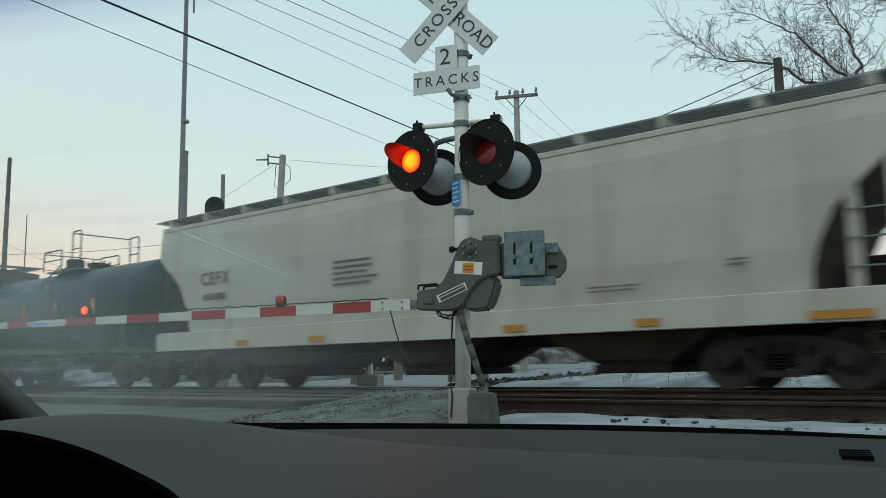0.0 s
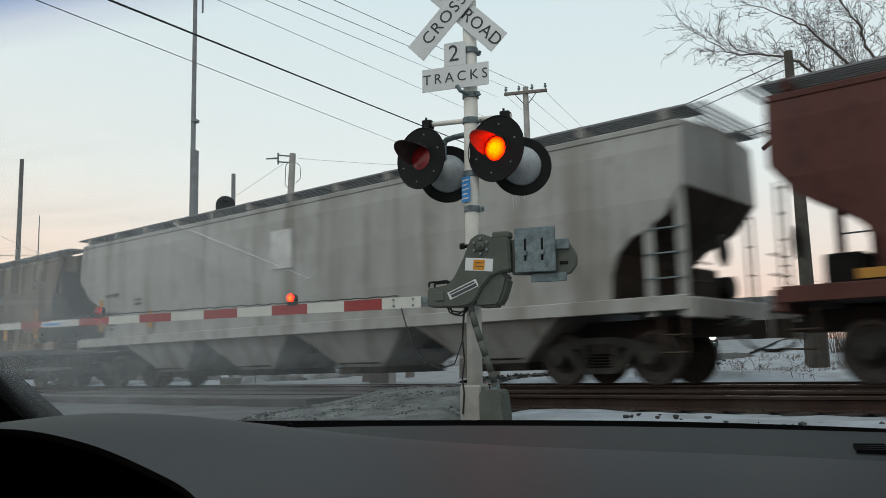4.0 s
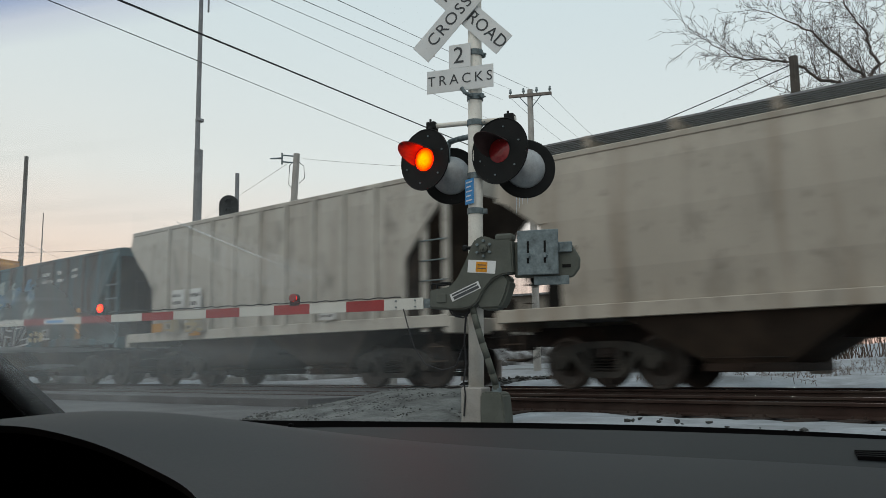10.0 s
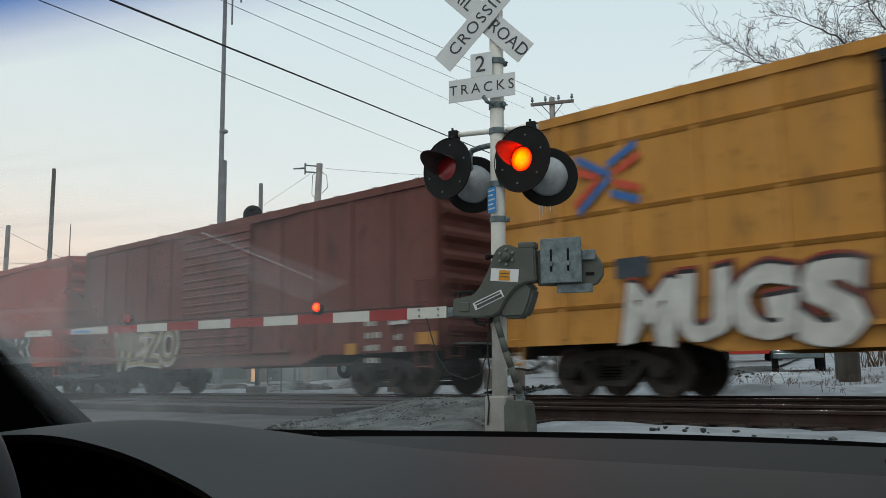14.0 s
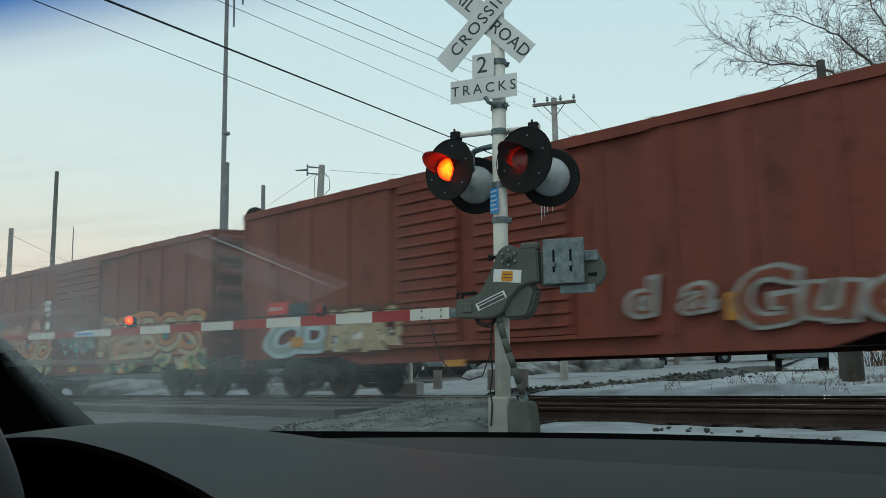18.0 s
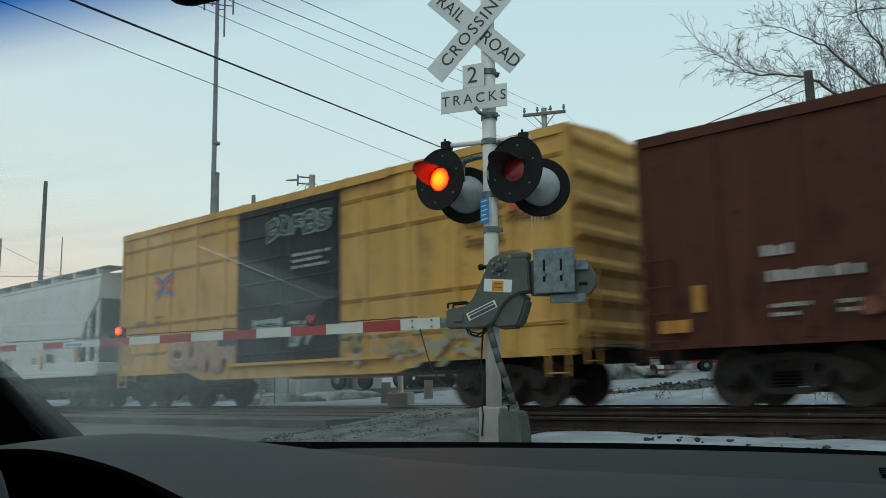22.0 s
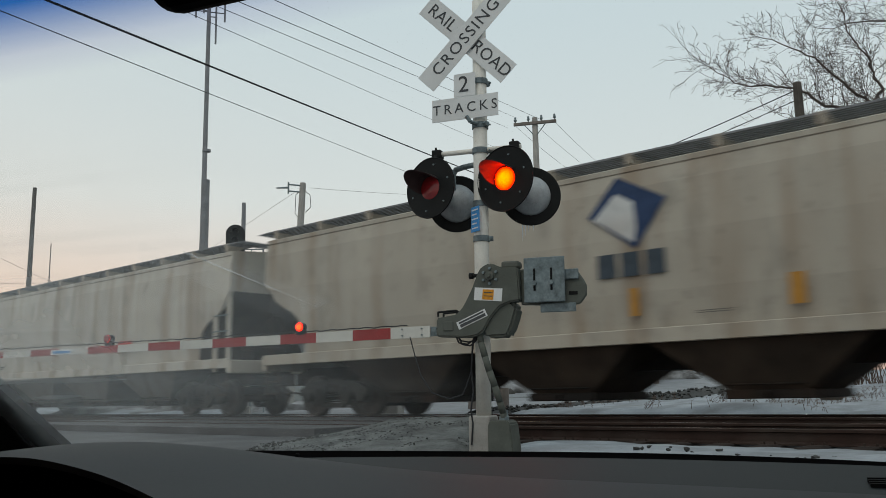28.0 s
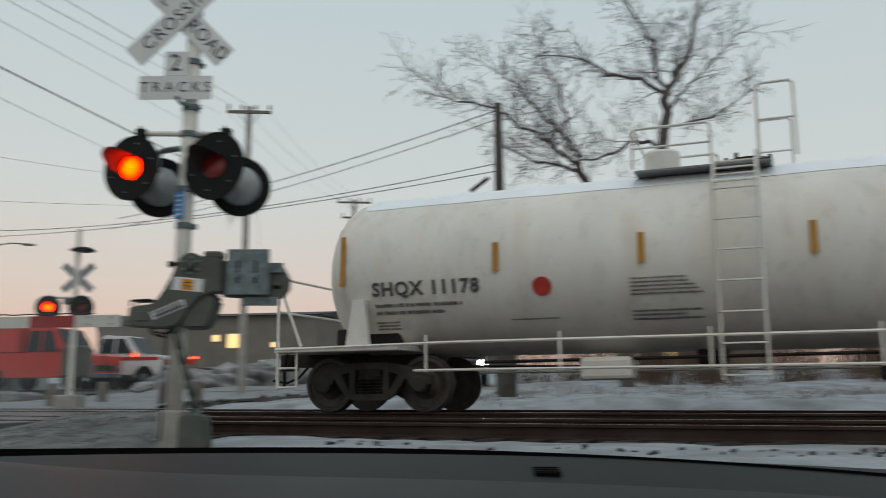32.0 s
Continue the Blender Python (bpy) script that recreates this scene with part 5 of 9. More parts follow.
decal("C", "bars2w", 2.83, 1.89, 0.75, 0.18, 183)
decal("C", "bars3w", 4.01, 1.99, 0.60, 0.30, 184)
decal("C", "yel", 3.18, 1.51, 0.50, 0.13, 185)
decal("D", "bars1k", -7.72, 2.62, 0.88, 0.19, 37)
decal("D", "bars1k", -7.70, 2.10, 0.83, 0.23, 38)
decal("D", "bars2k", -7.69, 1.71, 0.76, 0.22, 39)
decal("D", "yel", -8.35, 2.06, 0.20, 0.92, 40)
decal("D", "yel", -5.72, 1.85, 0.18, 0.48, 41)
decal("D", "bars2k", -6.34, 2.36, 0.35, 0.25, 42)
decal("D", "white", -0.20, 3.16, 0.75, 0.90, 43)
decal("E", "yel", 6.31, 2.04, 0.24, 0.89, 44)
decal("E", "yel", 4.08, 1.82, 0.23, 0.48, 45)
for ex, ez, ew, eh in ((-6.15, 2.20, 0.54, 0.36), (-5.42, 2.18, 0.56, 0.36), (-6.15, 1.80, 0.54, 0.30), (-5.5, 1.82, 0.62, 0.30)):
    plate(CARS["E"][0], cream_patch, ex, ez, ew, eh, -1.62, "painted_panel")
decal("E", "vert4", 1.88, 2.95, 0.51, 1.80, 46)
decal("E", "bars3w", 2.00, 3.12, 0.41, 0.42, 47)
decal("F", "barsbox", -6.46, 2.30, 1.61, 0.75, 48)
for k in range(14):
    # rust eaten up from the sill between the ribs
    spray_cloud(CARS["F"][0], -7.0 + 1.0 * k, 2.62, 0.85, 1.1, -1.588, ("rust",), 300 + k, 7, 0.26)
decal("F", "cloudF", -0.55, 1.95, 6.15, 1.50, 49)
decal("G", "barsbox", 5.74, 1.84, 0.46, 0.31, 50)
decal("G", "bars2k", 6.74, 1.92, 0.53, 0.15, 51)
decal("G", "yel", 7.57, 1.40, 1.14, 0.15, 52)
decal("G", "yel", 4.19, 1.42, 0.50, 0.15, 53)
decal("G", "bars2k", -6.96, 2.37, 0.41, 0.22, 54)
decal("H", "barsbox", -3.28, 2.26, 0.56, 0.47, 55)
decal("H", "barsbox", -2.50, 2.22, 0.49, 0.53, 56)
decal("H", "grafW", -3.42, 1.65, 0.61, 0.60, 57)
decal("H", "grafW", -2.44, 1.57, 0.75, 0.40, 58)
decal("H", "yel", -4.24, 1.54, 0.49, 0.23, 59)
decal("H", "yel", -2.44, 1.34, 0.46, 0.12, 60)
decal("H", "barsbox", 2.51, 1.60, 0.51, 0.29, 61)
decal("H", "bars2k", 3.34, 1.64, 0.61, 0.16, 62)
decal("I", "bars2w", -4.86, 3.43, 0.41, 0.54, 63)
decal("I", "bars2w", -3.72, 3.36, 0.43, 0.47, 64)
decal("I", "bars2w", -2.90, 3.35, 0.52, 0.42, 65)
decal("I", "bars2w", 1.80, 3.37, 0.76, 0.46, 66)
decal("I", "bars2w", 2.66, 3.36, 0.44, 0.48, 67)
decal("I", "bars2w", 3.58, 3.40, 0.37, 0.39, 68)
decal("I", "bars2w", -4.76, 2.21, 0.83, 0.70, 69)
decal("I", "bars2w", -3.84, 2.21, 0.75, 0.72, 70)
for k, (bx, bz, tone) in enumerate(((-2.9, 3.0, "sky"), (-1.9, 2.75, "sky"), (-1.75, 3.35, "faded"), (-0.75, 2.9, "sky"), (-0.7, 3.2, "faded"), (0.35, 2.8, "faded"), (0.4, 3.1, "sky"), (-1.8, 2.4, "faded"), (0.4, 2.4, "faded"))):
    # sun-bleached and repainted patches between the posts
    spray_cloud(CARS["I"][0], bx, bz, 0.62, 0.7, -1.556 - 0.002 * k, (tone,), 400 + k, 7, 0.20)
sprayed(CARS["I"][0], "AHZ", -0.85, 1.74, 2.9, 0.95, -1.62, (("silver", 0.085, 0.0), ("black", 0.035, 0.0)), 71, 6)
sprayed(CARS["I"][0], "::a", 1.15, 1.60, 1.1, 0.50, -1.62, (("sand", 0.08, 0.0),), 70, 5, 0.0, 0.9)
decal("I", "bars3w", 1.86, 1.58, 0.62, 0.42, 68)
decal("I", "yel", 3.90, 1.85, 0.22, 0.92, 72)
decal("J", "ttx", 5.66, 3.90, 1.72, 0.72, 73)
decal("J", "slogan", 5.78, 3.27, 4.60, 0.22, 74)
decal("J", "bars2k", 6.68, 2.24, 1.49, 0.35, 75)
sprayed(CARS["J"][0], "REMAK", 4.88, 1.36, 4.2, 1.22, -1.61, (("black", 0.13, -0.03), ("white", 0.115, 0.0), ("green", 0.03, 0.0)), 76, 4, 0.05, 1.16)
sprayed(CARS["J"][0], "MUGS", -4.78, 1.42, 3.75, 1.22, -1.61, (("red", 0.115, 0.04), ("black", 0.095, 0.02), ("white", 0.065, 0.0)), 77, 4, 0.02, 0.98)
plate(CARS["J"][0], slate_mark, -6.48, 2.14, 0.62, 0.34, -1.606, "painted_panel")
decal("J", "xlogo", -6.90, 3.70, 1.32, 1.11, 78)
decal("J", "bars1k", 5.28, 4.49, 0.77, 0.28, 79)
decal("J", "yel", 8.00, 0.99, 0.53, 0.18, 80)
decal("J", "bars4w", -1.34, 4.28, 1.12, 0.87, 81)
decal("J", "bars4w", 0.24, 3.15, 0.51, 0.30, 82)
decal("J", "bars4w", 1.62, 2.78, 0.70, 0.27, 83)
decal("J", "bars4w", 0.92, 2.24, 0.81, 0.27, 84)
sprayed(CARS["K"][0], "WEZO", -3.58, 1.38, 3.3, 1.15, -1.61, (("silver", 0.12, 0.0), ("sand", 0.08, 0.0), ("ash", 0.0, 0.0)), 85)
decal("K", "yel", 7.32, 1.16, 0.55, 0.27, 86)
decal("K", "yel", 5.08, 1.02, 0.35, 0.24, 87)
decal("K", "barsbox", 6.52, 1.64, 0.53, 0.31, 88)
decal("K", "bars4w", 5.78, 1.16, 0.53, 1.04, 89)
decal("K", "bars2w", 6.60, 1.10, 0.40, 0.50, 90)
sprayed(CARS["M"][0], "JUnK", -3.2, 1.50, 4.9, 1.02, -1.61, (("silver", 0.105, 0.0), ("black", 0.05, 0.0)), 91, 8, 0.04, 1.12)
sprayed(CARS["M"][0], "BEAR", 3.08, 1.70, 4.2, 1.0, -1.61, (("silver", 0.105, 0.0), ("black", 0.05, 0.0)), 92, 6, 0.03, 1.12)
for zz, ww in ((3.30, 0.50), (3.08, 0.62), (2.84, 0.62), (2.62, 0.66), (2.30, 0.34)):
    plate(CARS["M"][0], white_patch, -1.95, zz, ww, 0.14, -1.582, "painted_panel")
decal("M", "yel", 1.27, 0.83, 0.47, 0.16, 93)
decal("M", "bars2w", 2.29, 0.82, 1.02, 0.18, 94)
decal("M", "bars1w", -2.04, 3.06, 0.49, 0.42, 95)
sprayed(CARS["N"][0], "da", 2.55, 1.66, 1.9, 0.68, -1.61, (("chalk", 0.085, 0.0), ("brown", -0.01, 0.0)), 96, 5, 0.0, 0.72)
sprayed(CARS["N"][0], "Gue", 5.0, 1.52, 2.7, 0.95, -1.61, (("chalk", 0.08, 0.0), ("brown", 0.012, 0.0)), 97, 6)
decal("N", "yel", 3.58, 1.40, 0.22, 0.42, 175)
decal("N", "grafV", 7.56, 1.39, 1.34, 0.68, 97)
decal("N", "yel", 8.23, 1.12, 0.52, 0.27, 98)
decal("N", "redw", -7.70, 2.11, 0.76, 0.30, 99)
decal("N", "redw", -7.68, 1.74, 0.71, 0.31, 100)
decal("N", "slate", -6.91, 1.87, 0.71, 0.64, 101)
sprayed(CARS["N"][0], "CD", -6.9, 1.42, 2.3, 0.85, -1.572, (("black", 0.15, 0.0), ("pale_blue", 0.13, 0.0), ("faded", 0.02, 0.02)), 102, 10, 0.0, 1.1)
decal("N", "yel", -6.92, 1.28, 0.46, 0.23, 103)
decal("N", "cloudN", -4.64, 1.40, 2.1, 0.8, 104)
sprayed(CARS["N"][0], "HERO", -4.64, 1.48, 2.3, 0.95, -1.62, (("dust", 0.13, 0.0), ("sand", 0.05, 0.0)), 104)
decal("N", "bars2w", -2.46, 2.30, 1.03, 0.25, 105)
decal("N", "yel", -2.05, 0.68, 0.52, 0.13, 106)
decal("P", "grafT", -7.18, 1.58, 1.02, 1.39, 107)
decal("P", "panelw", -6.32, 2.20, 0.96, 1.05, 108)
decal("P", "yel", -6.52, 0.91, 0.54, 0.22, 112)
decal("P", "yel", 6.66, 0.89, 0.54, 0.22, 113)
decal("P", "yel", 3.08, 0.78, 0.37, 0.16, 114)
decal("P", "yel", -0.12, 0.88, 0.53, 0.16, 115)
PC = CARS["P"][0]
for gx, gw, word, gs in ((-4.55, 5.7, "SGKO8", 116), (4.6, 5.7, "REBOS", 216)):
    spray_cloud(PC, gx, 1.02, gw, 0.62, -1.60, ("olive", "sand", "olive", "green"), gs + 1, 60, 0.22)
    spray_cloud(PC, gx, 1.65, gw, 1.0, -1.603, ("brown", "orange", "brown", "teal", "sand"), gs + 2, 70, 0.22)
    sprayed(PC, word, gx, 1.74, gw, 1.35, -1.625, (("dust", 0.11, 0.0), ("orange", 0.075, 0.0), ("sand", 0.012, -0.05), ("brown", -0.035, 0.0)), gs, 14, 0.05, 1.2)
for rx, rz, rr in ((-2.85, 2.20, 0.42), (-4.25, 2.15, 0.36)):
    bm = bmesh.new()
    lathe(bm, [(rr * 0.52, -0.001), (rr, -0.001), (rr, 0.001), (rr * 0.52, 0.001)], 26, Matrix.Rotation(radians(90), 4, "X"))
    part("graffiti", bm, SPRAY["pink"], PC, "sprayed pink ring").matrix_basis = pose(rx, -1.69, rz)
for px_, pz_, pw, ph in ((-1.95, 3.12, 0.44, 0.14), (-1.95, 2.92, 0.46, 0.14), (-1.90, 2.72, 0.26, 0.10), (-1.90, 2.36, 0.36, 0.26)):
    plate(PC, white_patch, px_, pz_, pw, ph, -1.70, "painted_panel")
spray_cloud(PC, 0.05, 1.62, 2.9, 1.25, -1.70, ("dust", "faded", "dust", "teal", "brown"), 316, 110, 0.15)
spray_cloud(CARS["Q"][0], -2.94, 1.42, 2.6, 0.9, -1.60, ("rust", "dust", "brown", "rust"), 117, 46, 0.24)
spray_cloud(CARS["Q"][0], -2.6, 1.25, 1.8, 0.6, -1.62, ("brown", "red"), 118, 14, 0.16)
decal("Q", "bars3d", -2.04, 2.62, 0.59, 1.17, 118)
decal("Q", "bars1w", -0.20, 2.47, 1.15, 0.06, 119)
decal("Q", "bars1w", -2.04, 1.22, 0.31, 0.27, 120)
# faded, half-cleaned spray and dust along the lower side
for sx, sz, sw, sh, tone, sn in ((4.2, 2.0, 1.7, 0.8, "dust", 13), (6.5, 1.42, 1.4, 0.65, "dust", 26), (2.2, 1.3, 0.9, 0.5, "dust", 8), (5.4, 1.25, 1.0, 0.4, "dust", 10)):
    spray_cloud(CARS["Q"][0], sx, sz, sw, sh, -1.582, (tone,), int(sx * 40), sn, 0.15)
decal("Q", "yel", 6.85, 2.10, 0.22, 0.46, 170)
decal("Q", "yel", 4.20, 1.42, 0.18, 0.46, 171)
decal("Q", "yel", 1.95, 1.45, 0.15, 0.42, 172)
decal("Q", "bars3d", 5.65, 1.66, 0.85, 0.30, 173)
decal("Q", "bars2d", 4.85, 1.46, 0.55, 0.34, 174)
decal("Q", "yel", 7.28, 1.28, 0.50, 0.22, 121)
decal("Q", "bars1w", 3.81, 2.27, 1.0, 0.10, 122)
decal("Q", "bars1w", -5.25, 2.30, 0.62, 0.34, 176)
decal("Q", "bars1w", -4.86, 1.92, 1.30, 0.34, 177)
decal("Q", "bars2w", -5.22, 1.42, 0.55, 0.26, 178)
decal("Q", "bars2w", -4.36, 1.42, 0.36, 0.24, 179)
decal("Q", "yel", -7.03, 1.27, 0.50, 0.20, 180)
decal("Q", "yel", -6.62, 1.68, 0.16, 0.42, 181)
sprayed(CARS["R"][0], "BDFBS", 0.51, 4.24, 2.3, 0.62, -1.705, (("faded", 0.075, 0.0), ("black", 0.015, 0.0)), 123, 16)
decal("R", "bars3w", 0.99, 3.36, 1.34, 0.43, 124)
decal("R", "grafS", 0.73, 1.69, 0.90, 0.62, 125)
decal("R", "grafS", -0.56, 1.88, 1.18, 0.43, 126)
decal("R", "xlogo", -5.44, 3.34, 0.95, 0.67, 127)
sprayed(CARS["R"][0], "CUMN", -3.5, 1.40, 3.0, 0.85, -1.61, (("silver", 0.13, 0.02), ("olive", 0.115, -0.03), ("pink", 0.09, 0.0), ("sand", 0.0, 0.0)), 128)
plate(CARS["R"][0], slate_mark, -2.3, 1.72, 0.72, 0.34, -1.66, "painted_panel")
decal("R", "bars2k", -6.57, 2.20, 0.63, 0.67, 129)
decal("R", "bars2k", -5.64, 2.42, 0.49, 0.27, 130)
decal("R", "ttx", 6.65, 3.92, 1.62, 0.60, 131)
decal("R", "slogan", 6.48, 3.52, 2.05, 0.24, 132)
decal("R", "bars1k", 6.45, 2.84, 0.95, 0.18, 134)
decal("R", "cloudR", 3.9, 1.25, 3.8, 0.9, 133)
decal("S", "bars3k", -6.22, 2.30, 0.97, 0.53, 134)
decal("S", "yel", -1.27, 1.46, 0.21, 0.45, 135)
decal("S", "yel", 1.60, 1.48, 0.23, 0.45, 136)
decal("S", "bars2k", 0.12, 1.01, 1.12, 0.20, 137)
decal("S", "yel", 6.80, 1.74, 0.21, 0.95, 160)
decal("S", "yel", 4.45, 1.48, 0.18, 0.42, 161)
decal("S", "bars3k", 3.90, 1.56, 0.45, 0.22, 162)
decal("S", "slate", 4.92, 1.62, 0.40, 0.25, 163)
decal("S", "bars2k", 4.90, 1.92, 0.50, 0.18, 164)
decal("S", "bars1k", 5.60, 1.10, 0.30, 0.07, 165)
decal("S", "bars2k", 6.85, 1.02, 0.33, 0.12, 166)
decal("T", "bars1k", -7.70, 2.57, 0.64, 0.30, 138)
decal("T", "bars1k", -7.49, 2.11, 1.14, 0.28, 139)
decal("T", "bars2k", -7.44, 1.72, 1.03, 0.25, 140)
decal("T", "yel", -8.18, 2.06, 0.22, 0.92, 141)
decal("T", "bars2k", -6.68, 2.34, 0.31, 0.30, 142)
decal("U", "adm", -0.04, 3.36, 1.45, 1.25, 143)
decal("U", "blocks", -0.01, 2.49, 1.31, 0.40, 144)
decal("U", "yel", 0.02, 1.86, 0.15, 0.46, 145)
decal("U", "yel", 2.63, 1.85, 0.22, 0.46, 146)
decal("U", "bars2k", 1.43, 1.62, 0.66, 0.06, 147)
decal("V", "mark", -7.55, 2.64, 0.84, 0.36, 148)
decal("V", "bars1k", -7.40, 2.22, 1.25, 0.34, 149)
decal("V", "bars2k", -7.18, 1.78, 1.47, 0.25, 150)
decal("V", "yel", -8.14, 1.99, 0.21, 0.92, 151)
decal("V", "yel", -5.41, 1.76, 0.21, 0.45, 152)
decal("V", "bars2k", -6.18, 2.47, 0.31, 0.26, 153)
decal("V", "redl", 4.40, 1.97, 0.75, 0.28, 154)
decal("V", "bars2k", -3.78, 1.62, 0.55, 0.11, 155)
decal("B", "bars3w", -3.22, 2.52, 0.95, 0.48, 156)

# the last tank car
TW = CARS["W"][0]


def on_tank(z, rad=1.405, axis=2.33):
    """Depth and tilt of the tank's near side at the height z."""
    a = math.asin((z - axis) / rad)
    return -rad * math.cos(a), math.degrees(a)


for x, z, w, h in ((-5.86, 2.5, 0.09, 0.85), (-3.17, 2.42, 0.10, 0.46), (-0.92, 2.42, 0.10, 0.46), (1.43, 2.42, 0.10, 0.46), (3.4, 2.42, 0.10, 0.46), (5.50, 2.5, 0.12, 0.7)):
    d, tilt = on_tank(z)
    plate(TW, yellow_reflector, x, z, w, h, d - 0.02, "reflector", tilt=-tilt * 0.5)
d, tilt = on_tank(1.99)
lettering("SHQX 11178", 0.31, black_stencil, "reporting_mark", TW, pose(-4.4, d - 0.006, 1.99, 90 - tilt, 0, 0), spacing=1.12, fat=0.011, label="black stencilled reporting mark")
for x, z, w, h, n in ((-4.45, 1.68, 1.7, 0.26, 2), (-5.1, 1.42, 0.5, 0.2, 3), (-0.58, 1.86, 1.06, 0.3, 5), (-0.58, 1.45, 1.06, 0.22, 3), (-2.6, 1.45, 0.8, 0.05, 1), (3.4, 1.55, 0.6, 0.1, 2), (2.9, 2.05, 0.5, 0.06, 2)):
    d, tilt = on_tank(z)
    bars(TW, black_stencil, x, z, w, h, d - 0.012, n, tilt=-tilt, seed=int(z * 100))
d, tilt = on_tank(1.93)
bm = bmesh.new()
lathe(bm, [(0.15, -0.004), (0.15, 0.004)], 24, Matrix.Rotation(radians(90), 4, "X"))
dot = part("red_disc", bm, red_mark, TW, "round red sticker")
dot.matrix_basis = pose(-2.45, d - 0.008, 1.93, -tilt)
d, tilt = on_tank(1.5)
bm = bmesh.new()
prism(bm, [(0, -0.27), (0.27, 0), (0, 0.27), (-0.27, 0)], -0.01, 0.0)
pl = part("placard", bm, white_patch, TW, "white diamond placard")
pl.matrix_basis = pose(4.09, d - 0.01, 1.5, -tilt)
d, tilt = on_tank(2.42)
bars(TW, faint_blue, 4.84, 2.42, 1.1, 0.62, d - 0.02, 9, tilt=-tilt, seed=4)
# old snow lying along the crown of the tank
bm = bmesh.new()
rows_s = []
for i in range(61):
    x = -6.3 + 12.0 * i / 60
    wob = 0.20 + 0.05 * noise.noise(Vector((x * 0.8, 0, 3)))
    edge = min(1.0, (x + 6.5) / 0.8, (5.95 - x) / 0.8)
    ring = []
    for k in range(9):
        a = (k / 8 * 2 - 1) * (0.42 + wob) * max(0.25, edge)
        rr = 1.40 + 0.05 * (1 - abs(k / 4 - 1) ** 3) * edge + 0.004
        drop = 0.0 if edge > 0.99 else (1 - edge) * 0.25
        ring.append(bm.verts.new((x, rr * math.sin(a), 2.33 + rr * math.cos(a) - drop)))
    rows_s.append(ring)
for a, b in zip(rows_s, rows_s[1:]):
    for k in range(8):
        bm.faces.new((a[k], b[k], b[k + 1], a[k + 1]))
part("snow_cover", bm, snow_cap, TW, "thin crust of snow", smooth=True)

# ---- crossing signal with its gate ----
flashers = []


def lens_glow(name, strength, tight=9.0):
    """A lit moulded lens: orange in the middle, red at the rim, broken up by its small ribs."""
    m = bpy.data.materials.new(name)
    m.use_nodes = True
    n, l = m.node_tree.nodes, m.node_tree.links
    b = n["Principled BSDF"]
    b.inputs["Base Color"].default_value = (0.3, 0.01, 0.01, 1)
    co, ln, ramp, cell, dots, mul = (n.new("ShaderNode" + k) for k in ("TexCoord", "VectorMath", "ValToRGB", "TexVoronoi", "ValToRGB", "MixRGB"))
    ln.operation = "LENGTH"
    l.new(co.outputs["Object"], ln.inputs[0])
    sc = n.new("ShaderNodeMath")
    sc.operation = "MULTIPLY"
    sc.inputs[1].default_value = tight
    l.new(ln.outputs["Value"], sc.inputs[0])
    l.new(sc.outputs[0], ramp.inputs[0])
    e = ramp.color_ramp.elements
    e[0].position, e[0].color = 0.15, (1.0, 0.042, 0.0014, 1)
    e[1].position, e[1].color = 0.95, (0.8, 0.003, 0.0003, 1)
    e.new(0.6).color = (1.0, 0.024, 0.0008, 1)
    cell.inputs["Scale"].default_value = 95.0
    l.new(co.outputs["Object"], cell.inputs["Vector"])
    l.new(cell.outputs["Distance"], dots.inputs[0])
    dots.color_ramp.elements[0].position, dots.color_ramp.elements[0].color = 0.25, (1, 1, 1, 1)
    dots.color_ramp.elements[1].position, dots.color_ramp.elements[1].color = 0.75, (0.55, 0.2, 0.2, 1)
    mul.blend_type = "MULTIPLY"
    mul.inputs[0].default_value = 1.0
    l.new(ramp.outputs[0], mul.inputs[1])
    l.new(dots.outputs[0], mul.inputs[2])
    l.new(mul.outputs[0], b.inputs["Emission Color"])
    b.inputs["Emission Strength"].default_value = strength
    return m


lamp_red = material("unlit_red_lens", (0.20, 0.010, 0.012), 0.25, 0, 0.2, 40, spec=0.5)
lamp_lit = lens_glow("lit_lens", 26.0)
gate_red = material("reflective_red", (0.27, 0.028, 0.028), 0.45, 0, 0.12, 8, 0, (0.25, 0.04, 0.04), 0.4)
gate_white = material("reflective_white", (0.54, 0.54, 0.50), 0.5, 0, 0.1, 8, 0, (0.4, 0.39, 0.36), 0.5)
tip_glow = lens_glow("lit_arm_lens", 14.0, 26.0)
blue_sign_mat = material("faded_blue_sign", (0.05, 0.25, 0.55), 0.5, 0, 0.2, 20)

hood_paint = material("black_hood_enamel", (0.045, 0.03, 0.03), 0.45, 0, 0.3, 12)
housing_grey = material("pale_lamp_housing", (0.34, 0.36, 0.37), 0.55, 0.2, 0.25, 9, 0.1, (0.16, 0.16, 0.15), 0.6, streak=True)
slot_dark = material("dark_slot", (0.01, 0.01, 0.01), 0.8)
orange_paint = material("faded_orange_print", (0.55, 0.24, 0.03), 0.6, 0, 0.3, 30)
ice = material("ice", (0.6, 0.66, 0.7), 0.15, 0, 0.1, 30, spec=0.5)
MAST = ray(-0.85, 8.3, -0.35)
signal_pose = Matrix.Translation(MAST) @ pose(0, 0, 0, 0, 0.8, -20)


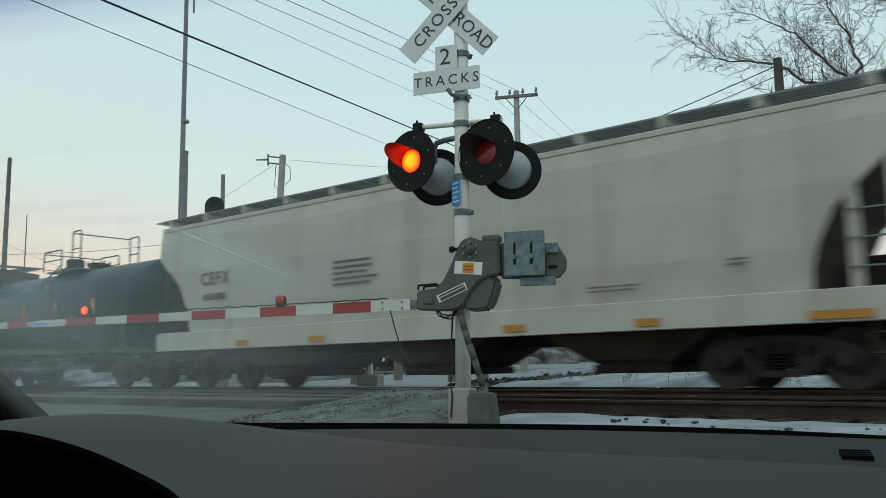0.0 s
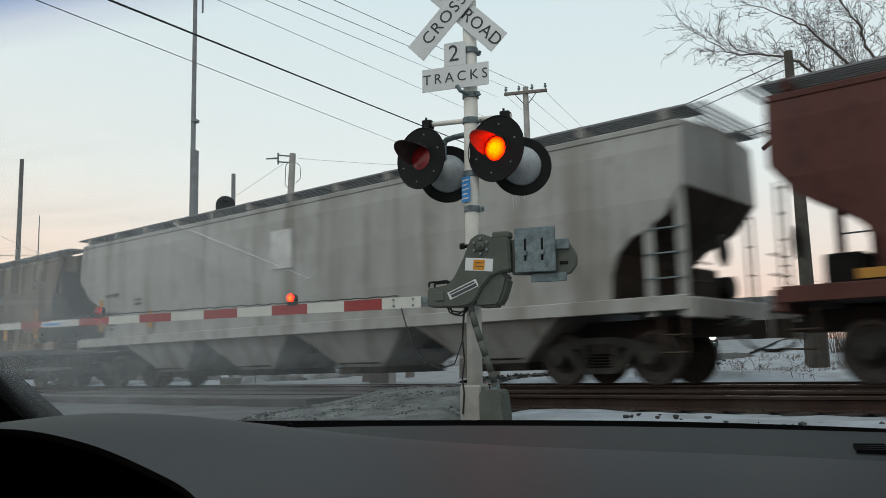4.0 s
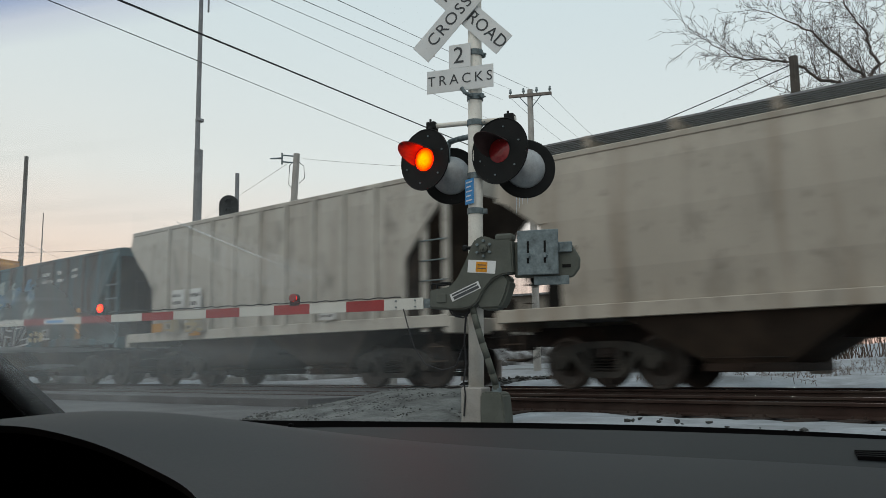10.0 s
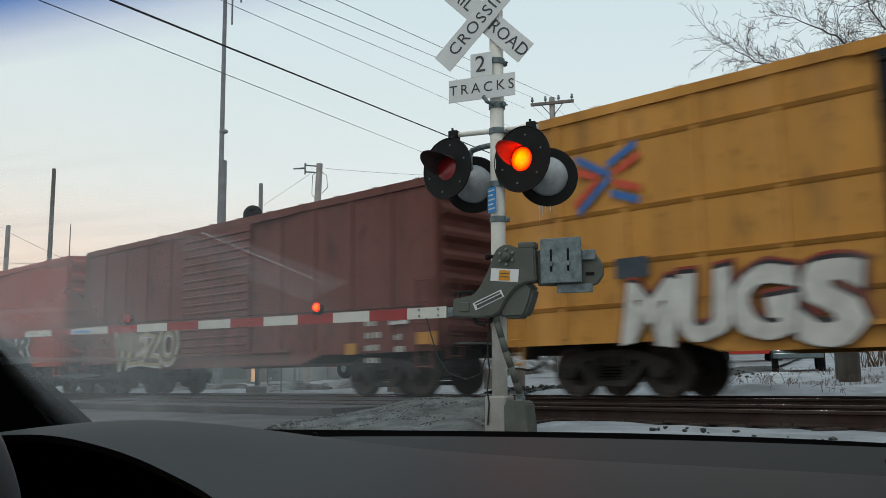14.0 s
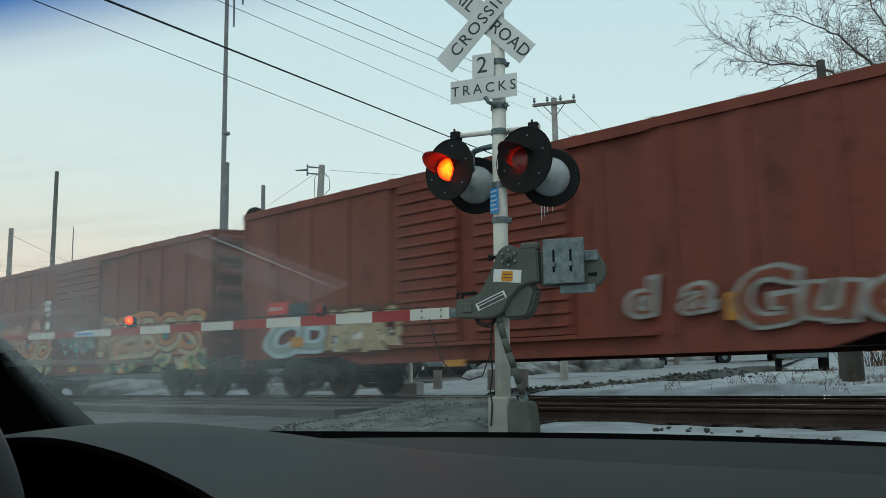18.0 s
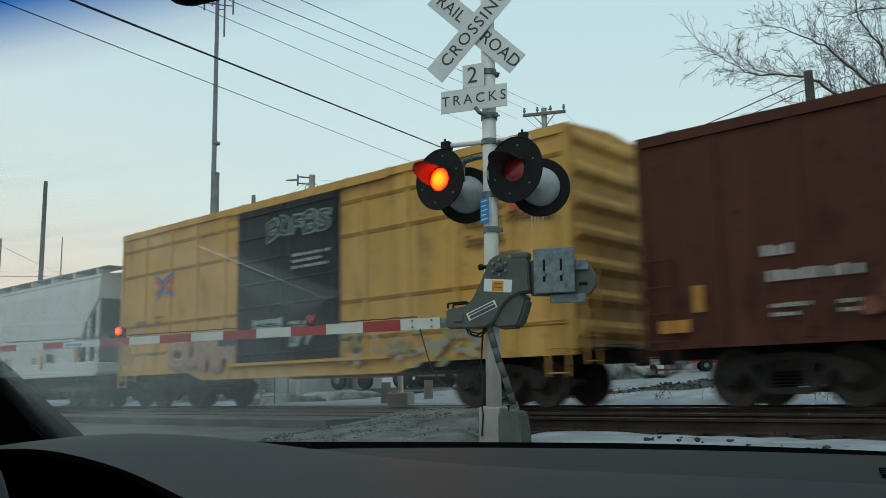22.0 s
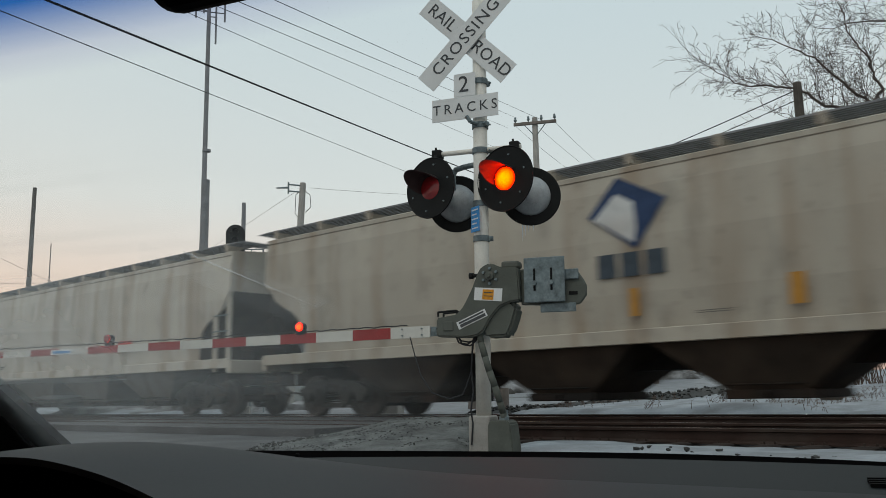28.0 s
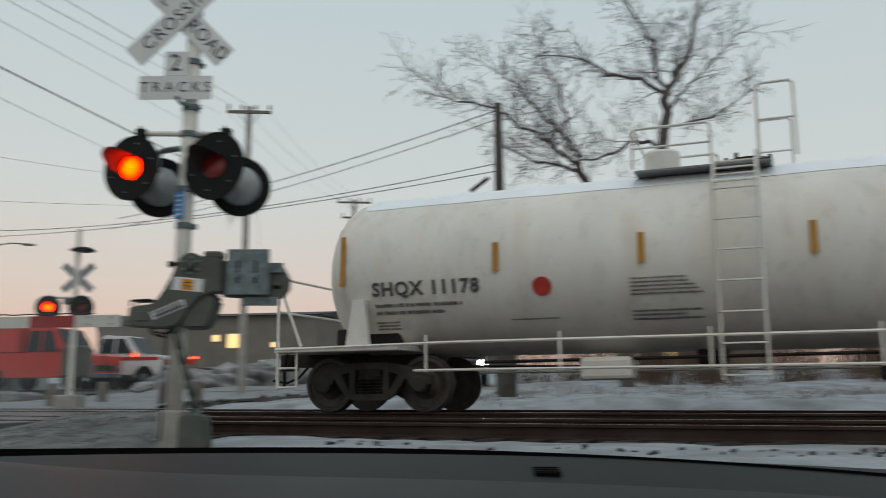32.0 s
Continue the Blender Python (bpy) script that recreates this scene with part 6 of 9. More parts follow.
def disc_lamp(parent, x, y, z, rz, lit_first, lit=True, R=0.31):
    """One flashing unit: background disc, housing, hood and a lens drum that turns its lit or its dark face forward."""
    m = pose(x, y, z, 0, 0, rz)
    face = Matrix.Rotation(radians(90), 4, "X")
    bm = bmesh.new()
    lathe(bm, [(0.121, 0.0), (R - 0.012, 0.0), (R - 0.004, 0.008), (R, 0.004), (R, -0.006), (R - 0.01, -0.012), (0.121, -0.012)], 44, face)
    lamp = part("signal_lamp", bm, black_paint, parent)
    lamp.matrix_basis = m
    bm = bmesh.new()
    if lit:
        lathe(bm, [(0.14, -0.012), (0.145, -0.16), (0.12, -0.22), (0.05, -0.24)], 24, face)
    else:
        lathe(bm, [(0.20, -0.012), (0.195, -0.05), (0.17, -0.11), (0.11, -0.16), (0.03, -0.175)], 28, face)
    part("housing", bm, black_paint if lit else housing_grey, lamp, "" if lit else "pale grey domed housing", smooth=not lit)
    bm = bmesh.new()
    n = 26
    ring = []
    for i in range(n + 1):
        a = radians(34 + 168 * i / n)
        c, s = math.cos(a), math.sin(a)
        reach = 0.03 + 0.27 * max(0.0, math.sin(math.pi * i / n)) ** 0.75
        ring.append([bm.verts.new((r * c, -q, r * s)) for r, q in ((0.130, 0.0), (0.134, reach), (0.129, reach), (0.124, 0.0))])
    for a, b in zip(ring, ring[1:]):
        for k in range(4):
            bm.faces.new((a[k], b[k], b[(k + 1) % 4], a[(k + 1) % 4]))
    bm.faces.new(ring[0])
    bm.faces.new(ring[-1][::-1])
    bmesh.ops.recalc_face_normals(bm, faces=bm.faces)
    part("hood", bm, hood_paint, lamp)
    first = None
    for k in range(6):
        a = 2 * math.pi * (k + 0.3) / 6
        q = pose(0.235 * math.cos(a), 0, 0.235 * math.sin(a))
        if first is None:
            bm = bmesh.new()
            rod(bm, (0, 0, 0), (0, -0.012, 0), 0.009, 6)
            first = part("screw", bm, galv, lamp)
            first.matrix_basis = q
        else:
            twin(first, q, lamp)
    if lit:
        bm = bmesh.new()
        lathe(bm, [(0.02, 0.022), (0.06, 0.018), (0.113, 0.004), (0.113, 0.0)], 28, face)
        for f in bm.faces:
            f.material_index = 1
        lathe(bm, [(0.117, -0.001), (0.117, -0.004), (0.06, -0.018), (0.02, -0.022)], 28, face)
        drum = part("lens", bm, [lamp_red, lamp_lit], lamp, "round ribbed lens")
        flashers.append((drum, lit_first, Matrix.Translation((0, 0.0, 0))))
    return lamp


def sign_text(text, size, parent, m, name, spacing=1.1):
    return lettering(text, size, sign_black, name, parent, m, 0.0015, spacing=spacing)


def crossing_signal():
    sig = thing("crossing_signal", "white crossing mast with crossbuck, paired flashing lamps and gate mechanism", "crossing signal", signal_pose)
    bm = bmesh.new()
    lathe(bm, [(0.074, 0.55), (0.072, 2.2), (0.068, 4.75), (0.05, 4.78)], 24)
    part("mast", bm, mast_white, sig, smooth=True)
    bm = bmesh.new()
    bbox(bm, -0.11, 0.10, -0.13, 0.14, -0.3, 0.57, 0.015)
    part("foundation", bm, concrete, sig, "chipped concrete footing")
    bm = bmesh.new()
    prism(bm, [(0.095, -0.2), (0.345, -0.2), (0.335, 0.28), (0.31, 0.50), (0.28, 0.53), (0.13, 0.53), (0.095, 0.50)], -0.17, 0.10)
    bmesh.ops.bevel(bm, geom=bm.edges[:], offset=0.012, segments=2, affect="EDGES")
    part("junction_box", bm, gate_green, sig, "grey-green junction box")
    bm = bmesh.new()
    bent(bm, [(0.03, -0.19, 1.34), (0.05, -0.20, 1.25), (0.09, -0.20, 1.11), (0.13, -0.20, 0.98), (0.175, -0.18, 0.84), (0.21, -0.15, 0.70), (0.225, -0.10, 0.60), (0.225, -0.07, 0.50)], 0.032, 12)
    conduit = part("conduit", bm, gate_green, sig, smooth=True)
    bm = bmesh.new()
    lathe(bm, [(0.048, 0.50), (0.048, 0.56), (0.036, 0.58), (0.036, 0.62)], 12, Matrix.Translation((0.225, -0.07, 0)))
    part("conduit_nut", bm, galv, conduit)
    bm = bmesh.new()
    bent(bm, [(-0.06, -0.10, 1.30), (-0.085, -0.10, 1.0), (-0.07, -0.09, 0.8), (-0.085, -0.12, 0.62), (-0.06, -0.14, 0.5), (-0.075, -0.14, 0.3)], 0.008, 6)
    part("ground_wire", bm, wire_black, sig)
    # crossbuck
    for ang, back in ((45, 0), (-45, 1)):
        bm = bmesh.new()
        bbox(bm, -0.625, 0.625, -0.003, 0.003, -0.12, 0.12, 0.002)
        blade = part("crossbuck_blade", bm, sign_white, sig, "white reflective sign blade")
        blade.matrix_basis = pose(-0.107, -0.10 + 0.02 * back, 4.34) @ pose(0, 0, 0, 0, -ang, 0)
        up = pose(0, -0.0045, 0, 90, 0, 0)
        if ang == 45:
            sign_text("CROSSING", 0.18, blade, up, "word", 1.15)
        else:
            sign_text("RAIL", 0.18, blade, pose(-0.37, -0.0045, 0, 90, 0, 0), "word", 1.05)
            sign_text("ROAD", 0.18, blade, pose(0.37, -0.0045, 0, 90, 0, 0), "word", 1.05)
    # tracks plate
    bm = bmesh.new()
    bbox(bm, -0.352, 0.352, -0.003, 0.003, -0.118, 0.118, 0.002)
    plate_ob = part("track_count_sign", bm, sign_white, sig, "white sign plate reading two tracks")
    plate_ob.matrix_basis = pose(-0.122, -0.11, 3.595)
    bm = bmesh.new()
    bbox(bm, -0.115, 0.115, -0.003, 0.003, 0.119, 0.362, 0.002)
    part("numeral_plate", bm, sign_white, plate_ob)
    sign_text("TRACKS", 0.145, plate_ob, pose(0, -0.0045, -0.0, 90, 0, 0), "word", 1.42)
    sign_text("2", 0.24, plate_ob, pose(-0.01, -0.0045, 0.24, 90, 0, 0), "numeral")
    bm = bmesh.new()
    bent(bm, [(0.0, -0.09, 3.42), (-0.06, -0.12, 3.44), (-0.10, -0.125, 3.50)], 0.02, 8)
    part("sign_bracket", bm, galv, sig)
    first = None
    for z in (3.42, 3.88, 4.25, 2.27, 2.62, 3.16):
        if first is None:
            bm = bmesh.new()
            lathe(bm, [(0.075, -0.03), (0.083, -0.028), (0.083, 0.028), (0.075, 0.03)], 18)
            box(bm, 0.078, 0.115, -0.022, 0.022, -0.022, 0.022)
            rod(bm, (0.10, -0.05, 0), (0.10, 0.05, 0), 0.008, 6)
            first = part("clamp_band", bm, galv, sig)
            first.matrix_basis = pose(0, 0, z, 0, 0, -30)
        else:
            twin(first, pose(0, 0, z, 0, 0, -30 + 40 * (int(z * 10) % 3)), sig)
    # lamp arm
    bm = bmesh.new()
    rod(bm, (-0.50, 0, 3.175), (0.42, 0, 3.165), 0.026, 12)
    arm = part("cross_arm", bm, mast_white, sig)
    for x in (-0.46, 0.36):
        bm = bmesh.new()
        bbox(bm, x - 0.05, x + 0.05, -0.055, 0.055, 3.13, 3.215, 0.014, 2)
        rod(bm, (x - 0.02, 0, 3.21), (x - 0.02, 0, 3.25), 0.012, 6)
        bent(bm, [(x, -0.04, 3.15), (x, -0.07, 3.05), (x + 0.01, -0.06, 2.90)], 0.03, 8)
        part("lamp_clamp", bm, black_paint, arm)
    for x, x1 in ((-0.07, -0.35), (0.07, 0.44)):
        bm = bmesh.new()
        bent(bm, [(x, 0.04, 3.04), ((x + x1) / 2, 0.10, 3.045), (x1 * 0.92, 0.13, 3.03), (x1, 0.15, 2.98), (x1, 0.15, 2.82)], 0.028, 10)
        part("lamp_bracket", bm, galv, sig, smooth=True)
    disc_lamp(sig, -0.477, -0.16, 2.795, -18, True)
    disc_lamp(sig, 0.30, -0.16, 2.815, -17, False, R=0.325)
    disc_lamp(sig, -0.366, 0.30, 2.715, 196, True, lit=False, R=0.30)
    back = disc_lamp(sig, 0.425, 0.30, 2.725, 196, True, lit=False, R=0.30)
    for k, (x, ln) in enumerate(((0.06, 0.10), (0.09, 0.15), (0.03, 0.06), (-0.02, 0.05))):
        bm = bmesh.new()
        rod(bm, (x, 0, -0.29), (x, 0, -0.30 - ln), 0.007, 6, 0.001)
        part("icicle", bm, ice, back)
    bm = bmesh.new()
    bbox(bm, -0.075, 0.075, -0.003, 0.003, -0.125, 0.125, 0.002)
    bl = part("notice_plate", bm, blue_sign_mat, sig, "small blue notice with white lines")
    bl.matrix_basis = pose(-0.03, -0.092, 2.455, 0, 0, -38)
    for k in range(5):
        bm = bmesh.new()
        box(bm, -0.055, 0.055 - 0.025 * (k % 2), -0.006, -0.0031, -0.095 + 0.045 * k, -0.082 + 0.045 * k)
        part("notice_line", bm, sign_white, bl)
    # gate mechanism
    bm = bmesh.new()
    prism(bm, [(-0.375, 1.31), (-0.375, 1.485), (-0.17, 1.515), (-0.10, 1.59), (-0.014, 1.75), (0.05, 1.91), (0.085, 1.955), (0.16, 1.985), (0.23, 1.965), (0.27, 1.94), (0.44, 1.935), (0.46, 1.62), (0.36, 1.61), (0.26, 1.57), (0.17, 1.47), (0.10, 1.35), (0.04, 1.31), (-0.06, 1.295)], -0.27, -0.11)
    bmesh.ops.bevel(bm, geom=bm.edges[:], offset=0.014, segments=2, affect="EDGES")
    mech = part("gate_mechanism", bm, gate_green, sig, "grey-green cast gate mechanism housing")
    # bulging gear case beneath the head
    bm = bmesh.new()
    prism(bm, [(0.08, 1.33), (0.10, 1.50), (0.20, 1.62), (0.36, 1.63), (0.42, 1.56), (0.38, 1.42), (0.34, 1.33), (0.31, 1.295), (0.12, 1.29)], -0.235, -0.02)
    bmesh.ops.bevel(bm, geom=bm.edges[:], offset=0.025, segments=2, affect="EDGES")
    part("gear_case", bm, gate_green, mech)
    bm = bmesh.new()
    bbox(bm, 0.27, 0.44, -0.24, -0.10, 1.93, 2.0, 0.02, 2)
    part("motor_cap", bm, gate_green, mech)
    bm = bmesh.new()
    bbox(bm, -0.30, -0.20, -0.285, -0.268, 1.36, 1.45, 0.008)
    part("inspection_cover", bm, gate_green, mech)
    bm = bmesh.new()
    bent(bm, [(-0.37, -0.23, 1.50), (-0.37, -0.23, 1.545), (-0.18, -0.23, 1.555), (-0.17, -0.23, 1.51)], 0.011, 6)
    bent(bm, [(-0.35, -0.14, 1.50), (-0.35, -0.14, 1.54), (-0.18, -0.14, 1.55)], 0.011, 6)
    part("latch_frame", bm, black_paint, mech)
    bm = bmesh.new()
    prism(bm, [(0.45, 1.585), (0.45, 1.92), (0.98, 1.885), (1.035, 1.80), (1.065, 1.74), (1.06, 1.65), (1.0, 1.575), (0.9, 1.56)], -0.20, -0.15)
    bmesh.ops.bevel(bm, geom=bm.edges[:], offset=0.01, segments=1, affect="EDGES")
    beam = part("counterweight_arm", bm, gate_green, mech)
    bm = bmesh.new()
    bbox(bm, 0.87, 1.00, -0.225, -0.203, 1.80, 1.895, 0.006)
    part("end_plate", bm, galv, beam)
    bm = bmesh.new()
    bbox(bm, 0.905, 0.985, -0.207, -0.2005, 1.66, 1.69, 0.002)
    part("slot", bm, slot_dark, beam)
    bm = bmesh.new()
    bbox(bm, 0.64, 0.97, -0.23, -0.205, 1.505, 1.585, 0.006)
    part("lower_plate", bm, galv, beam)
    bm = bmesh.new()
    bbox(bm, 0.505, 0.888, -0.29, -0.27, 1.594, 2.008, 0.006)
    weight = part("weight_plate", bm, galv, beam, "mottled galvanised steel plate with two slots")
    for x in (0.607, 0.766):
        bm = bmesh.new()
        bbox(bm, x - 0.010, x + 0.010, -0.294, -0.2905, 1.70, 1.905, 0.001)
        part("slot", bm, slot_dark, weight)
        bm = bmesh.new()
        rod(bm, (x, -0.29, 1.77), (x, -0.32, 1.77), 0.024, 6)
        part("bolt", bm, galv, weight)
    first = None
    for k in range(6):
        a = 2 * math.pi * (k + 0.5) / 6
        q = pose(0.172 + 0.072 * math.cos(a), -0.27, 1.862 + 0.072 * math.sin(a))
        if first is None:
            bm = bmesh.new()
            rod(bm, (0, 0, 0), (0, -0.022, 0), 0.014, 6)
            first = part("bolt", bm, galv, mech)
            first.matrix_basis = q
        else:
            twin(first, q, mech)
    bm = bmesh.new()
    lathe(bm, [(0.045, 0.0), (0.04, 0.03), (0.018, 0.035), (0.018, 0.06)], 14, Matrix.Translation((0.172, -0.27, 1.862)) @ Matrix.Rotation(radians(90), 4, "X"))
    part("pivot_boss", bm, gate_green, mech)
    bm = bmesh.new()
    rod(bm, (-0.065, -0.18, 1.885), (0.05, -0.18, 1.885), 0.018, 8)
    lathe(bm, [(0.03, -0.02), (0.03, 0.02)], 6, Matrix.Translation((-0.045, -0.18, 1.885)) @ Matrix.Rotation(radians(90), 4, "Y"))
    part("stop_bolt", bm, black_paint, mech)
    bm = bmesh.new()
    bbox(bm, -0.137, 0.137, -0.003, 0.0, -0.06, 0.06, 0.001)
    st = part("sticker", bm, sign_white, mech, "white sticker with an orange square")
    st.matrix_basis = pose(0.152, -0.2705, 1.69, 0, 5, 0)
    bm = bmesh.new()
    box(bm, -0.055, 0.055, -0.006, -0.0035, -0.05, 0.045)
    emblem = part("emblem", bm, orange_paint, st)
    for z in (-0.02, 0.012):
        bm = bmesh.new()
        box(bm, -0.04, 0.045, -0.008, -0.0065, z, z + 0.008)
        part("emblem_line", bm, sign_black, emblem)
    bm = bmesh.new()
    bbox(bm, -0.155, 0.155, -0.003, 0.0, -0.037, 0.037, 0.001)
    st = part("sticker", bm, sign_white, mech, "white notice sticker with dark lines")
    st.matrix_basis = pose(-0.012, -0.2705, 1.463, 0, -23, 0)
    for z0, z1, x0, x1 in ((0.010, 0.026, -0.135, 0.135), (-0.028, 0.0, -0.13, 0.14)):
        bm = bmesh.new()
        box(bm, x0, x1, -0.006, -0.0035, z0, z1)
        part("notice_bar", bm, sign_black, st)
    for dx, dz in ((0.0, 0.0), (0.03, -0.015), (0.015, 0.02)):
        bm = bmesh.new()
        bent(bm, [(-0.20 + dx, -0.2, 1.31), (-0.17 + dx, -0.2, 1.25 + dz), (-0.09 + dx, -0.19, 1.235 + dz), (-0.03 + dx, -0.19, 1.27), (0.0, -0.19, 1.31)], 0.008, 6)
        part("loose_cable", bm, wire_black, mech)
    return sig, mech


crossing_sig, gate_mech = crossing_signal()


def gate_arm():
    arm = thing("gate_arm", "lowered red and white striped crossing gate arm with small lamps", "gate arm", Matrix.Translation(ray(2.4, 8.22, 0)) @ pose(0, 0, 0, 0, 0, -18))
    n, w = 14, 0.4064
    for i in range(n):
        bm = bmesh.new()
        t0, t1 = 0.055 - 0.0016 * i, 0.055 - 0.0016 * (i + 1)
        x0, x1 = -0.02 - w * i, -0.02 - w * (i + 1)
        z0, z1 = 1.02 - 0.004 * i, 1.02 - 0.004 * (i + 1)
        prism(bm, [(x0, z0 - t0), (x0, z0 + t0), (x1, z1 + t1), (x1, z1 - t1)], -0.012, 0.012)
        part("stripe", bm, gate_white if i % 2 == 0 else gate_red, arm)
    bm = bmesh.new()
    bbox(bm, -0.35, 0.25, 0.013, 0.03, 0.975, 1.065, 0.004)
    for x in (-0.3, -0.1, 0.05):
        for z in (0.99, 1.05):
            rod(bm, (x, -0.03, z), (x, 0.03, z), 0.009, 6)
    part("arm_bracket", bm, galv, arm)
    bm = bmesh.new()
    bent(bm, [(-0.22, -0.02, 0.97), (-0.17, -0.03, 0.80), (-0.10, -0.05, 0.60), (0.02, -0.08, 0.44), (0.20, -0.10, 0.38), (0.34, -0.12, 0.42), (0.42, -0.12, 0.62), (0.44, -0.12, 0.90)], 0.006, 5)
    part("hanging_cable", bm, wire_black, arm)
    bm = bmesh.new()
    box(bm, -4.60, -4.29, -0.0165, -0.0125, 0.945, 1.0)
    st = part("sticker", bm, sign_white, arm, "pale sticker with a blue stripe")
    bm = bmesh.new()
    box(bm, -4.57, -4.33, -0.019, -0.017, 0.96, 0.985)
    part("sticker_stripe", bm, blue_sign_mat, st)
    rng = random.Random(5)
    bm = bmesh.new()
    pts = [(-0.25 - 5.2 * i / 90, -0.014, 1.085 - 0.052 * i / 90 + 0.004 * math.sin(i * 1.9) + rng.uniform(-0.003, 0.003)) for i in range(91)]
    bent(bm, pts, 0.006, 5)
    part("arm_cable", bm, wire_black, arm, "loosely wrapped black cable")
    for i, (x, kind) in enumerate(((-1.41, True), (-3.80, False))):
        z = 1.135 - 0.01 * (-x)
        bm = bmesh.new()
        lathe(bm, [(0.045, -0.03), (0.045, 0.03)], 14, Matrix.Translation((x, 0.0, z)) @ Matrix.Rotation(radians(90), 4, "X"))
        box(bm, x - 0.05, x + 0.05, -0.02, 0.02, z - 0.075, z - 0.03)
        lamp = part("arm_lamp", bm, black_paint, arm)
        bm = bmesh.new()
        lathe(bm, [(0.0, 0.014), (0.02, 0.013), (0.043, 0.0)], 14, Matrix.Rotation(radians(90), 4, "X"))
        for f in bm.faces:
            f.material_index = 1
        lathe(bm, [(0.043, -0.001), (0.03, -0.011)], 14, Matrix.Rotation(radians(90), 4, "X"))
        lens = part("lens", bm, [lamp_red, tip_glow], lamp)
        flashers.append((lens, not kind, Matrix.Translation((x, -0.05, z))))
    return arm


gate_arm()

# ---- poles, wires and what stands beyond the tracks ----
def far(yaw, dist, el):
    return ray(yaw, dist, height(el, dist))


def ground_at(yaw, dist):
    p = ray(yaw, dist)
    return ground_z(p.x, p.y)


def pole(name, label, yaw, dist, top_el, r0, r1, lean=0.0, mat=None):
    z0 = ground_at(yaw, dist)
    ob = thing(name, label, "pole", Matrix.Translation(ray(yaw, dist, z0)) @ pose(0, 0, 0, 0, 0, yaw))
    h = height(top_el, dist) - z0
    bm = bmesh.new()
    rod(bm, (0, 0, -0.4), (lean, 0, h), r0, 12, r1)
    part("shaft", bm, mat or wood_pole, ob)
    return ob, h


def crossarm(ob, h, z, half, turn=0.0, pins=4):
    bm = bmesh.new()
    bbox(bm, -half, half, -0.05, 0.05, -0.06, 0.06, 0.01)
    arm = part("crossarm", bm, wood_pole, ob)
    arm.matrix_basis = pose(0, -0.12, z, 0, 0, turn)
    for i in range(pins):
        x = -half * 0.92 + 2 * half * 0.92 * i / (pins - 1)
        bm = bmesh.new()
        lathe(bm, [(0.02, 0.05), (0.02, 0.12), (0.055, 0.13), (0.06, 0.18), (0.04, 0.24), (0.045, 0.28), (0.02, 0.3)], 10, Matrix.Translation((x, 0, 0)))
        part("insulator", bm, galv, arm)
    bm = bmesh.new()
    for s in (-1, 1):
        rod(bm, (s * half * 0.55, 0, 0), (0, 0.06, -0.55), 0.018, 6)
    part("brace", bm, galv, arm)


dark_pole = material("dark_treated_pole_wood", (0.075, 0.068, 0.06), 0.85, 0, 0.35, 3, 0.4, (0.03, 0.027, 0.025), 0.6, streak=True)
p, h = pole("utility_pole", "bare weathered wooden pole without wires", 27.6, 42, 12.9, 0.13, 0.085, mat=dark_pole)
pole("antenna_pole", "thin whip antenna pole", 26.5, 60, 9.6, 0.07, 0.03)
p, h = pole("utility_pole", "short wooden pole beside the snowy street", 29.95, 48, 9.3, 0.15, 0.11)
pale_pole = material("pale_grey_pole_wood", (0.34, 0.33, 0.31), 0.85, 0, 0.25, 3, 0.3, (0.2, 0.19, 0.18), 0.5, streak=True)
grey_steel = material("dull_grey_steel", (0.20, 0.21, 0.22), 0.55, 0.4, 0.2, 3, 0.05, (0.12, 0.12, 0.12), 0.4)
p, h = pole("antenna_tower", "tall slim grey antenna mast with top aerials", 17.4, 45, 14.0, 0.25, 0.21, mat=grey_steel)
bm = bmesh.new()
rod(bm, (-0.08, 0, h - 0.5), (-0.08, 0, height(25.3, 45) - ground_at(17.4, 45)), 0.13, 10, 0.10)
part("upper_mast", bm, grey_steel, p)
top_h = height(24.7, 45) - ground_at(17.4, 45)
for x, z0, z1 in ((-0.75, -0.5, 1.2), (0.75, -0.6, 1.5), (0.3, -1.9, 0.2), (-0.35, -0.2, 1.6)):
    bm = bmesh.new()
    rod(bm, (x, 0, top_h + z0), (x, 0, top_h + z1), 0.05, 8)
    rod(bm, (0, 0, top_h + z0 * 0.2), (x, 0, top_h + z0 * 0.2), 0.03, 6)
    part("aerial", bm, grey_steel, p)
for z in (height(15.95, 45) - ground_at(17.4, 45), h):
    bm = bmesh.new()
    lathe(bm, [(0.22, z - 0.06), (0.22, z + 0.06)], 12)
    part("collar", bm, grey_steel, p)
pc, h = pole("utility_pole", "wooden utility pole with short side arm", 11.78, 38, 14.1, 0.19, 0.14, lean=0.50, mat=pale_pole)
bm = bmesh.new()
for z in (0.12, 0.42):
    bent(bm, [(0, 0, h - z), (-0.62, 0, h - z + 0.04)], 0.035, 6)
rod(bm, (-0.62, 0, h - 0.5), (-0.62, 0, h + 0.02), 0.04, 6)
rod(bm, (-0.62, 0, h - 0.22), (-1.15, 0, h - 0.26), 0.05, 8, 0.03)
part("side_arm", bm, galv, pc).matrix_basis = pose(0.48, 0, 0)
for dx, dz in ((0.35, 1.1), (-0.28, 1.4)):
    bm = bmesh.new()
    bent(bm, [(0.05 if dx > 0 else -0.05, 0, h - 0.3), (dx, 0, h - 0.55), (dx * 1.1, 0, h - dz), (dx * 0.4, 0, h - dz - 0.25)], 0.014, 5)
    part("cable_loop", bm, wire_black, pc).matrix_basis = pose(0.47, 0, 0)
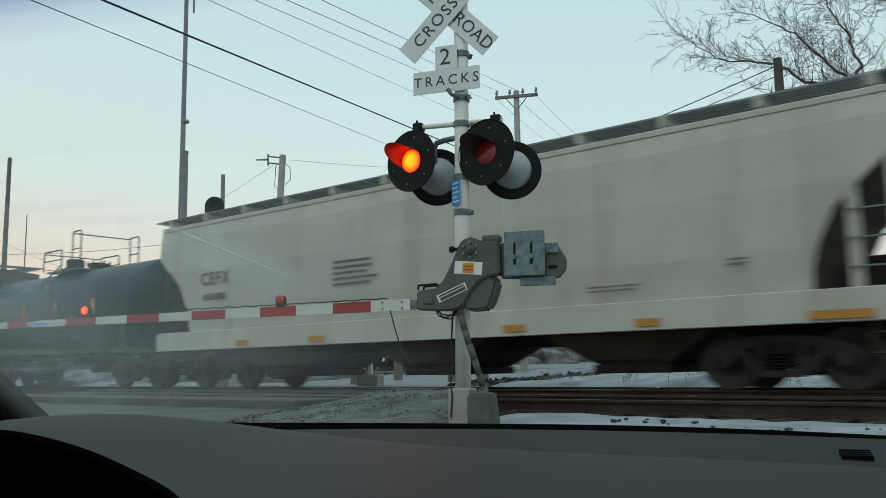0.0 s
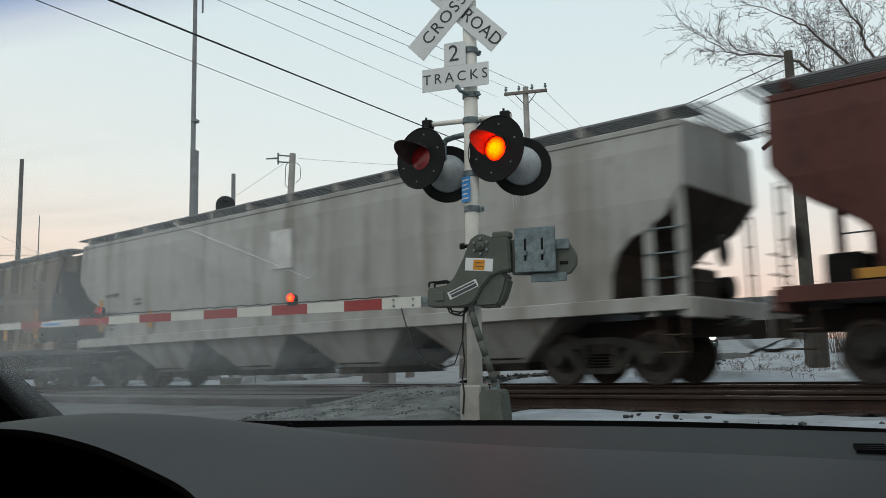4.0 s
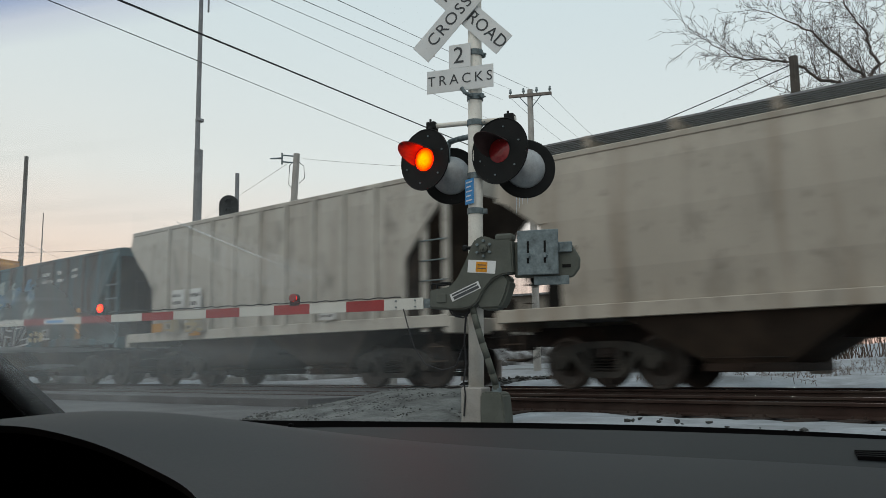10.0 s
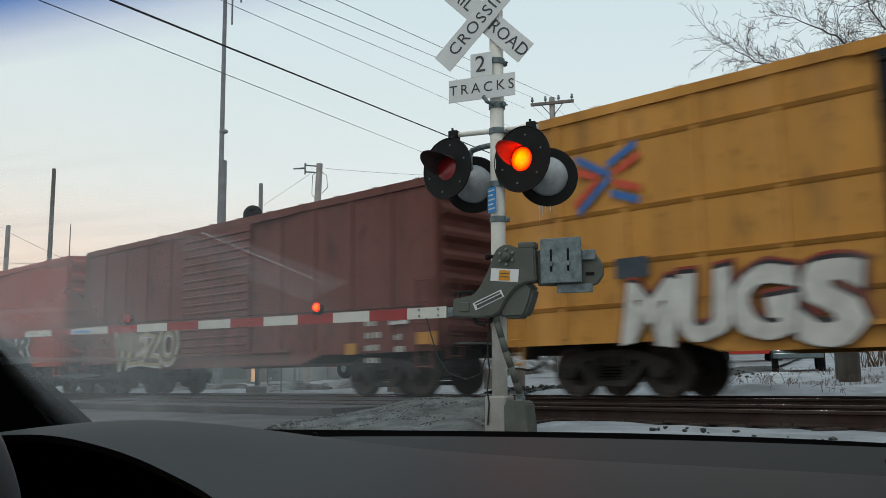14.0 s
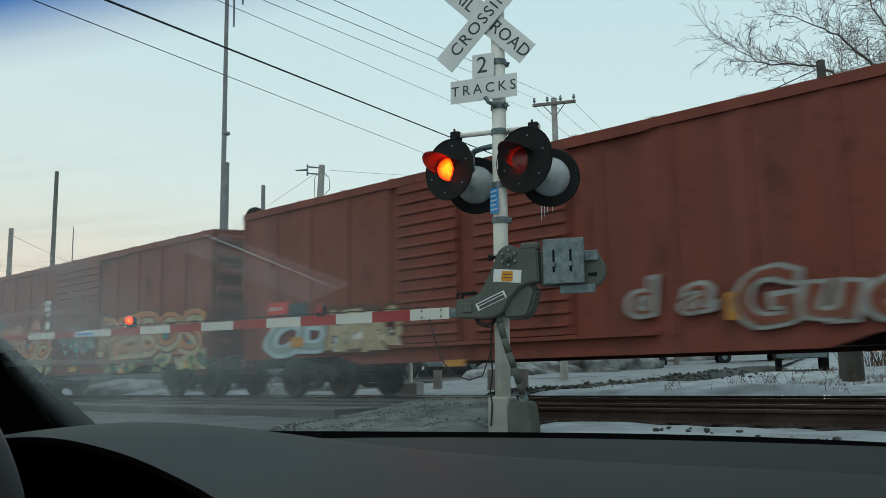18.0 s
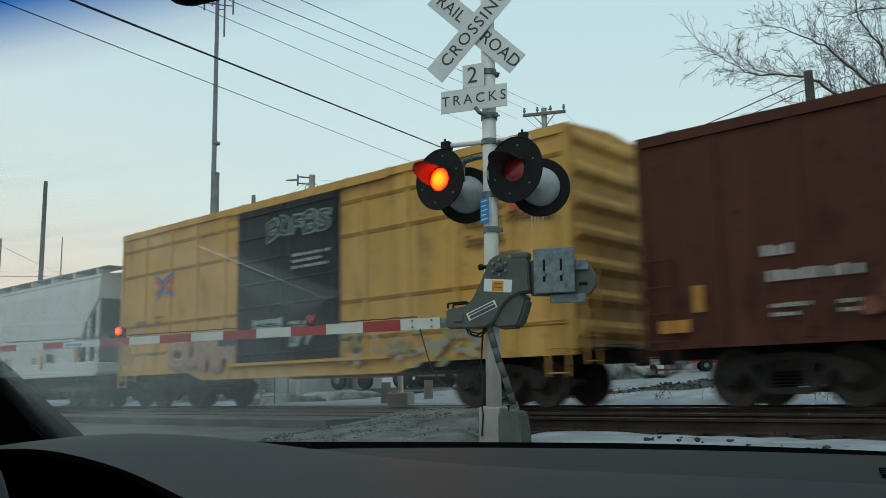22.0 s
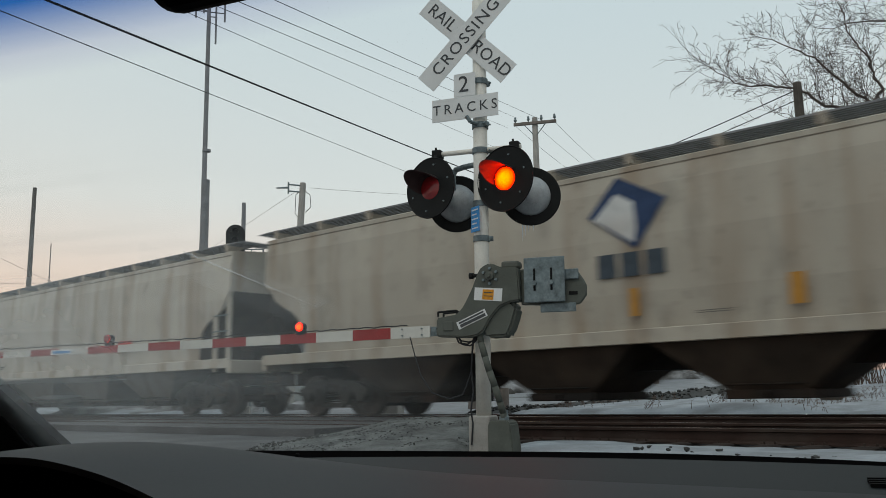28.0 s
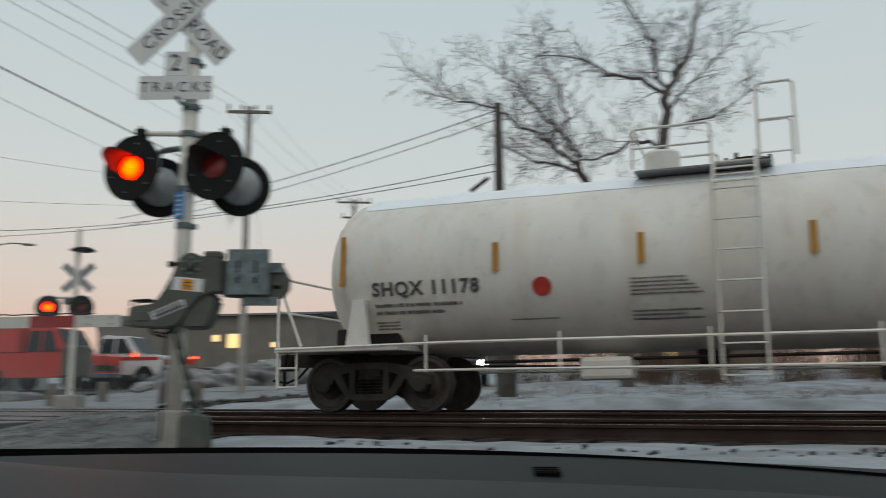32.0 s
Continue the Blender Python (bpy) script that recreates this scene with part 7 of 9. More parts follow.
pm, hm = pole("utility_pole", "wooden utility pole with wide crossarm and insulators", -4.95, 33, 18.2, 0.15, 0.11, mat=pale_pole)
crossarm(pm, hm, hm - 0.25, 0.85, -8, 4)
pr, h = pole("utility_pole", "dark wooden utility pole beside bare trees", -22.0, 28, 18.7, 0.23, 0.13, mat=dark_pole)
bm = bmesh.new()
rod(bm, (-0.95, -0.3, h - 3.1), (-0.35, -0.3, h - 2.65), 0.07, 8)
part("cable_closure", bm, wire_black, pr)
pn, h = pole("utility_pole", "distant utility pole with crossarms and transformer", -12.1, 55, 12.4, 0.17, 0.12)
crossarm(pn, h, h - 0.2, 1.1, 0, 4)
crossarm(pn, h, h - 1.2, 0.8, 0, 3)
bm = bmesh.new()
lathe(bm, [(0.28, h - 3.0), (0.28, h - 2.1), (0.1, h - 2.0)], 14, Matrix.Translation((-0.45, 0, 0)))
part("transformer", bm, grey_steel, pn)


def wire(label, a, b, r, sag=0.0, n=16):
    thick = r > 0.015
    r = r * (0.80 if thick else 0.62)
    a, b = Vector(a), Vector(b)
    ob = thing("overhead_wire", label, "wire", None, "overhead wires")
    bm = bmesh.new()
    pts = [a.lerp(b, i / n) - Vector((0, 0, sag * 4 * (i / n) * (1 - i / n))) for i in range(n + 1)]
    bent(bm, pts, r, 5)
    part("cable", bm, wire_black if thick else wire_grey, ob)


arm_l, arm_r = Vector((2.05, 32.94, 10.98)), Vector((3.65, 32.80, 11.02))
wire("thick black cable across the street", (-7.21, 3.96, 4.70), (1.37, 35.04, 9.20), 0.022)
wire("thin black wire across the street", (-5.85, 4.01, 3.91), (-1.8, 34.91, 9.44), 0.011)
wire("thin overhead power wire", (-5.90, 7.58, 5.66), (1.61, 37.92, 11.48), 0.009)
wire("thin overhead power wire", (-4.65, 7.93, 5.32), (2.03, 37.72, 12.41), 0.009)
wire("thin overhead power wire", (-3.88, 8.09, 5.16), (2.47, 37.67, 12.84), 0.010)
wire("thin overhead power wire", (-3.88, 8.33, 5.50), (3.37, 32.63, 10.94), 0.010)
np_top = far(-12.1, 55, 12.3)
for off, q in ((arm_l, -0.9), (arm_r, 0.9), ((arm_l + arm_r) / 2, 0.3)):
    wire("thin overhead power wire", off, np_top + Vector((q, 0, 0)), 0.010, 0.5)
wire("service drop beside the pole", (2.8, 32.9, 10.4), far(-6.3, 40, 6.0), 0.008)
pole_r = far(-22.0, 28, 18.3)
wire("heavy twisted cable between poles", pole_r, far(3.0, 46, 10.6), 0.022, 0.35)
wire("black telephone cable between poles", far(-22.0, 28, 17.7), far(3.5, 46, 9.9), 0.018, 0.35)
wire("black telephone cable between poles", far(-22.0, 28, 14.8), far(9.6, 48, 9.4), 0.02, 0.5)
wire("black telephone cable between poles", far(-22.0, 28, 14.3), far(14.0, 60, 8.6), 0.02, 0.6)
wire("thin wire from the side arm", far(10.6, 38, 13.8), far(-4.95, 60, 13.2), 0.012, 0.25)
wire("thin wire from the side arm", far(11.2, 38, 11.1), far(-4.9, 60, 12.0), 0.012, 0.2)
wire("thin guy wire of the pole", far(11.4, 38, 13.6), far(17.5, 52, 9.3), 0.012)
for e in (8.6, 7.6, 6.9):
    wire("thin distant sagging wire", far(11.0, 62, e + 1.0), far(40, 62, e - 1.2), 0.018, 1.6)
wire("distant wire by the short pole", far(29.9, 48, 8.9), far(22.0, 70, 5.6), 0.014, 0.2)


# ---- railway signal beside the far track ----
def signal_head(parent, x, y, z, lit=True, size=1.0):
    bm = bmesh.new()
    prism(bm, [(0.38 * math.cos(radians(15 * k)), (0.28 if k <= 12 else -0.26) + 0.38 * math.sin(radians(15 * k))) for k in range(25)], -0.03, 0.03)
    head = part("signal_head", bm, black_paint, parent, "black backed signal head")
    head.matrix_basis = pose(x, y, z) @ Matrix.Scale(size, 4)
    for k in range(3):
        bm = bmesh.new()
        lathe(bm, [(0.105, -0.03), (0.105, 0.0)], 16, Matrix.Translation((0, -0.035, 0.34 - 0.36 * k)) @ Matrix.Rotation(radians(90), 4, "X"))
        part("signal_lens", bm, signal_red if k == 2 and lit else black_paint, head)
        bm = bmesh.new()
        for i in range(10):
            a0, a1 = math.pi * i / 10, math.pi * (i + 1) / 10
            q = [(0.13 * math.cos(a0), 0.13 * math.sin(a0)), (0.13 * math.cos(a1), 0.13 * math.sin(a1))]
            v = [bm.verts.new((c[0], yy, c[1] + 0.34 - 0.36 * k)) for c in q for yy in (-0.03, -0.30)]
            bm.faces.new((v[0], v[2], v[3], v[1]))
        part("visor", bm, black_paint, head)


signal_red = glowing("lit_red_signal", (1.0, 0.04, 0.06), 1.6)
sz = ground_at(15.0, 30)
rail_signal = thing("railway_signal", "tall railway signal mast with two lit red heads and ladder platforms", "railway signal", Matrix.Translation(ray(14.9, 30, sz)) @ pose(0, 0, 0, 0, 0, 10))
bm = bmesh.new()
rod(bm, (0, 0, -0.3), (0, 0, height(12.7, 30) - sz), 0.10, 12, 0.07)
part("mast", bm, grey_steel, rail_signal)
bm = bmesh.new()
bbox(bm, -0.35, 0.35, -0.35, 0.35, -0.3, 0.35, 0.03)
part("footing", bm, concrete, rail_signal)
for el, size in ((10.15, 0.86), (6.42, 0.62)):
    signal_head(rail_signal, -0.24, -0.22, height(el, 30) - sz, True, size)
for el in (7.7, 4.3):
    z = height(el, 30) - sz
    bm = bmesh.new()
    bbox(bm, -0.55, 0.72, -0.1, 0.75, z - 0.04, z, 0.01)
    part("platform", bm, grating, rail_signal)
    for x in (-0.52, -0.1, 0.3, 0.69):
        bm = bmesh.new()
        for y in (-0.08, 0.73):
            rod(bm, (x, y, z), (x, y, z + 1.05), 0.024, 6)
        part("rail_post", bm, galv, rail_signal)
    bm = bmesh.new()
    for zz in (0.55, 1.05):
        bent(bm, [(-0.52, -0.08, z + zz), (0.69, -0.08, z + zz), (0.69, 0.73, z + zz), (-0.52, 0.73, z + zz)], 0.02)
    part("guard_rail", bm, galv, rail_signal)
ladder(rail_signal, galv, 0.55, 0.25, -0.1, height(8.5, 30) - sz, 0.45)


# ---- the signal on the far side of the crossing ----
fz = ground_at(5.2, 24)
far_sig = thing("crossing_signal", "far crossing mast seen from behind with one lamp lit", "crossing signal", Matrix.Translation(ray(5.2, 24, fz)) @ pose(0, 0, 0, 0, 0, -14))
bm = bmesh.new()
lathe(bm, [(0.07, 0.3), (0.065, height(9.8, 24) - fz)], 14)
part("mast", bm, mast_white, far_sig)
bm = bmesh.new()
lathe(bm, [(0.30, 0.0), (0.32, 0.03), (0.2, 0.09), (0.05, 0.11)], 18, Matrix.Translation((0.12, 0, height(8.45, 24) - fz)))
part("bell", bm, black_paint, far_sig)
bm = bmesh.new()
bbox(bm, -0.3, 0.3, -0.3, 0.3, -0.2, 0.45, 0.03)
part("foundation", bm, concrete, far_sig)
for a in (42, -42):
    bm = bmesh.new()
    bbox(bm, -0.50, 0.50, 0.08, 0.087, -0.10, 0.10, 0.002)
    b = part("crossbuck_blade", bm, housing_grey, far_sig)
    b.matrix_basis = pose(0, 0.01 if a > 0 else 0.03, 3.45) @ pose(0, 0, 0, 0, a, 0)
bm = bmesh.new()
bbox(bm, -0.34, 0.34, 0.08, 0.087, 2.75, 2.95, 0.002)
part("track_count_sign", bm, galv, far_sig)
disc_lamp(far_sig, -0.60, -0.2, height(4.95, 24) - fz, 16, True)
disc_lamp(far_sig, 0.22, -0.2, height(4.95, 24) - fz, 16, False)
bm = bmesh.new()
rod(bm, (-0.62, 0, height(5.6, 24) - fz), (0.3, 0, height(5.6, 24) - fz), 0.03, 8)
part("cross_arm", bm, mast_white, far_sig)
bm = bmesh.new()
bbox(bm, -0.3, 0.35, 0.08, 0.5, 0.9, 1.7, 0.05)
part("gate_mechanism", bm, gate_green, far_sig)


# ---- buildings ----
def building(name, label, a, b, depth, z0, h, wall, roof, windows=(), doors=(), cat="building", pitch=0.0):
    """A low building: front from a to b (left to right), windows as (x, z, w, h)."""
    a, b = Vector((a.x, a.y, 0)), Vector((b.x, b.y, 0))
    L = (b - a).length
    ob = thing(name, label, cat, Matrix.Translation((a.x, a.y, z0)) @ pose(0, 0, 0, 0, 0, math.degrees(math.atan2((b - a).y, (b - a).x))))
    bm = bmesh.new()
    box(bm, 0, L, 0, depth, -1.0, h)
    part("wall", bm, wall, ob)
    bm = bmesh.new()
    if pitch:
        prism(bm, [(-0.3, h), (depth + 0.3, h), (depth / 2, h + pitch)], -0.3, L + 0.3, "x")
    else:
        bbox(bm, -0.15, L + 0.15, -0.15, depth + 0.15, h, h + 0.25, 0.03)
    part("roof", bm, roof, ob)
    n = max(3, int(L / 1.2))
    for x, z, w, hh, m in windows:
        bm = bmesh.new()
        bbox(bm, x - w / 2 - 0.06, x + w / 2 + 0.06, -0.05, 0.02, z - hh / 2 - 0.06, z + hh / 2 + 0.06, 0.01)
        fr = part("window", bm, sign_white, ob)
        bm = bmesh.new()
        box(bm, x - w / 2, x + w / 2, -0.06, -0.052, z - hh / 2, z + hh / 2)
        part("pane", bm, m, fr)
    for x, w, hh in doors:
        bm = bmesh.new()
        bbox(bm, x - w / 2, x + w / 2, -0.06, 0.02, -0.2, hh, 0.01)
        part("door", bm, roof, ob)
    for i in range(1, n):
        bm = bmesh.new()
        box(bm, L * i / n - 0.03, L * i / n + 0.03, -0.03, 0.0, -0.2, h)
        part("panel_seam", bm, wall, ob)
    return ob


dark_wall = material("dark_clad_wall", (0.11, 0.112, 0.108), 0.8, 0, 0.2, 0.8, 0.1, (0.05, 0.05, 0.05), 0.4)
tan_wall = material("tan_metal_siding", (0.20, 0.185, 0.16), 0.7, 0, 0.15, 0.8, 0.1, (0.13, 0.12, 0.1), 0.4)
pale_wall = material("pale_container_paint", (0.33, 0.36, 0.36), 0.6, 0, 0.12, 0.9, 0.05, (0.2, 0.2, 0.19), 0.4)
roof_dark = material("dark_roofing", (0.06, 0.058, 0.056), 0.85, 0, 0.25, 1.5, 0.2, (0.4, 0.42, 0.44), 0.25)
lit_window = glowing("lit_window", (1.0, 0.68, 0.30), 1.0)
dim_window = glowing("dimly_lit_doorway", (0.9, 0.5, 0.25), 0.25)
dark_glass = material("dark_window_glass", (0.02, 0.025, 0.03), 0.1, 0, 0.1, 3)
gz = ground_at(20, 60)
building("warehouse", "long dark low warehouse beyond the tracks", ray(34, 68), ray(15.7, 58), 14, gz, height(4.6, 60) - gz, dark_wall, roof_dark, [])
gz = ground_at(11, 46)
building("container_shed", "pale grey corrugated shed", ray(14.0, 47), ray(8.6, 45), 5, gz, height(3.5, 46) - gz, pale_wall, roof_dark)
building("orange_lit_hut", "small hut with orange-lit doorway", ray(15.6, 46), ray(14.2, 46), 2.5, gz, height(3.0, 46) - gz, tan_wall, roof_dark, [(0.45, 0.9, 0.35, 1.6, dim_window)])
gz = ground_at(-5, 62)
building("metal_building", "tan metal-sided industrial building with lit windows", ray(3.8, 65), ray(-9.6, 58), 16, gz, height(4.5, 62) - gz, tan_wall, roof_dark, [(10.2, 2.7, 0.9, 0.9, lit_window), (8.9, 2.9, 0.5, 0.4, lit_window), (13.1, 2.4, 0.4, 0.3, lit_window), (12.3, 1.2, 0.3, 0.3, lit_window)], pitch=0.9)
gz = ground_at(-30, 80)
brown_wall = material("brown_board_wall", (0.15, 0.11, 0.09), 0.8, 0, 0.2, 1.0, 0.1)
building("small_house", "small brown house among bare trees", ray(-31, 78), ray(-38, 76), 8, gz, 3.0, brown_wall, roof_dark, [(2.5, 1.6, 0.9, 1.1, lit_window), (6.0, 1.6, 0.9, 1.1, dark_glass)], [(4.2, 0.9, 2.0)], pitch=2.0)
building("small_house", "low grey house beyond the snowy yard", ray(-14.5, 86), ray(-22, 84), 8, ground_at(-18, 85), 2.8, dark_wall, roof_dark, [(3, 1.5, 1.0, 1.0, lit_window), (7, 1.5, 1.0, 1.0, dark_glass)], [(5, 0.9, 2.0)], pitch=1.6)


# ---- vehicles parked on the far street ----
tyre_mat = material("tyre_rubber", (0.015, 0.015, 0.016), 0.85, 0, 0.3, 10)
white_car = material("white_vehicle_paint", (0.62, 0.63, 0.63), 0.4, 0, 0.08, 1.2, 0, (0.3, 0.29, 0.27), 0.3, coat=0.3)
red_car = material("red_vehicle_paint", (0.45, 0.04, 0.03), 0.4, 0, 0.12, 1.2, 0, (0.2, 0.05, 0.04), 0.3, coat=0.3)
dark_car = material("dark_vehicle_paint", (0.03, 0.033, 0.038), 0.4, 0, 0.12, 1.2, 0, (0.12, 0.12, 0.12), 0.3, coat=0.3)
head_glow = glowing("headlight_glow", (1.0, 0.95, 0.84), 45.0)
tail_glow = glowing("marker_glow", (1.0, 0.05, 0.02), 5.0)


def vehicle(name, label, yaw, dist, rz, body_mat, L=5.6, W=1.95, H=1.9, hood=1.12, lit=False, box_h=0.0, stripe=None, bed=True, r=0.38, lamp_z=0.82, up=0.0):
    """A pickup, van or car; local x runs forward, z up from a little over the ground."""
    z0 = ground_at(yaw, dist) + 0.14 + up
    ob = thing(name, label, "vehicle", Matrix.Translation(ray(yaw, dist, z0)) @ pose(0, 0, 0, 0, 0, rz), "vehicles on the far street")
    x1 = L / 2
    axles = (x1 - 0.95, -x1 + 1.15)
    # flanks with round wheel arches cut up into them
    side = [(-L / 2, 0.42)]
    for ax in axles[::-1]:
        for i in range(9):
            a = math.pi * (1 - i / 8)
            side.append((ax + (r + 0.09) * math.cos(a), max(0.42, r - 0.14 + (r + 0.09) * math.sin(a))))
    side += [(x1 - 0.06, 0.42), (x1, 0.62), (x1 - 0.04, hood - 0.16), (x1 - 0.22, hood - 0.06), (x1 - 1.35, hood), (-L / 2 + 0.02, hood)]
    bm = bmesh.new()
    prism(bm, side, -W / 2, W / 2)
    part("body", bm, body_mat, ob)
    c0, c1 = x1 - 1.30, x1 - (3.5 if bed else L - 0.35)
    bm = bmesh.new()
    low = [bm.verts.new(q) for q in ((c0, -W / 2 + 0.04, hood - 0.02), (c0, W / 2 - 0.04, hood - 0.02), (c1, W / 2 - 0.04, hood - 0.02), (c1, -W / 2 + 0.04, hood - 0.02))]
    high = [bm.verts.new(q) for q in ((c0 - 0.72, -W / 2 + 0.18, H), (c0 - 0.72, W / 2 - 0.18, H), (c1 + 0.16, W / 2 - 0.18, H), (c1 + 0.16, -W / 2 + 0.18, H))]
    for i in range(4):
        bm.faces.new((low[i], low[(i + 1) % 4], high[(i + 1) % 4], high[i]))
    bm.faces.new(high)
    bm.faces.new(low[::-1])
    bmesh.ops.recalc_face_normals(bm, faces=bm.faces)
    bmesh.ops.bevel(bm, geom=bm.edges[:], offset=0.06, segments=2, affect="EDGES")
    cabin_ob = part("cab", bm, body_mat, ob)

    def flank(x, z, y):
        k = (z - hood) / (H - hood)
        return Vector((x, y * (W / 2 - 0.035 - 0.14 * k + 0.006), z))

    mid_x = (c0 - 0.3 + c1) / 2
    for y in (-1, 1):
        for quad in (((c0 - 0.34, hood + 0.05), (c0 - 0.80, H - 0.13), (mid_x + 0.05, H - 0.13), (mid_x + 0.05, hood + 0.05)), ((mid_x - 0.05, hood + 0.05), (mid_x - 0.05, H - 0.13), (c1 + 0.28, H - 0.13), (c1 + 0.16, hood + 0.05))):
            bm = bmesh.new()
            bm.faces.new([bm.verts.new(flank(qx, qz, y)) for qx, qz in quad])
            part("side_window", bm, dark_glass, cabin_ob)
        bm = bmesh.new()
        bbox(bm, c0 - 0.52, c0 - 0.36, min(y * (W / 2), y * (W / 2 + 0.2)), max(y * (W / 2), y * (W / 2 + 0.2)), hood + 0.06, hood + 0.26, 0.03)
        part("door_mirror", bm, dark_car, ob)
    bm = bmesh.new()
    q = [bm.verts.new(v) for v in ((c0 - 0.04, -W / 2 + 0.18, hood + 0.06), (c0 - 0.04, W / 2 - 0.18, hood + 0.06), (c0 - 0.66, W / 2 - 0.27, H - 0.07), (c0 - 0.66, -W / 2 + 0.27, H - 0.07))]
    for v in q:
        v.co += Vector((0.02, 0, 0.015))
    bm.faces.new(q)
    part("windscreen", bm, dark_glass, cabin_ob)
    if box_h:
        bm = bmesh.new()
        bbox(bm, -L / 2, c1 - 0.1, -W / 2 - 0.05, W / 2 + 0.05, hood, box_h, 0.05)
        part("body_box", bm, body_mat, ob)
    elif bed:
        bm = bmesh.new()
        bbox(bm, -L / 2 + 0.1, c1 - 0.12, -W / 2 + 0.12, W / 2 - 0.12, hood - 0.02, hood + 0.02, 0.01)
        part("bed_floor", bm, dark_car, ob)
    if stripe:
        for y in (-W / 2 - 0.004, W / 2 + 0.004):
            bm = bmesh.new()
            box(bm, -L / 2 + 0.1, x1 - 0.2, y - 0.004, y + 0.004, hood - 0.30, hood - 0.14)
            part("stripe", bm, stripe, ob)
    for x in axles:
        for k in (-1, 1):
            m = Matrix.Translation((x, k * (W / 2 - 0.22), r - 0.14)) @ Matrix.Rotation(radians(-90 * k), 4, "X")
            bm = bmesh.new()
            lathe(bm, [(r * 0.45, -0.02), (r * 0.95, -0.02), (r, 0.02), (r, 0.2), (r * 0.95, 0.24), (r * 0.55, 0.24)], 20, m)
            tyre = part("wheel", bm, tyre_mat, ob)
            bm = bmesh.new()
            lathe(bm, [(0.05, 0.22), (r * 0.54, 0.2), (r * 0.54, 0.235), (0.06, 0.25)], 12, m)
            part("rim", bm, galv, tyre)
    for y in (-W / 2 + 0.25, W / 2 - 0.25):
        bm = bmesh.new()
        lathe(bm, [(0.15, 0.0), (0.14, 0.04), (0.03, 0.05)], 14, Matrix.Translation((x1 - 0.02, y, lamp_z)) @ Matrix.Rotation(radians(90), 4, "Y"))
        part("headlight", bm, head_glow if lit else galv, ob)
        bm = bmesh.new()
        bbox(bm, -L / 2 - 0.02, -L / 2 + 0.02, y - 0.08, y + 0.08, 0.8, 1.05, 0.01)
        part("tail_lamp", bm, red_car, ob)
    bm = bmesh.new()
    bbox(bm, x1 - 0.005, x1 + 0.012, -W / 2 + 0.45, W / 2 - 0.45, lamp_z - 0.14, lamp_z + 0.12, 0.004)
    part("grille", bm, dark_car, ob)
    bm = bmesh.new()
    bbox(bm, x1 - 0.05, x1 + 0.10, -W / 2 + 0.05, W / 2 - 0.05, 0.38, 0.60, 0.03)
    part("bumper", bm, galv, ob)
    return ob


v1 = vehicle("utility_truck", "white crew-cab utility pickup with red stripe and warning lights", 2.5, 45, -28, white_car, L=5.7, W=2.0, H=2.26, hood=1.38, stripe=red_car, r=0.44, lamp_z=1.0, up=0.18)
bm = bmesh.new()
bbox(bm, -0.35, -0.10, -0.7, 0.7, 2.2, 2.31, 0.03)
part("light_bar", bm, white_car, v1)
bm = bmesh.new()
bbox(bm, 1.25, 1.5, -1.06, -0.92, 1.28, 1.40, 0.02)
part("marker_lamp", bm, tail_glow, v1)
bm = bmesh.new()
bbox(bm, 2.95, 4.5, -0.85, 0.85, 0.62, 0.72, 0.02)
frame_ob = part("plough_frame", bm, dark_car, v1, "dark plough frame ahead of the bumper")
bm = bmesh.new()
bbox(bm, 3.0, 4.4, -0.93, -0.86, 0.86, 1.08, 0.01)
part("reflective_board", bm, red_car, frame_ob)
bm = bmesh.new()
bbox(bm, 4.15, 4.5, -0.95, -0.85, 1.12, 1.22, 0.02)
part("marker_lamp", bm, tail_glow, frame_ob)
vehicle("red_truck", "red box-bodied truck parked beyond the crossing", 6.5, 43, -32, red_car, L=6.0, W=2.3, H=2.6, hood=1.5, box_h=2.75, r=0.45, up=0.15)
vehicle("pickup_truck", "white pickup truck parked across the yard", -9.5, 55, 222, white_car, L=5.4, H=1.85, hood=1.15)
waiting_car = vehicle("oncoming_car", "dark sport-utility car with lit headlights on the far road", -14.57, 47, 254, dark_car, L=4.7, H=1.75, hood=1.1, lit=True, bed=False, lamp_z=0.86)
late_car = vehicle("oncoming_car", "dark car with lit headlights coming down the far road", -15.5, 95, 252, dark_car, L=4.6, H=1.5, hood=0.95, lit=True, bed=False, lamp_z=0.74)
passing_pickup = vehicle("red_pickup", "red pickup truck driving beyond the snowy yard", -16.6, 56, 170, red_car, L=5.2, H=1.8, hood=1.12)


# ---- street lamp and flag ----
sl, h = pole("street_lamp", "tall street lamp with two arms", 10.0, 46, 8.6, 0.11, 0.08, mat=grey_steel)
for s in (-1, 1):
    bm = bmesh.new()
    bent(bm, [(0, 0, h - 0.1), (s * 0.9, 0, h + 0.1), (s * 1.6, 0, h + 0.08)], 0.035)
    part("arm", bm, grey_steel, sl)
    bm = bmesh.new()
    bbox(bm, s * 1.6 - 0.3, s * 1.6 + 0.3, -0.12, 0.12, h + 0.02, h + 0.12, 0.03)
    part("lamp_head", bm, grey_steel, sl)
fl, h = pole("flag_pole", "flag pole with a limp dark flag", 12.55, 44, 7.6, 0.05, 0.035, mat=grey_steel)
bm = bmesh.new()
prism(bm, [(0.03, h - 0.2), (0.25, h - 1.6), (0.95, h - 3.1), (0.5, h - 3.2), (0.05, h - 3.1)], -0.06, 0.06)
part("flag", bm, dark_wall, fl)


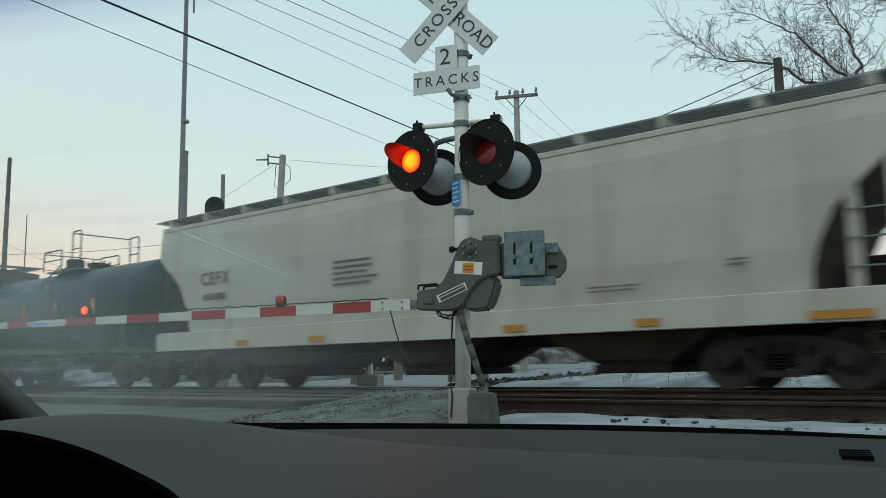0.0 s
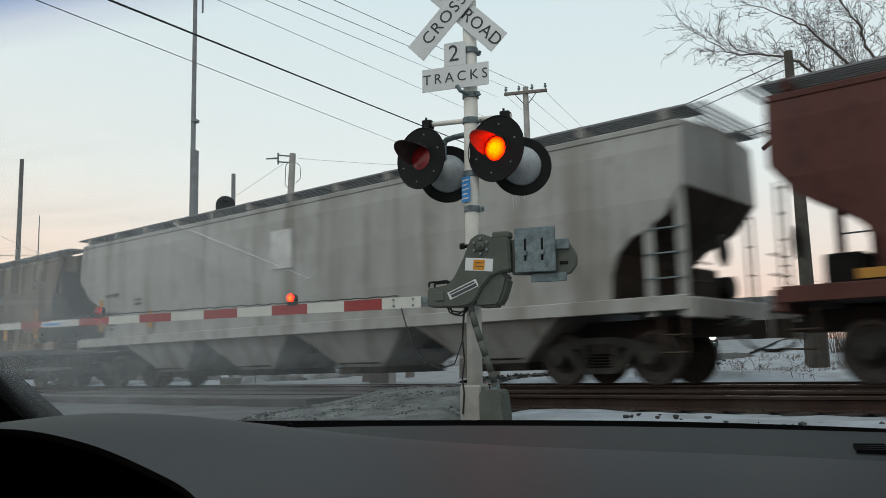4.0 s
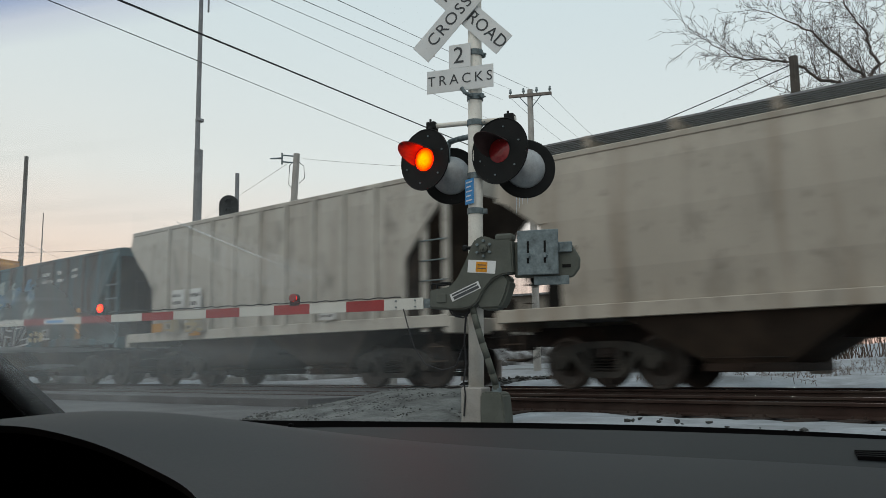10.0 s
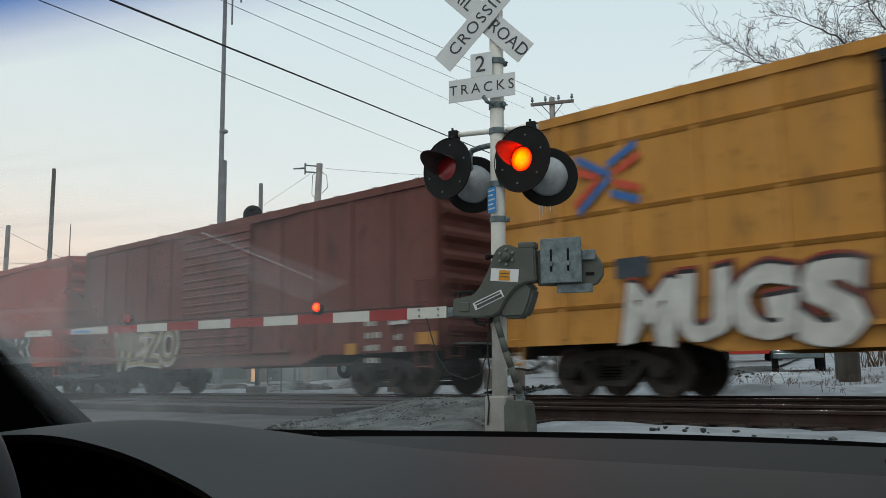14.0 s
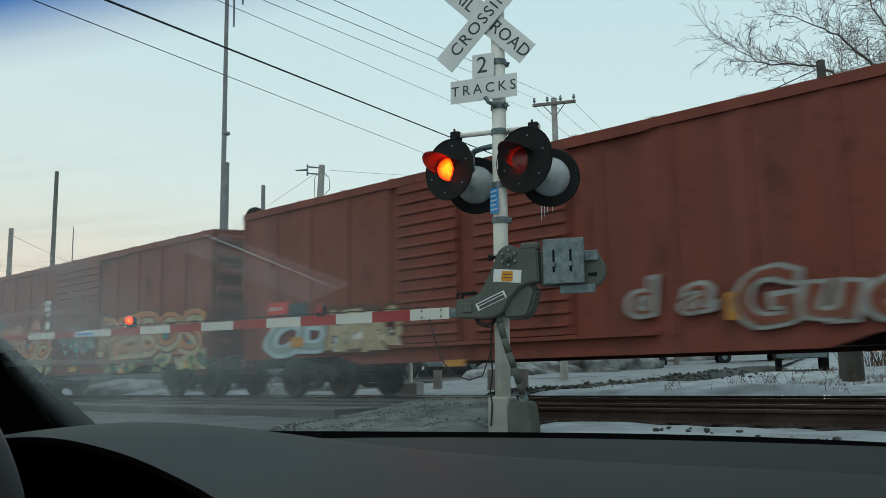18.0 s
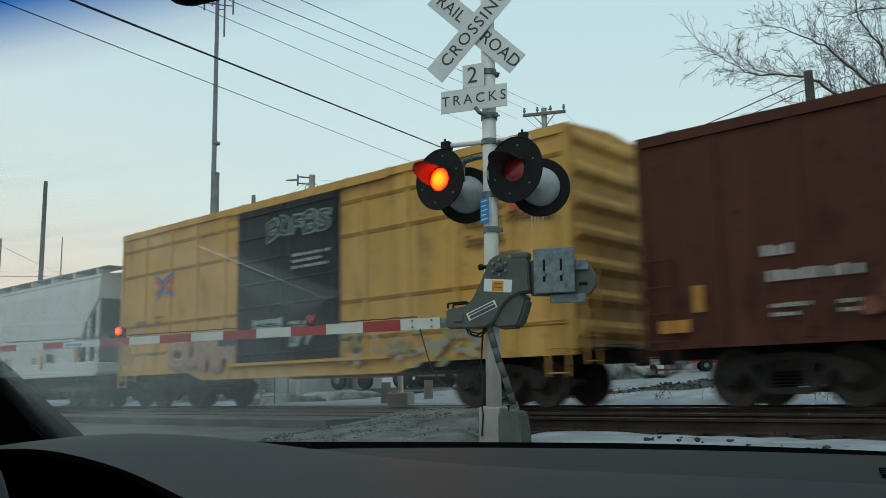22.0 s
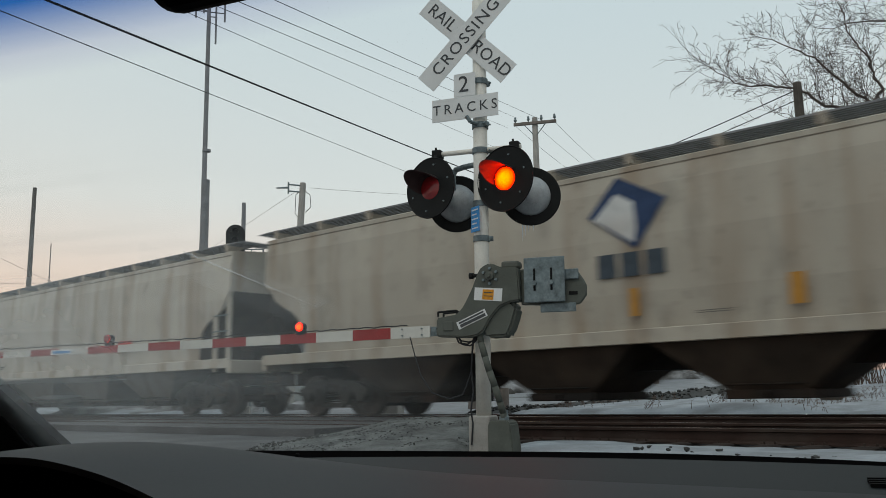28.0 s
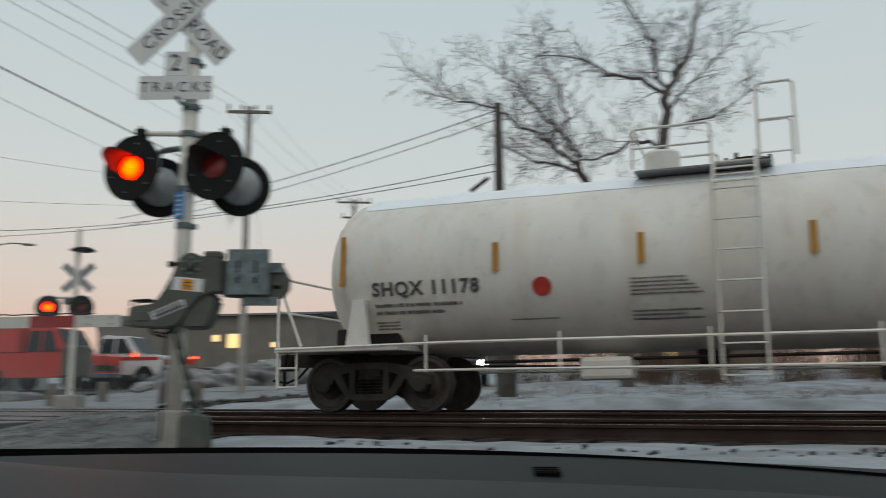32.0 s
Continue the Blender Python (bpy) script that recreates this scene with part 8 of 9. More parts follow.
# ---- bare trees ----
def limb_tree(name, label, base, rz, boughs, seed):
    """A leafless tree on a trunk and main boughs of its own shape, (x, z) bends in metres over the ground, with finer wood grown along them."""
    rng = random.Random(seed)
    ob = thing(name, label, "tree", Matrix.Translation(base) @ pose(0, 0, 0, 0, 0, rz))
    twigs = bmesh.new()

    def sprout(p, d, length, r, level):
        q, dirn, rr, steps = p, d, r, 5 if level == 0 else 3
        for i in range(steps):
            dirn = (dirn + Vector((rng.gauss(0, 0.22), rng.gauss(0, 0.2), rng.gauss(0.02, 0.2)))).normalized()
            nq = q + dirn * length / steps
            nr = max(0.006, rr * 0.8)
            rod(twigs, q, nq, rr, 4 if level < 1 else 3, nr, caps=False)
            q, rr = nq, nr
            if level < 3 and rng.random() < (0.95, 0.75, 0.5)[level]:
                side = dirn.orthogonal().normalized()
                side.rotate(Matrix.Rotation(rng.uniform(0, 6.283), 3, dirn))
                sprout(q, (dirn + side * rng.uniform(0.5, 1.0)).normalized(), length * rng.uniform(0.4, 0.65), max(0.006, rr * 0.6), level + 1)

    for k, (r0, r1, depth, pts) in enumerate(boughs):
        bm = bmesh.new()
        n = len(pts) - 1
        fine = []
        for i in range(n * 4 + 1):
            u = i / 4
            j = min(int(u), n - 1)
            f = u - j
            pm, pa, pb, pc = pts[max(j - 1, 0)], pts[j], pts[j + 1], pts[min(j + 2, n)]
            xz = [0.5 * (2 * pa[c] + (pb[c] - pm[c]) * f + (2 * pm[c] - 5 * pa[c] + 4 * pb[c] - pc[c]) * f * f + (3 * pa[c] - pm[c] - 3 * pb[c] + pc[c]) * f ** 3) for c in (0, 1)]
            v = i / (n * 4)
            fine.append((Vector((xz[0] + rng.gauss(0, 0.05), depth * v + rng.gauss(0, 0.05), xz[1] + rng.gauss(0, 0.04))), r0 + (r1 - r0) * v))
        for (pa, ra), (pb, rb) in zip(fine, fine[1:]):
            rod(bm, pa, pb, ra, 8, rb, caps=False)
        part("trunk" if k == 0 else "bough", bm, bark, ob)
        if k:
            for i in range(1, len(fine)):
                pa, ra = fine[i]
                d = (pa - fine[i - 1][0]).normalized()
                for _ in range(2 if i > 2 else 1):
                    side = Vector((rng.gauss(0, 0.6), rng.gauss(0, 0.8), rng.gauss(0.25, 0.6)))
                    sprout(pa, (d + side).normalized(), rng.uniform(0.8, 1.7) * (0.75 + 3 * ra), max(0.009, ra * 0.30), 0)
            sprout(fine[-1][0], (fine[-1][0] - fine[-2][0]).normalized(), 1.6, r1, 0)
    part("crown", twigs, bark, ob, "bare leafless twigs")
    return ob


limb_tree("bare_tree", "large leafless tree with a wide bare crown", ray(-32.7, 34, ground_at(-32.7, 34)), -33, (
    (0.30, 0.17, 0.0, ((-1.6, -0.4), (-1.2, 4.8), (-0.4, 7.1), (0.2, 9.6), (0.4, 11.6))),
    (0.12, 0.04, 0.8, ((0.4, 11.6), (0.9, 12.4), (1.35, 13.4), (1.7, 14.6), (2.1, 16.4))),
    (0.10, 0.03, -0.4, ((0.4, 11.6), (0.05, 12.7), (-0.1, 13.6), (-0.6, 14.6), (-1.2, 16.0))),
    (0.10, 0.018, 0.7, ((0.35, 11.5), (-0.58, 12.3), (-1.9, 12.7), (-2.7, 13.4), (-4.8, 14.0))),
    (0.08, 0.02, -0.9, ((0.05, 9.4), (-0.9, 9.6), (-1.7, 9.15), (-2.4, 8.9), (-3.3, 8.8))),
    (0.06, 0.015, 0.5, ((0.3, 10.1), (1.3, 10.3), (2.3, 10.6), (3.4, 11.3))),
    (0.06, 0.015, -0.4, ((0.3, 10.6), (1.1, 11.6), (2.1, 12.4), (3.2, 13.6))),
), 21)
limb_tree("bare_tree", "leafless tree leaning out over the street", ray(-27.4, 34, ground_at(-27.4, 34)), -28, (
    (0.26, 0.13, 0.0, ((1.6, -0.4), (1.0, 4.0), (0.35, 7.6), (-0.06, 8.9))),
    (0.085, 0.016, 0.5, ((-0.06, 8.9), (-0.2, 9.65), (-0.66, 10.24), (-1.37, 11.1), (-2.2, 12.1), (-3.0, 13.0), (-4.3, 13.9))),
    (0.085, 0.013, -0.6, ((-0.06, 8.9), (-0.72, 9.44), (-1.46, 10.0), (-2.5, 10.7), (-3.25, 11.3), (-4.2, 11.55), (-5.4, 11.9), (-6.2, 12.6))),
    (0.075, 0.016, 0.3, ((-0.08, 8.6), (-0.9, 8.9), (-1.8, 9.2), (-2.55, 9.6), (-3.3, 10.1))),
    (0.06, 0.014, 0.6, ((-0.6, 10.2), (-0.45, 11.1), (-0.65, 12.1), (-1.2, 13.1), (-1.5, 14.4))),
), 8)


def bush(name, label, base, n, r, h, seed):
    rng = random.Random(seed)
    bm = bmesh.new()
    for i in range(n):
        a = rng.uniform(0, 6.283)
        p = Vector((rng.gauss(0, r * 0.4), rng.gauss(0, r * 0.4), -0.2))
        for k in range(3):
            q = p + Vector((math.cos(a) * 0.2 + rng.gauss(0, 0.22), math.sin(a) * 0.2 + rng.gauss(0, 0.22), h / 3 * rng.uniform(0.6, 1.1)))
            rod(bm, p, q, 0.02 - 0.005 * k, 3, 0.015 - 0.005 * k, caps=False)
            if k:
                rod(bm, q, q + Vector((rng.gauss(0, 0.35), rng.gauss(0, 0.35), rng.uniform(0.1, 0.6))), 0.008, 3, 0.003, caps=False)
            p = q
    ob = part(name, bm, twig_brown, None)
    ob.matrix_basis = Matrix.Translation(base)
    tagged(ob, label, "bush")
    return ob


twig_brown = material("brown_twigs", (0.12, 0.08, 0.06), 0.9, 0, 0.3, 4)
rb = random.Random(9)
for i in range(26):
    yaw, d = rb.uniform(-46, -21), rb.uniform(38, 60)
    bush("bare_bush", "tangled leafless brown bush", ray(yaw, d, ground_at(yaw, d)), 60, rb.uniform(1.0, 2.2), rb.uniform(2.0, 4.2), i)
for i in range(10):
    yaw, d = rb.uniform(-24, 2), rb.uniform(66, 90)
    bush("bare_bush", "tangled leafless brown bush", ray(yaw, d, ground_at(yaw, d)), 50, 2.0, rb.uniform(2.0, 3.5), 60 + i)
# dry weeds poking through the snow by the far rail
bm = bmesh.new()
for i in range(5200):
    s, d = rb.uniform(-12.8, 16), rb.uniform(18.0, 34)
    if noise.noise(Vector((s * 0.35, d * 0.35, 7))) + 0.5 * noise.noise(Vector((s * 1.3, d * 1.3, 2))) < 0.12:
        continue
    p = snow_place(s, d)
    tip = p + Vector((rb.gauss(0, 0.10), rb.gauss(0, 0.10), rb.uniform(0.05, 0.26)))
    rod(bm, p, tip, 0.006, 3, 0.003, caps=False)
    for _ in range(2):
        q = p.lerp(tip, rb.uniform(0.4, 0.9))
        rod(bm, q, q + Vector((rb.gauss(0, 0.06), rb.gauss(0, 0.06), rb.uniform(0.01, 0.07))), 0.004, 3, 0.002, caps=False)
tagged(part("dry_weeds", bm, twig_brown, None), "dry weed stalks poking through the snow", "weeds", kind="stuff")
# distant line of trees and roofs, joined
bm = bmesh.new()
for i in range(900):
    a = rb.uniform(-75, 75)
    d = rb.uniform(150, 260)
    p = ray(a, d, 0.4)
    hh = rb.uniform(1.5, 4.5) + 3.0 * max(0, noise.noise(Vector((a * 0.12, 0, 0))))
    for k in range(5):
        rod(bm, p + Vector((rb.gauss(0, 2.0), 0, 0)), p + Vector((rb.gauss(0, 3.0), 0, hh * rb.uniform(0.6, 1.2))), 0.22, 3, 0.05, caps=False)
tagged(part("treeline", bm, twig_brown, None), "distant brown line of leafless trees", "treeline", kind="stuff")


# ---- snow heaps and pier-like stumps beyond the rails ----
def heap(label, yaw, dist, w, h, seed):
    rng = random.Random(seed)
    bm = bmesh.new()
    bmesh.ops.create_icosphere(bm, subdivisions=4, radius=1.0)
    for v in bm.verts:
        k = 1 + 0.35 * noise.noise(v.co * 1.6 + Vector((seed, 0, 0))) + 0.14 * noise.noise(v.co * 5 + Vector((0, seed, 0)))
        v.co = Vector((v.co.x * w * k, v.co.y * w * 0.6 * k, v.co.z * h * k))
    ob = part("snow_heap", bm, heap_mat, None, smooth=True)
    ob.matrix_basis = Matrix.Translation(ray(yaw, dist, ground_at(yaw, dist) - 0.1)) @ pose(0, 0, 0, 0, 0, rng.uniform(-30, 30))
    tagged(ob, label, "snow heap", "snow heaps")


heap_mat = material("grimy_ploughed_snow", (0.24, 0.245, 0.25), 0.8, 0, 0.45, 1.6, 0.9, (0.055, 0.05, 0.046), 0.95, fine=9, cover=0.05)
for yaw, d, w, hh in ((-2.5, 42, 2.6, 1.0), (-4.5, 45, 3.0, 1.2), (-7.5, 50, 3.4, 1.5), (2.0, 46, 2.4, 0.9), (-12.0, 63, 3.6, 1.1), (13.0, 33, 1.8, 0.5), (18.0, 36, 2.6, 0.5), (9.0, 34, 2.0, 0.55), (22.0, 40, 3.0, 0.7), (-0.5, 40, 1.6, 0.7)):
    heap("grimy ploughed snow heap beside the street", yaw, d, w, hh, int(yaw * 7 + d))
for yaw, d in ((-22.3, 24), (-2.2, 25), (6.2, 27), (-0.2, 27), (3.4, 30)):
    stump = thing("wooden_post", "short dark wooden post in the snow", "post", Matrix.Translation(ray(yaw, d, ground_at(yaw, d))), "posts along the far rail")
    bm = bmesh.new()
    big = yaw < -20
    rod(bm, (0, 0, -0.3), (0.02, 0, 1.35 if big else 0.75), 0.27 if big else 0.17, 12, 0.25 if big else 0.15)
    part("timber", bm, dark_pole if big else wood_pole, stump)

# ---- the car that the camera sits in ----
CAR = Matrix.Translation(EYE) @ pose(0, 0, 0, 0, 0, -20)  # x right, y forward, z up from the eye
dash_mat = material("dark_soft_dash", (0.0056, 0.0077, 0.0102), 0.52, 0, 0.10, 5, 0.03, fine=420, spec=0.16)
panel_mat = material("dark_dash_panel", (0.0046, 0.0062, 0.0072), 0.55, 0, 0.12, 8, 0.03, fine=420)
black_trim = material("black_trim", (0.0015, 0.0015, 0.002), 0.8, 0, 0.2, 8)
pillar_mat = material("charcoal_pillar_trim", (0.0030, 0.0034, 0.0038), 0.85, 0, 0.15, 10, 0.1, spec=0.05)
lip_mat = material("brown_black_lip", (0.012, 0.010, 0.009), 0.6, 0, 0.2, 12)
# near-zero colour without gloss: the shade of the instrument recess is put in it
deep_black = material("shaded_black_cluster", (0.0005, 0.0005, 0.0006), 0.9, 0, 0.2, 8, spec=0.0)
leather = material("grey_leather_rim", (0.11, 0.11, 0.112), 0.45, 0, 0.15, 14, 0.15)
headliner = material("grey_headliner", (0.12, 0.12, 0.12), 0.9, 0, 0.1, 20)


def grid_part(name, xs, ys, fn, mat, parent, label="", smooth=True, thick=0.0):
    bm = bmesh.new()
    g = [[bm.verts.new(fn(x, y)) for y in ys] for x in xs]
    for i in range(len(xs) - 1):
        for j in range(len(ys) - 1):
            bm.faces.new((g[i][j], g[i + 1][j], g[i + 1][j + 1], g[i][j + 1]))
    if thick:
        bmesh.ops.solidify(bm, geom=bm.faces[:], thickness=thick)
    bmesh.ops.recalc_face_normals(bm, faces=bm.faces)
    return part(name, bm, mat, parent, label, smooth)


def frange(a, b, n):
    return [a + (b - a) * i / n for i in range(n + 1)]


dashboard = thing("dashboard", "dark grey padded car dashboard with instrument hood", "dashboard", CAR)


def pad_z(x, y):
    rho = x / y
    z = -0.0816 - 0.045 * (rho + 0.32) ** 2 * (1 if rho > -0.32 else 0.15) * y
    z += 0.041 * math.exp(-((x + 0.68) / 0.28) ** 2) * (math.exp(-((y - 0.74) / 0.15) ** 2) if y > 0.74 else math.exp(-((y - 0.74) / 0.30) ** 2))
    return z - 0.04 * smoothstep(0.45, 0.25, y)


EDGE = ((-1.16, 0.62), (-0.675, 0.62), (-0.595, 0.596), (-0.522, 0.572), (-0.464, 0.542), (-0.405, 0.507), (-0.356, 0.473), (-0.28, 0.385), (-0.22, 0.26), (0.72, 0.26))


def near_edge(x):
    """How near the pad comes: it is cut out round the instruments."""
    def straight(q):
        for (xa, ya), (xb, yb) in zip(EDGE, EDGE[1:]):
            if q <= xb:
                return ya + (yb - ya) * max(0, q - xa) / (xb - xa)
        return EDGE[-1][1]

    return sum(w * straight(x + 0.018 * k) for k, w in zip(range(-3, 4), (1, 2, 3, 4, 3, 2, 1))) / 16


cols = frange(-1.16, -0.74, 10) + frange(-0.73, -0.16, 76) + frange(-0.14, 0.72, 22)
grid_part("dash_pad", cols, frange(0, 1, 30), lambda x, v: Vector((x, near_edge(x) + (0.815 - near_edge(x)) * v, pad_z(x, near_edge(x) + (0.815 - near_edge(x)) * v))), dash_mat, dashboard, "soft grained dash pad with arched hood")
bm = bmesh.new()
rim = [Vector((x, near_edge(x), pad_z(x, near_edge(x)))) for x in cols]
for (p0, p1) in zip(rim, rim[1:]):
    q = [bm.verts.new(p) for p in (p0, p1, p1 + Vector((0, 0.004, -0.007)), p0 + Vector((0, 0.004, -0.007)))]
    bm.faces.new(q)
bmesh.ops.remove_doubles(bm, verts=bm.verts, dist=0.0005)
part("hood_lip", bm, lip_mat, dashboard, "worn brownish lip of the hood", smooth=True)
# sheet hung from the lip, coloured as the deep shade under the hood
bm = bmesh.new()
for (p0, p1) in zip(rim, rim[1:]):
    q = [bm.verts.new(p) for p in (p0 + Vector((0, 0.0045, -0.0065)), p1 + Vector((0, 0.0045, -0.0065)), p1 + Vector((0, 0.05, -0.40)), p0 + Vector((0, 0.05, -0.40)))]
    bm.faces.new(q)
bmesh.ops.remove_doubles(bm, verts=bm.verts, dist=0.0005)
part("instrument_panel", bm, deep_black, dashboard, "black sheet for the shaded instrument recess", smooth=True)
# panel below the glass, with the defroster slot
grid_part("defroster_panel", frange(-1.12, 0.72, 40), frange(0.80, 1.07, 7), lambda x, y: Vector((x, y, -0.0925 + 0.062 * (y - 0.84) - 0.040 * (x / y + 0.30) ** 2)), panel_mat, dashboard)
for k in range(4):
    bm = bmesh.new()
    box(bm, 0.064, 0.092, 0.925 + 0.011 * k, 0.931 + 0.011 * k, -0.097, -0.089 + 0.0008 * k)
    part("vent_slot", bm, black_trim, dashboard, "black slot of a small vent")
bm = bmesh.new()
lathe(bm, [(0.003, -0.001), (0.003, 0.003), (0.001, 0.004)], 8, Matrix.Translation((-0.485, 0.80, pad_z(-0.485, 0.80))))
part("light_sensor", bm, black_trim, dashboard)


def glass_at(x, w):
    """The windscreen: x across, w from its base to the roof."""
    c = (x + 0.36) / 0.76
    y = 1.115 - 0.07 * c * c - (0.70 - 0.03 * c * c) * w
    z = -0.078 - 0.035 * max(0, c - 0.1) ** 2 * 0.8 + (0.50) * w
    return Vector((x * (1 - 0.10 * w) - 0.036 * w, y, z))


windscreen = thing("windscreen", "smeared salt-hazed windscreen with blue shade band", "windscreen", CAR)
gm = bpy.data.materials.new("hazed_glass")
gm.use_nodes = True
gn, gl = gm.node_tree.nodes, gm.node_tree.links
gn.clear()
g_out, g_clear, g_dirt, g_back, g_mix, g_add = (gn.new("ShaderNode" + k) for k in ("OutputMaterial", "BsdfTransparent", "BsdfTranslucent", "BsdfDiffuse", "MixShader", "MixShader"))
g_dirt.inputs[0].default_value = g_back.inputs[0].default_value = (0.74, 0.78, 0.78, 1)
g_co, g_sep = gn.new("ShaderNodeTexCoord"), gn.new("ShaderNodeSeparateXYZ")
gl.new(g_co.outputs["Object"], g_sep.inputs[0])
g_noise, g_map, g_str = gn.new("ShaderNodeTexNoise"), gn.new("ShaderNodeMapping"), gn.new("ShaderNodeTexNoise")
g_noise.inputs["Scale"].default_value, g_noise.inputs["Detail"].default_value = 5.0, 5
gl.new(g_co.outputs["Object"], g_noise.inputs["Vector"])
g_map.inputs["Rotation"].default_value, g_map.inputs["Scale"].default_value = (0, radians(35), 0), (1.5, 1.5, 40)
gl.new(g_co.outputs["Object"], g_map.inputs[0])
gl.new(g_map.outputs[0], g_str.inputs["Vector"])
g_str.inputs["Scale"].default_value = 1.0


def span(value, a, b, c, d):
    r = gn.new("ShaderNodeMapRange")
    r.inputs["From Min"].default_value, r.inputs["From Max"].default_value = a, b
    r.inputs["To Min"].default_value, r.inputs["To Max"].default_value = c, d
    gl.new(value, r.inputs["Value"])
    return r.outputs[0]


def calc(op, a, b):
    m = gn.new("ShaderNodeMath")
    m.operation = op
    for i, v in enumerate((a, b)):
        if isinstance(v, (int, float)):
            m.inputs[i].default_value = v
        else:
            gl.new(v, m.inputs[i])
    return m.outputs[0]


veil = calc("MULTIPLY", span(g_sep.outputs["X"], -0.33, -0.92, 0.0, 1.0), span(g_sep.outputs["Z"], 0.30, 0.10, 0.25, 1.0))
blotch = span(g_noise.outputs[0], 0.3, 0.7, 0.45, 1.0)
smear = span(g_str.outputs[0], 0.55, 0.75, 0.0, 0.5)
veil = calc("MULTIPLY", veil, span(g_sep.outputs["Z"], -0.08, 0.05, 0.30, 1.0))
haze = calc("MULTIPLY", veil, calc("ADD", blotch, smear))
haze = calc("ADD", calc("MULTIPLY", haze, 0.40), 0.001)
tint = gn.new("ShaderNodeValToRGB")
tint.color_ramp.elements[0].position, tint.color_ramp.elements[0].color = 0.0, (0.95, 0.97, 0.965, 1)
tint.color_ramp.elements[1].position, tint.color_ramp.elements[1].color = 1.0, (0.02, 0.16, 0.52, 1)
tint.color_ramp.elements.new(0.35).color = (0.80, 0.80, 0.88, 1)
gl.new(span(g_sep.outputs["Z"], 0.302, 0.346, 0.0, 1.0), tint.inputs[0])
gl.new(tint.outputs[0], g_clear.inputs[0])
g_add.inputs[0].default_value = 0.4
gl.new(g_dirt.outputs[0], g_add.inputs[1])
gl.new(g_back.outputs[0], g_add.inputs[2])
gl.new(haze, g_mix.inputs[0])
gl.new(g_clear.outputs[0], g_mix.inputs[1])
gl.new(g_add.outputs[0], g_mix.inputs[2])
gl.new(g_mix.outputs[0], g_out.inputs[0])
pane = grid_part("pane", frange(-1.11, 0.40, 40), frange(0, 1, 20), glass_at, gm, windscreen)
pane.visible_shadow = False
def on_glass(a, b):
    """The place on the pane in the direction a across and b up for each metre ahead."""
    y = 0.9
    for _ in range(12):
        w = (b * y + 0.078) / 0.5
        y = 0.6 * y + 0.4 * glass_at((a * y + 0.036 * w) / (1 - 0.10 * w), w).y
    return Vector((a * y, y, b * y)) * 0.985


smear_mat = bpy.data.materials.new("dried_smear")
smear_mat.use_nodes = True
sn, sk = smear_mat.node_tree.nodes, smear_mat.node_tree.links
s_tr, s_df, s_mx = sn.new("ShaderNodeBsdfTransparent"), sn.new("ShaderNodeBsdfTranslucent"), sn.new("ShaderNodeMixShader")
s_df.inputs[0].default_value = (0.75, 0.78, 0.80, 1)
s_mx.inputs[0].default_value = 0.036
sk.new(s_tr.outputs[0], s_mx.inputs[1])
sk.new(s_df.outputs[0], s_mx.inputs[2])
sk.new(s_mx.outputs[0], sn["Material Output"].inputs[0])
scratch_mat = smear_mat.copy()
scratch_mat.name = "bright_scratch"
scratch_mat.node_tree.nodes["Mix Shader"].inputs[0].default_value = 0.26
for name, mat, corners in (("scratch", scratch_mat, ((-0.800, 0.2140), (-0.577, 0.1205), (-0.577, 0.1195), (-0.800, 0.2115))),
                           ("smear", smear_mat, ((-0.88, 0.234), (-0.575, 0.119), (-0.620, 0.103), (-0.88, 0.208))),
                           ("smear", smear_mat, ((-0.76, 0.207), (-0.555, 0.126), (-0.575, 0.119), (-0.79, 0.209)))):
    bm = bmesh.new()
    (a0, b0), (a1, b1), (a2, b2), (a3, b3) = corners
    row = []
    for i in range(9):
        u = i / 8
        row.append([bm.verts.new(on_glass(a0 + (a1 - a0) * u, b0 + (b1 - b0) * u)), bm.verts.new(on_glass(a3 + (a2 - a3) * u, b3 + (b2 - b3) * u))])
    for r0, r1 in zip(row, row[1:]):
        bm.faces.new((r0[0], r1[0], r1[1], r0[1]))
    streak = part(name, bm, mat, windscreen, "dried pale streak")
    streak.visible_shadow = False
# black border on the glass
bm = bmesh.new()
for x0, x1 in zip(frange(-1.12, 0.62, 50), frange(-1.12, 0.62, 50)[1:]):
    a, b = glass_at(x0, 0), glass_at(x1, 0)
    off = Vector((0, -0.012, 0))
    q = [bm.verts.new(p) for p in (a + off + Vector((0, 0.0, -0.03)), b + off + Vector((0, 0, -0.03)), b + off + Vector((0, 0, 0.0045)), a + off + Vector((0, 0, 0.0045)))]
    bm.faces.new(q)
bmesh.ops.remove_doubles(bm, verts=bm.verts, dist=0.0001)
part("lower_border", bm, black_trim, windscreen, "black dotted glass border")
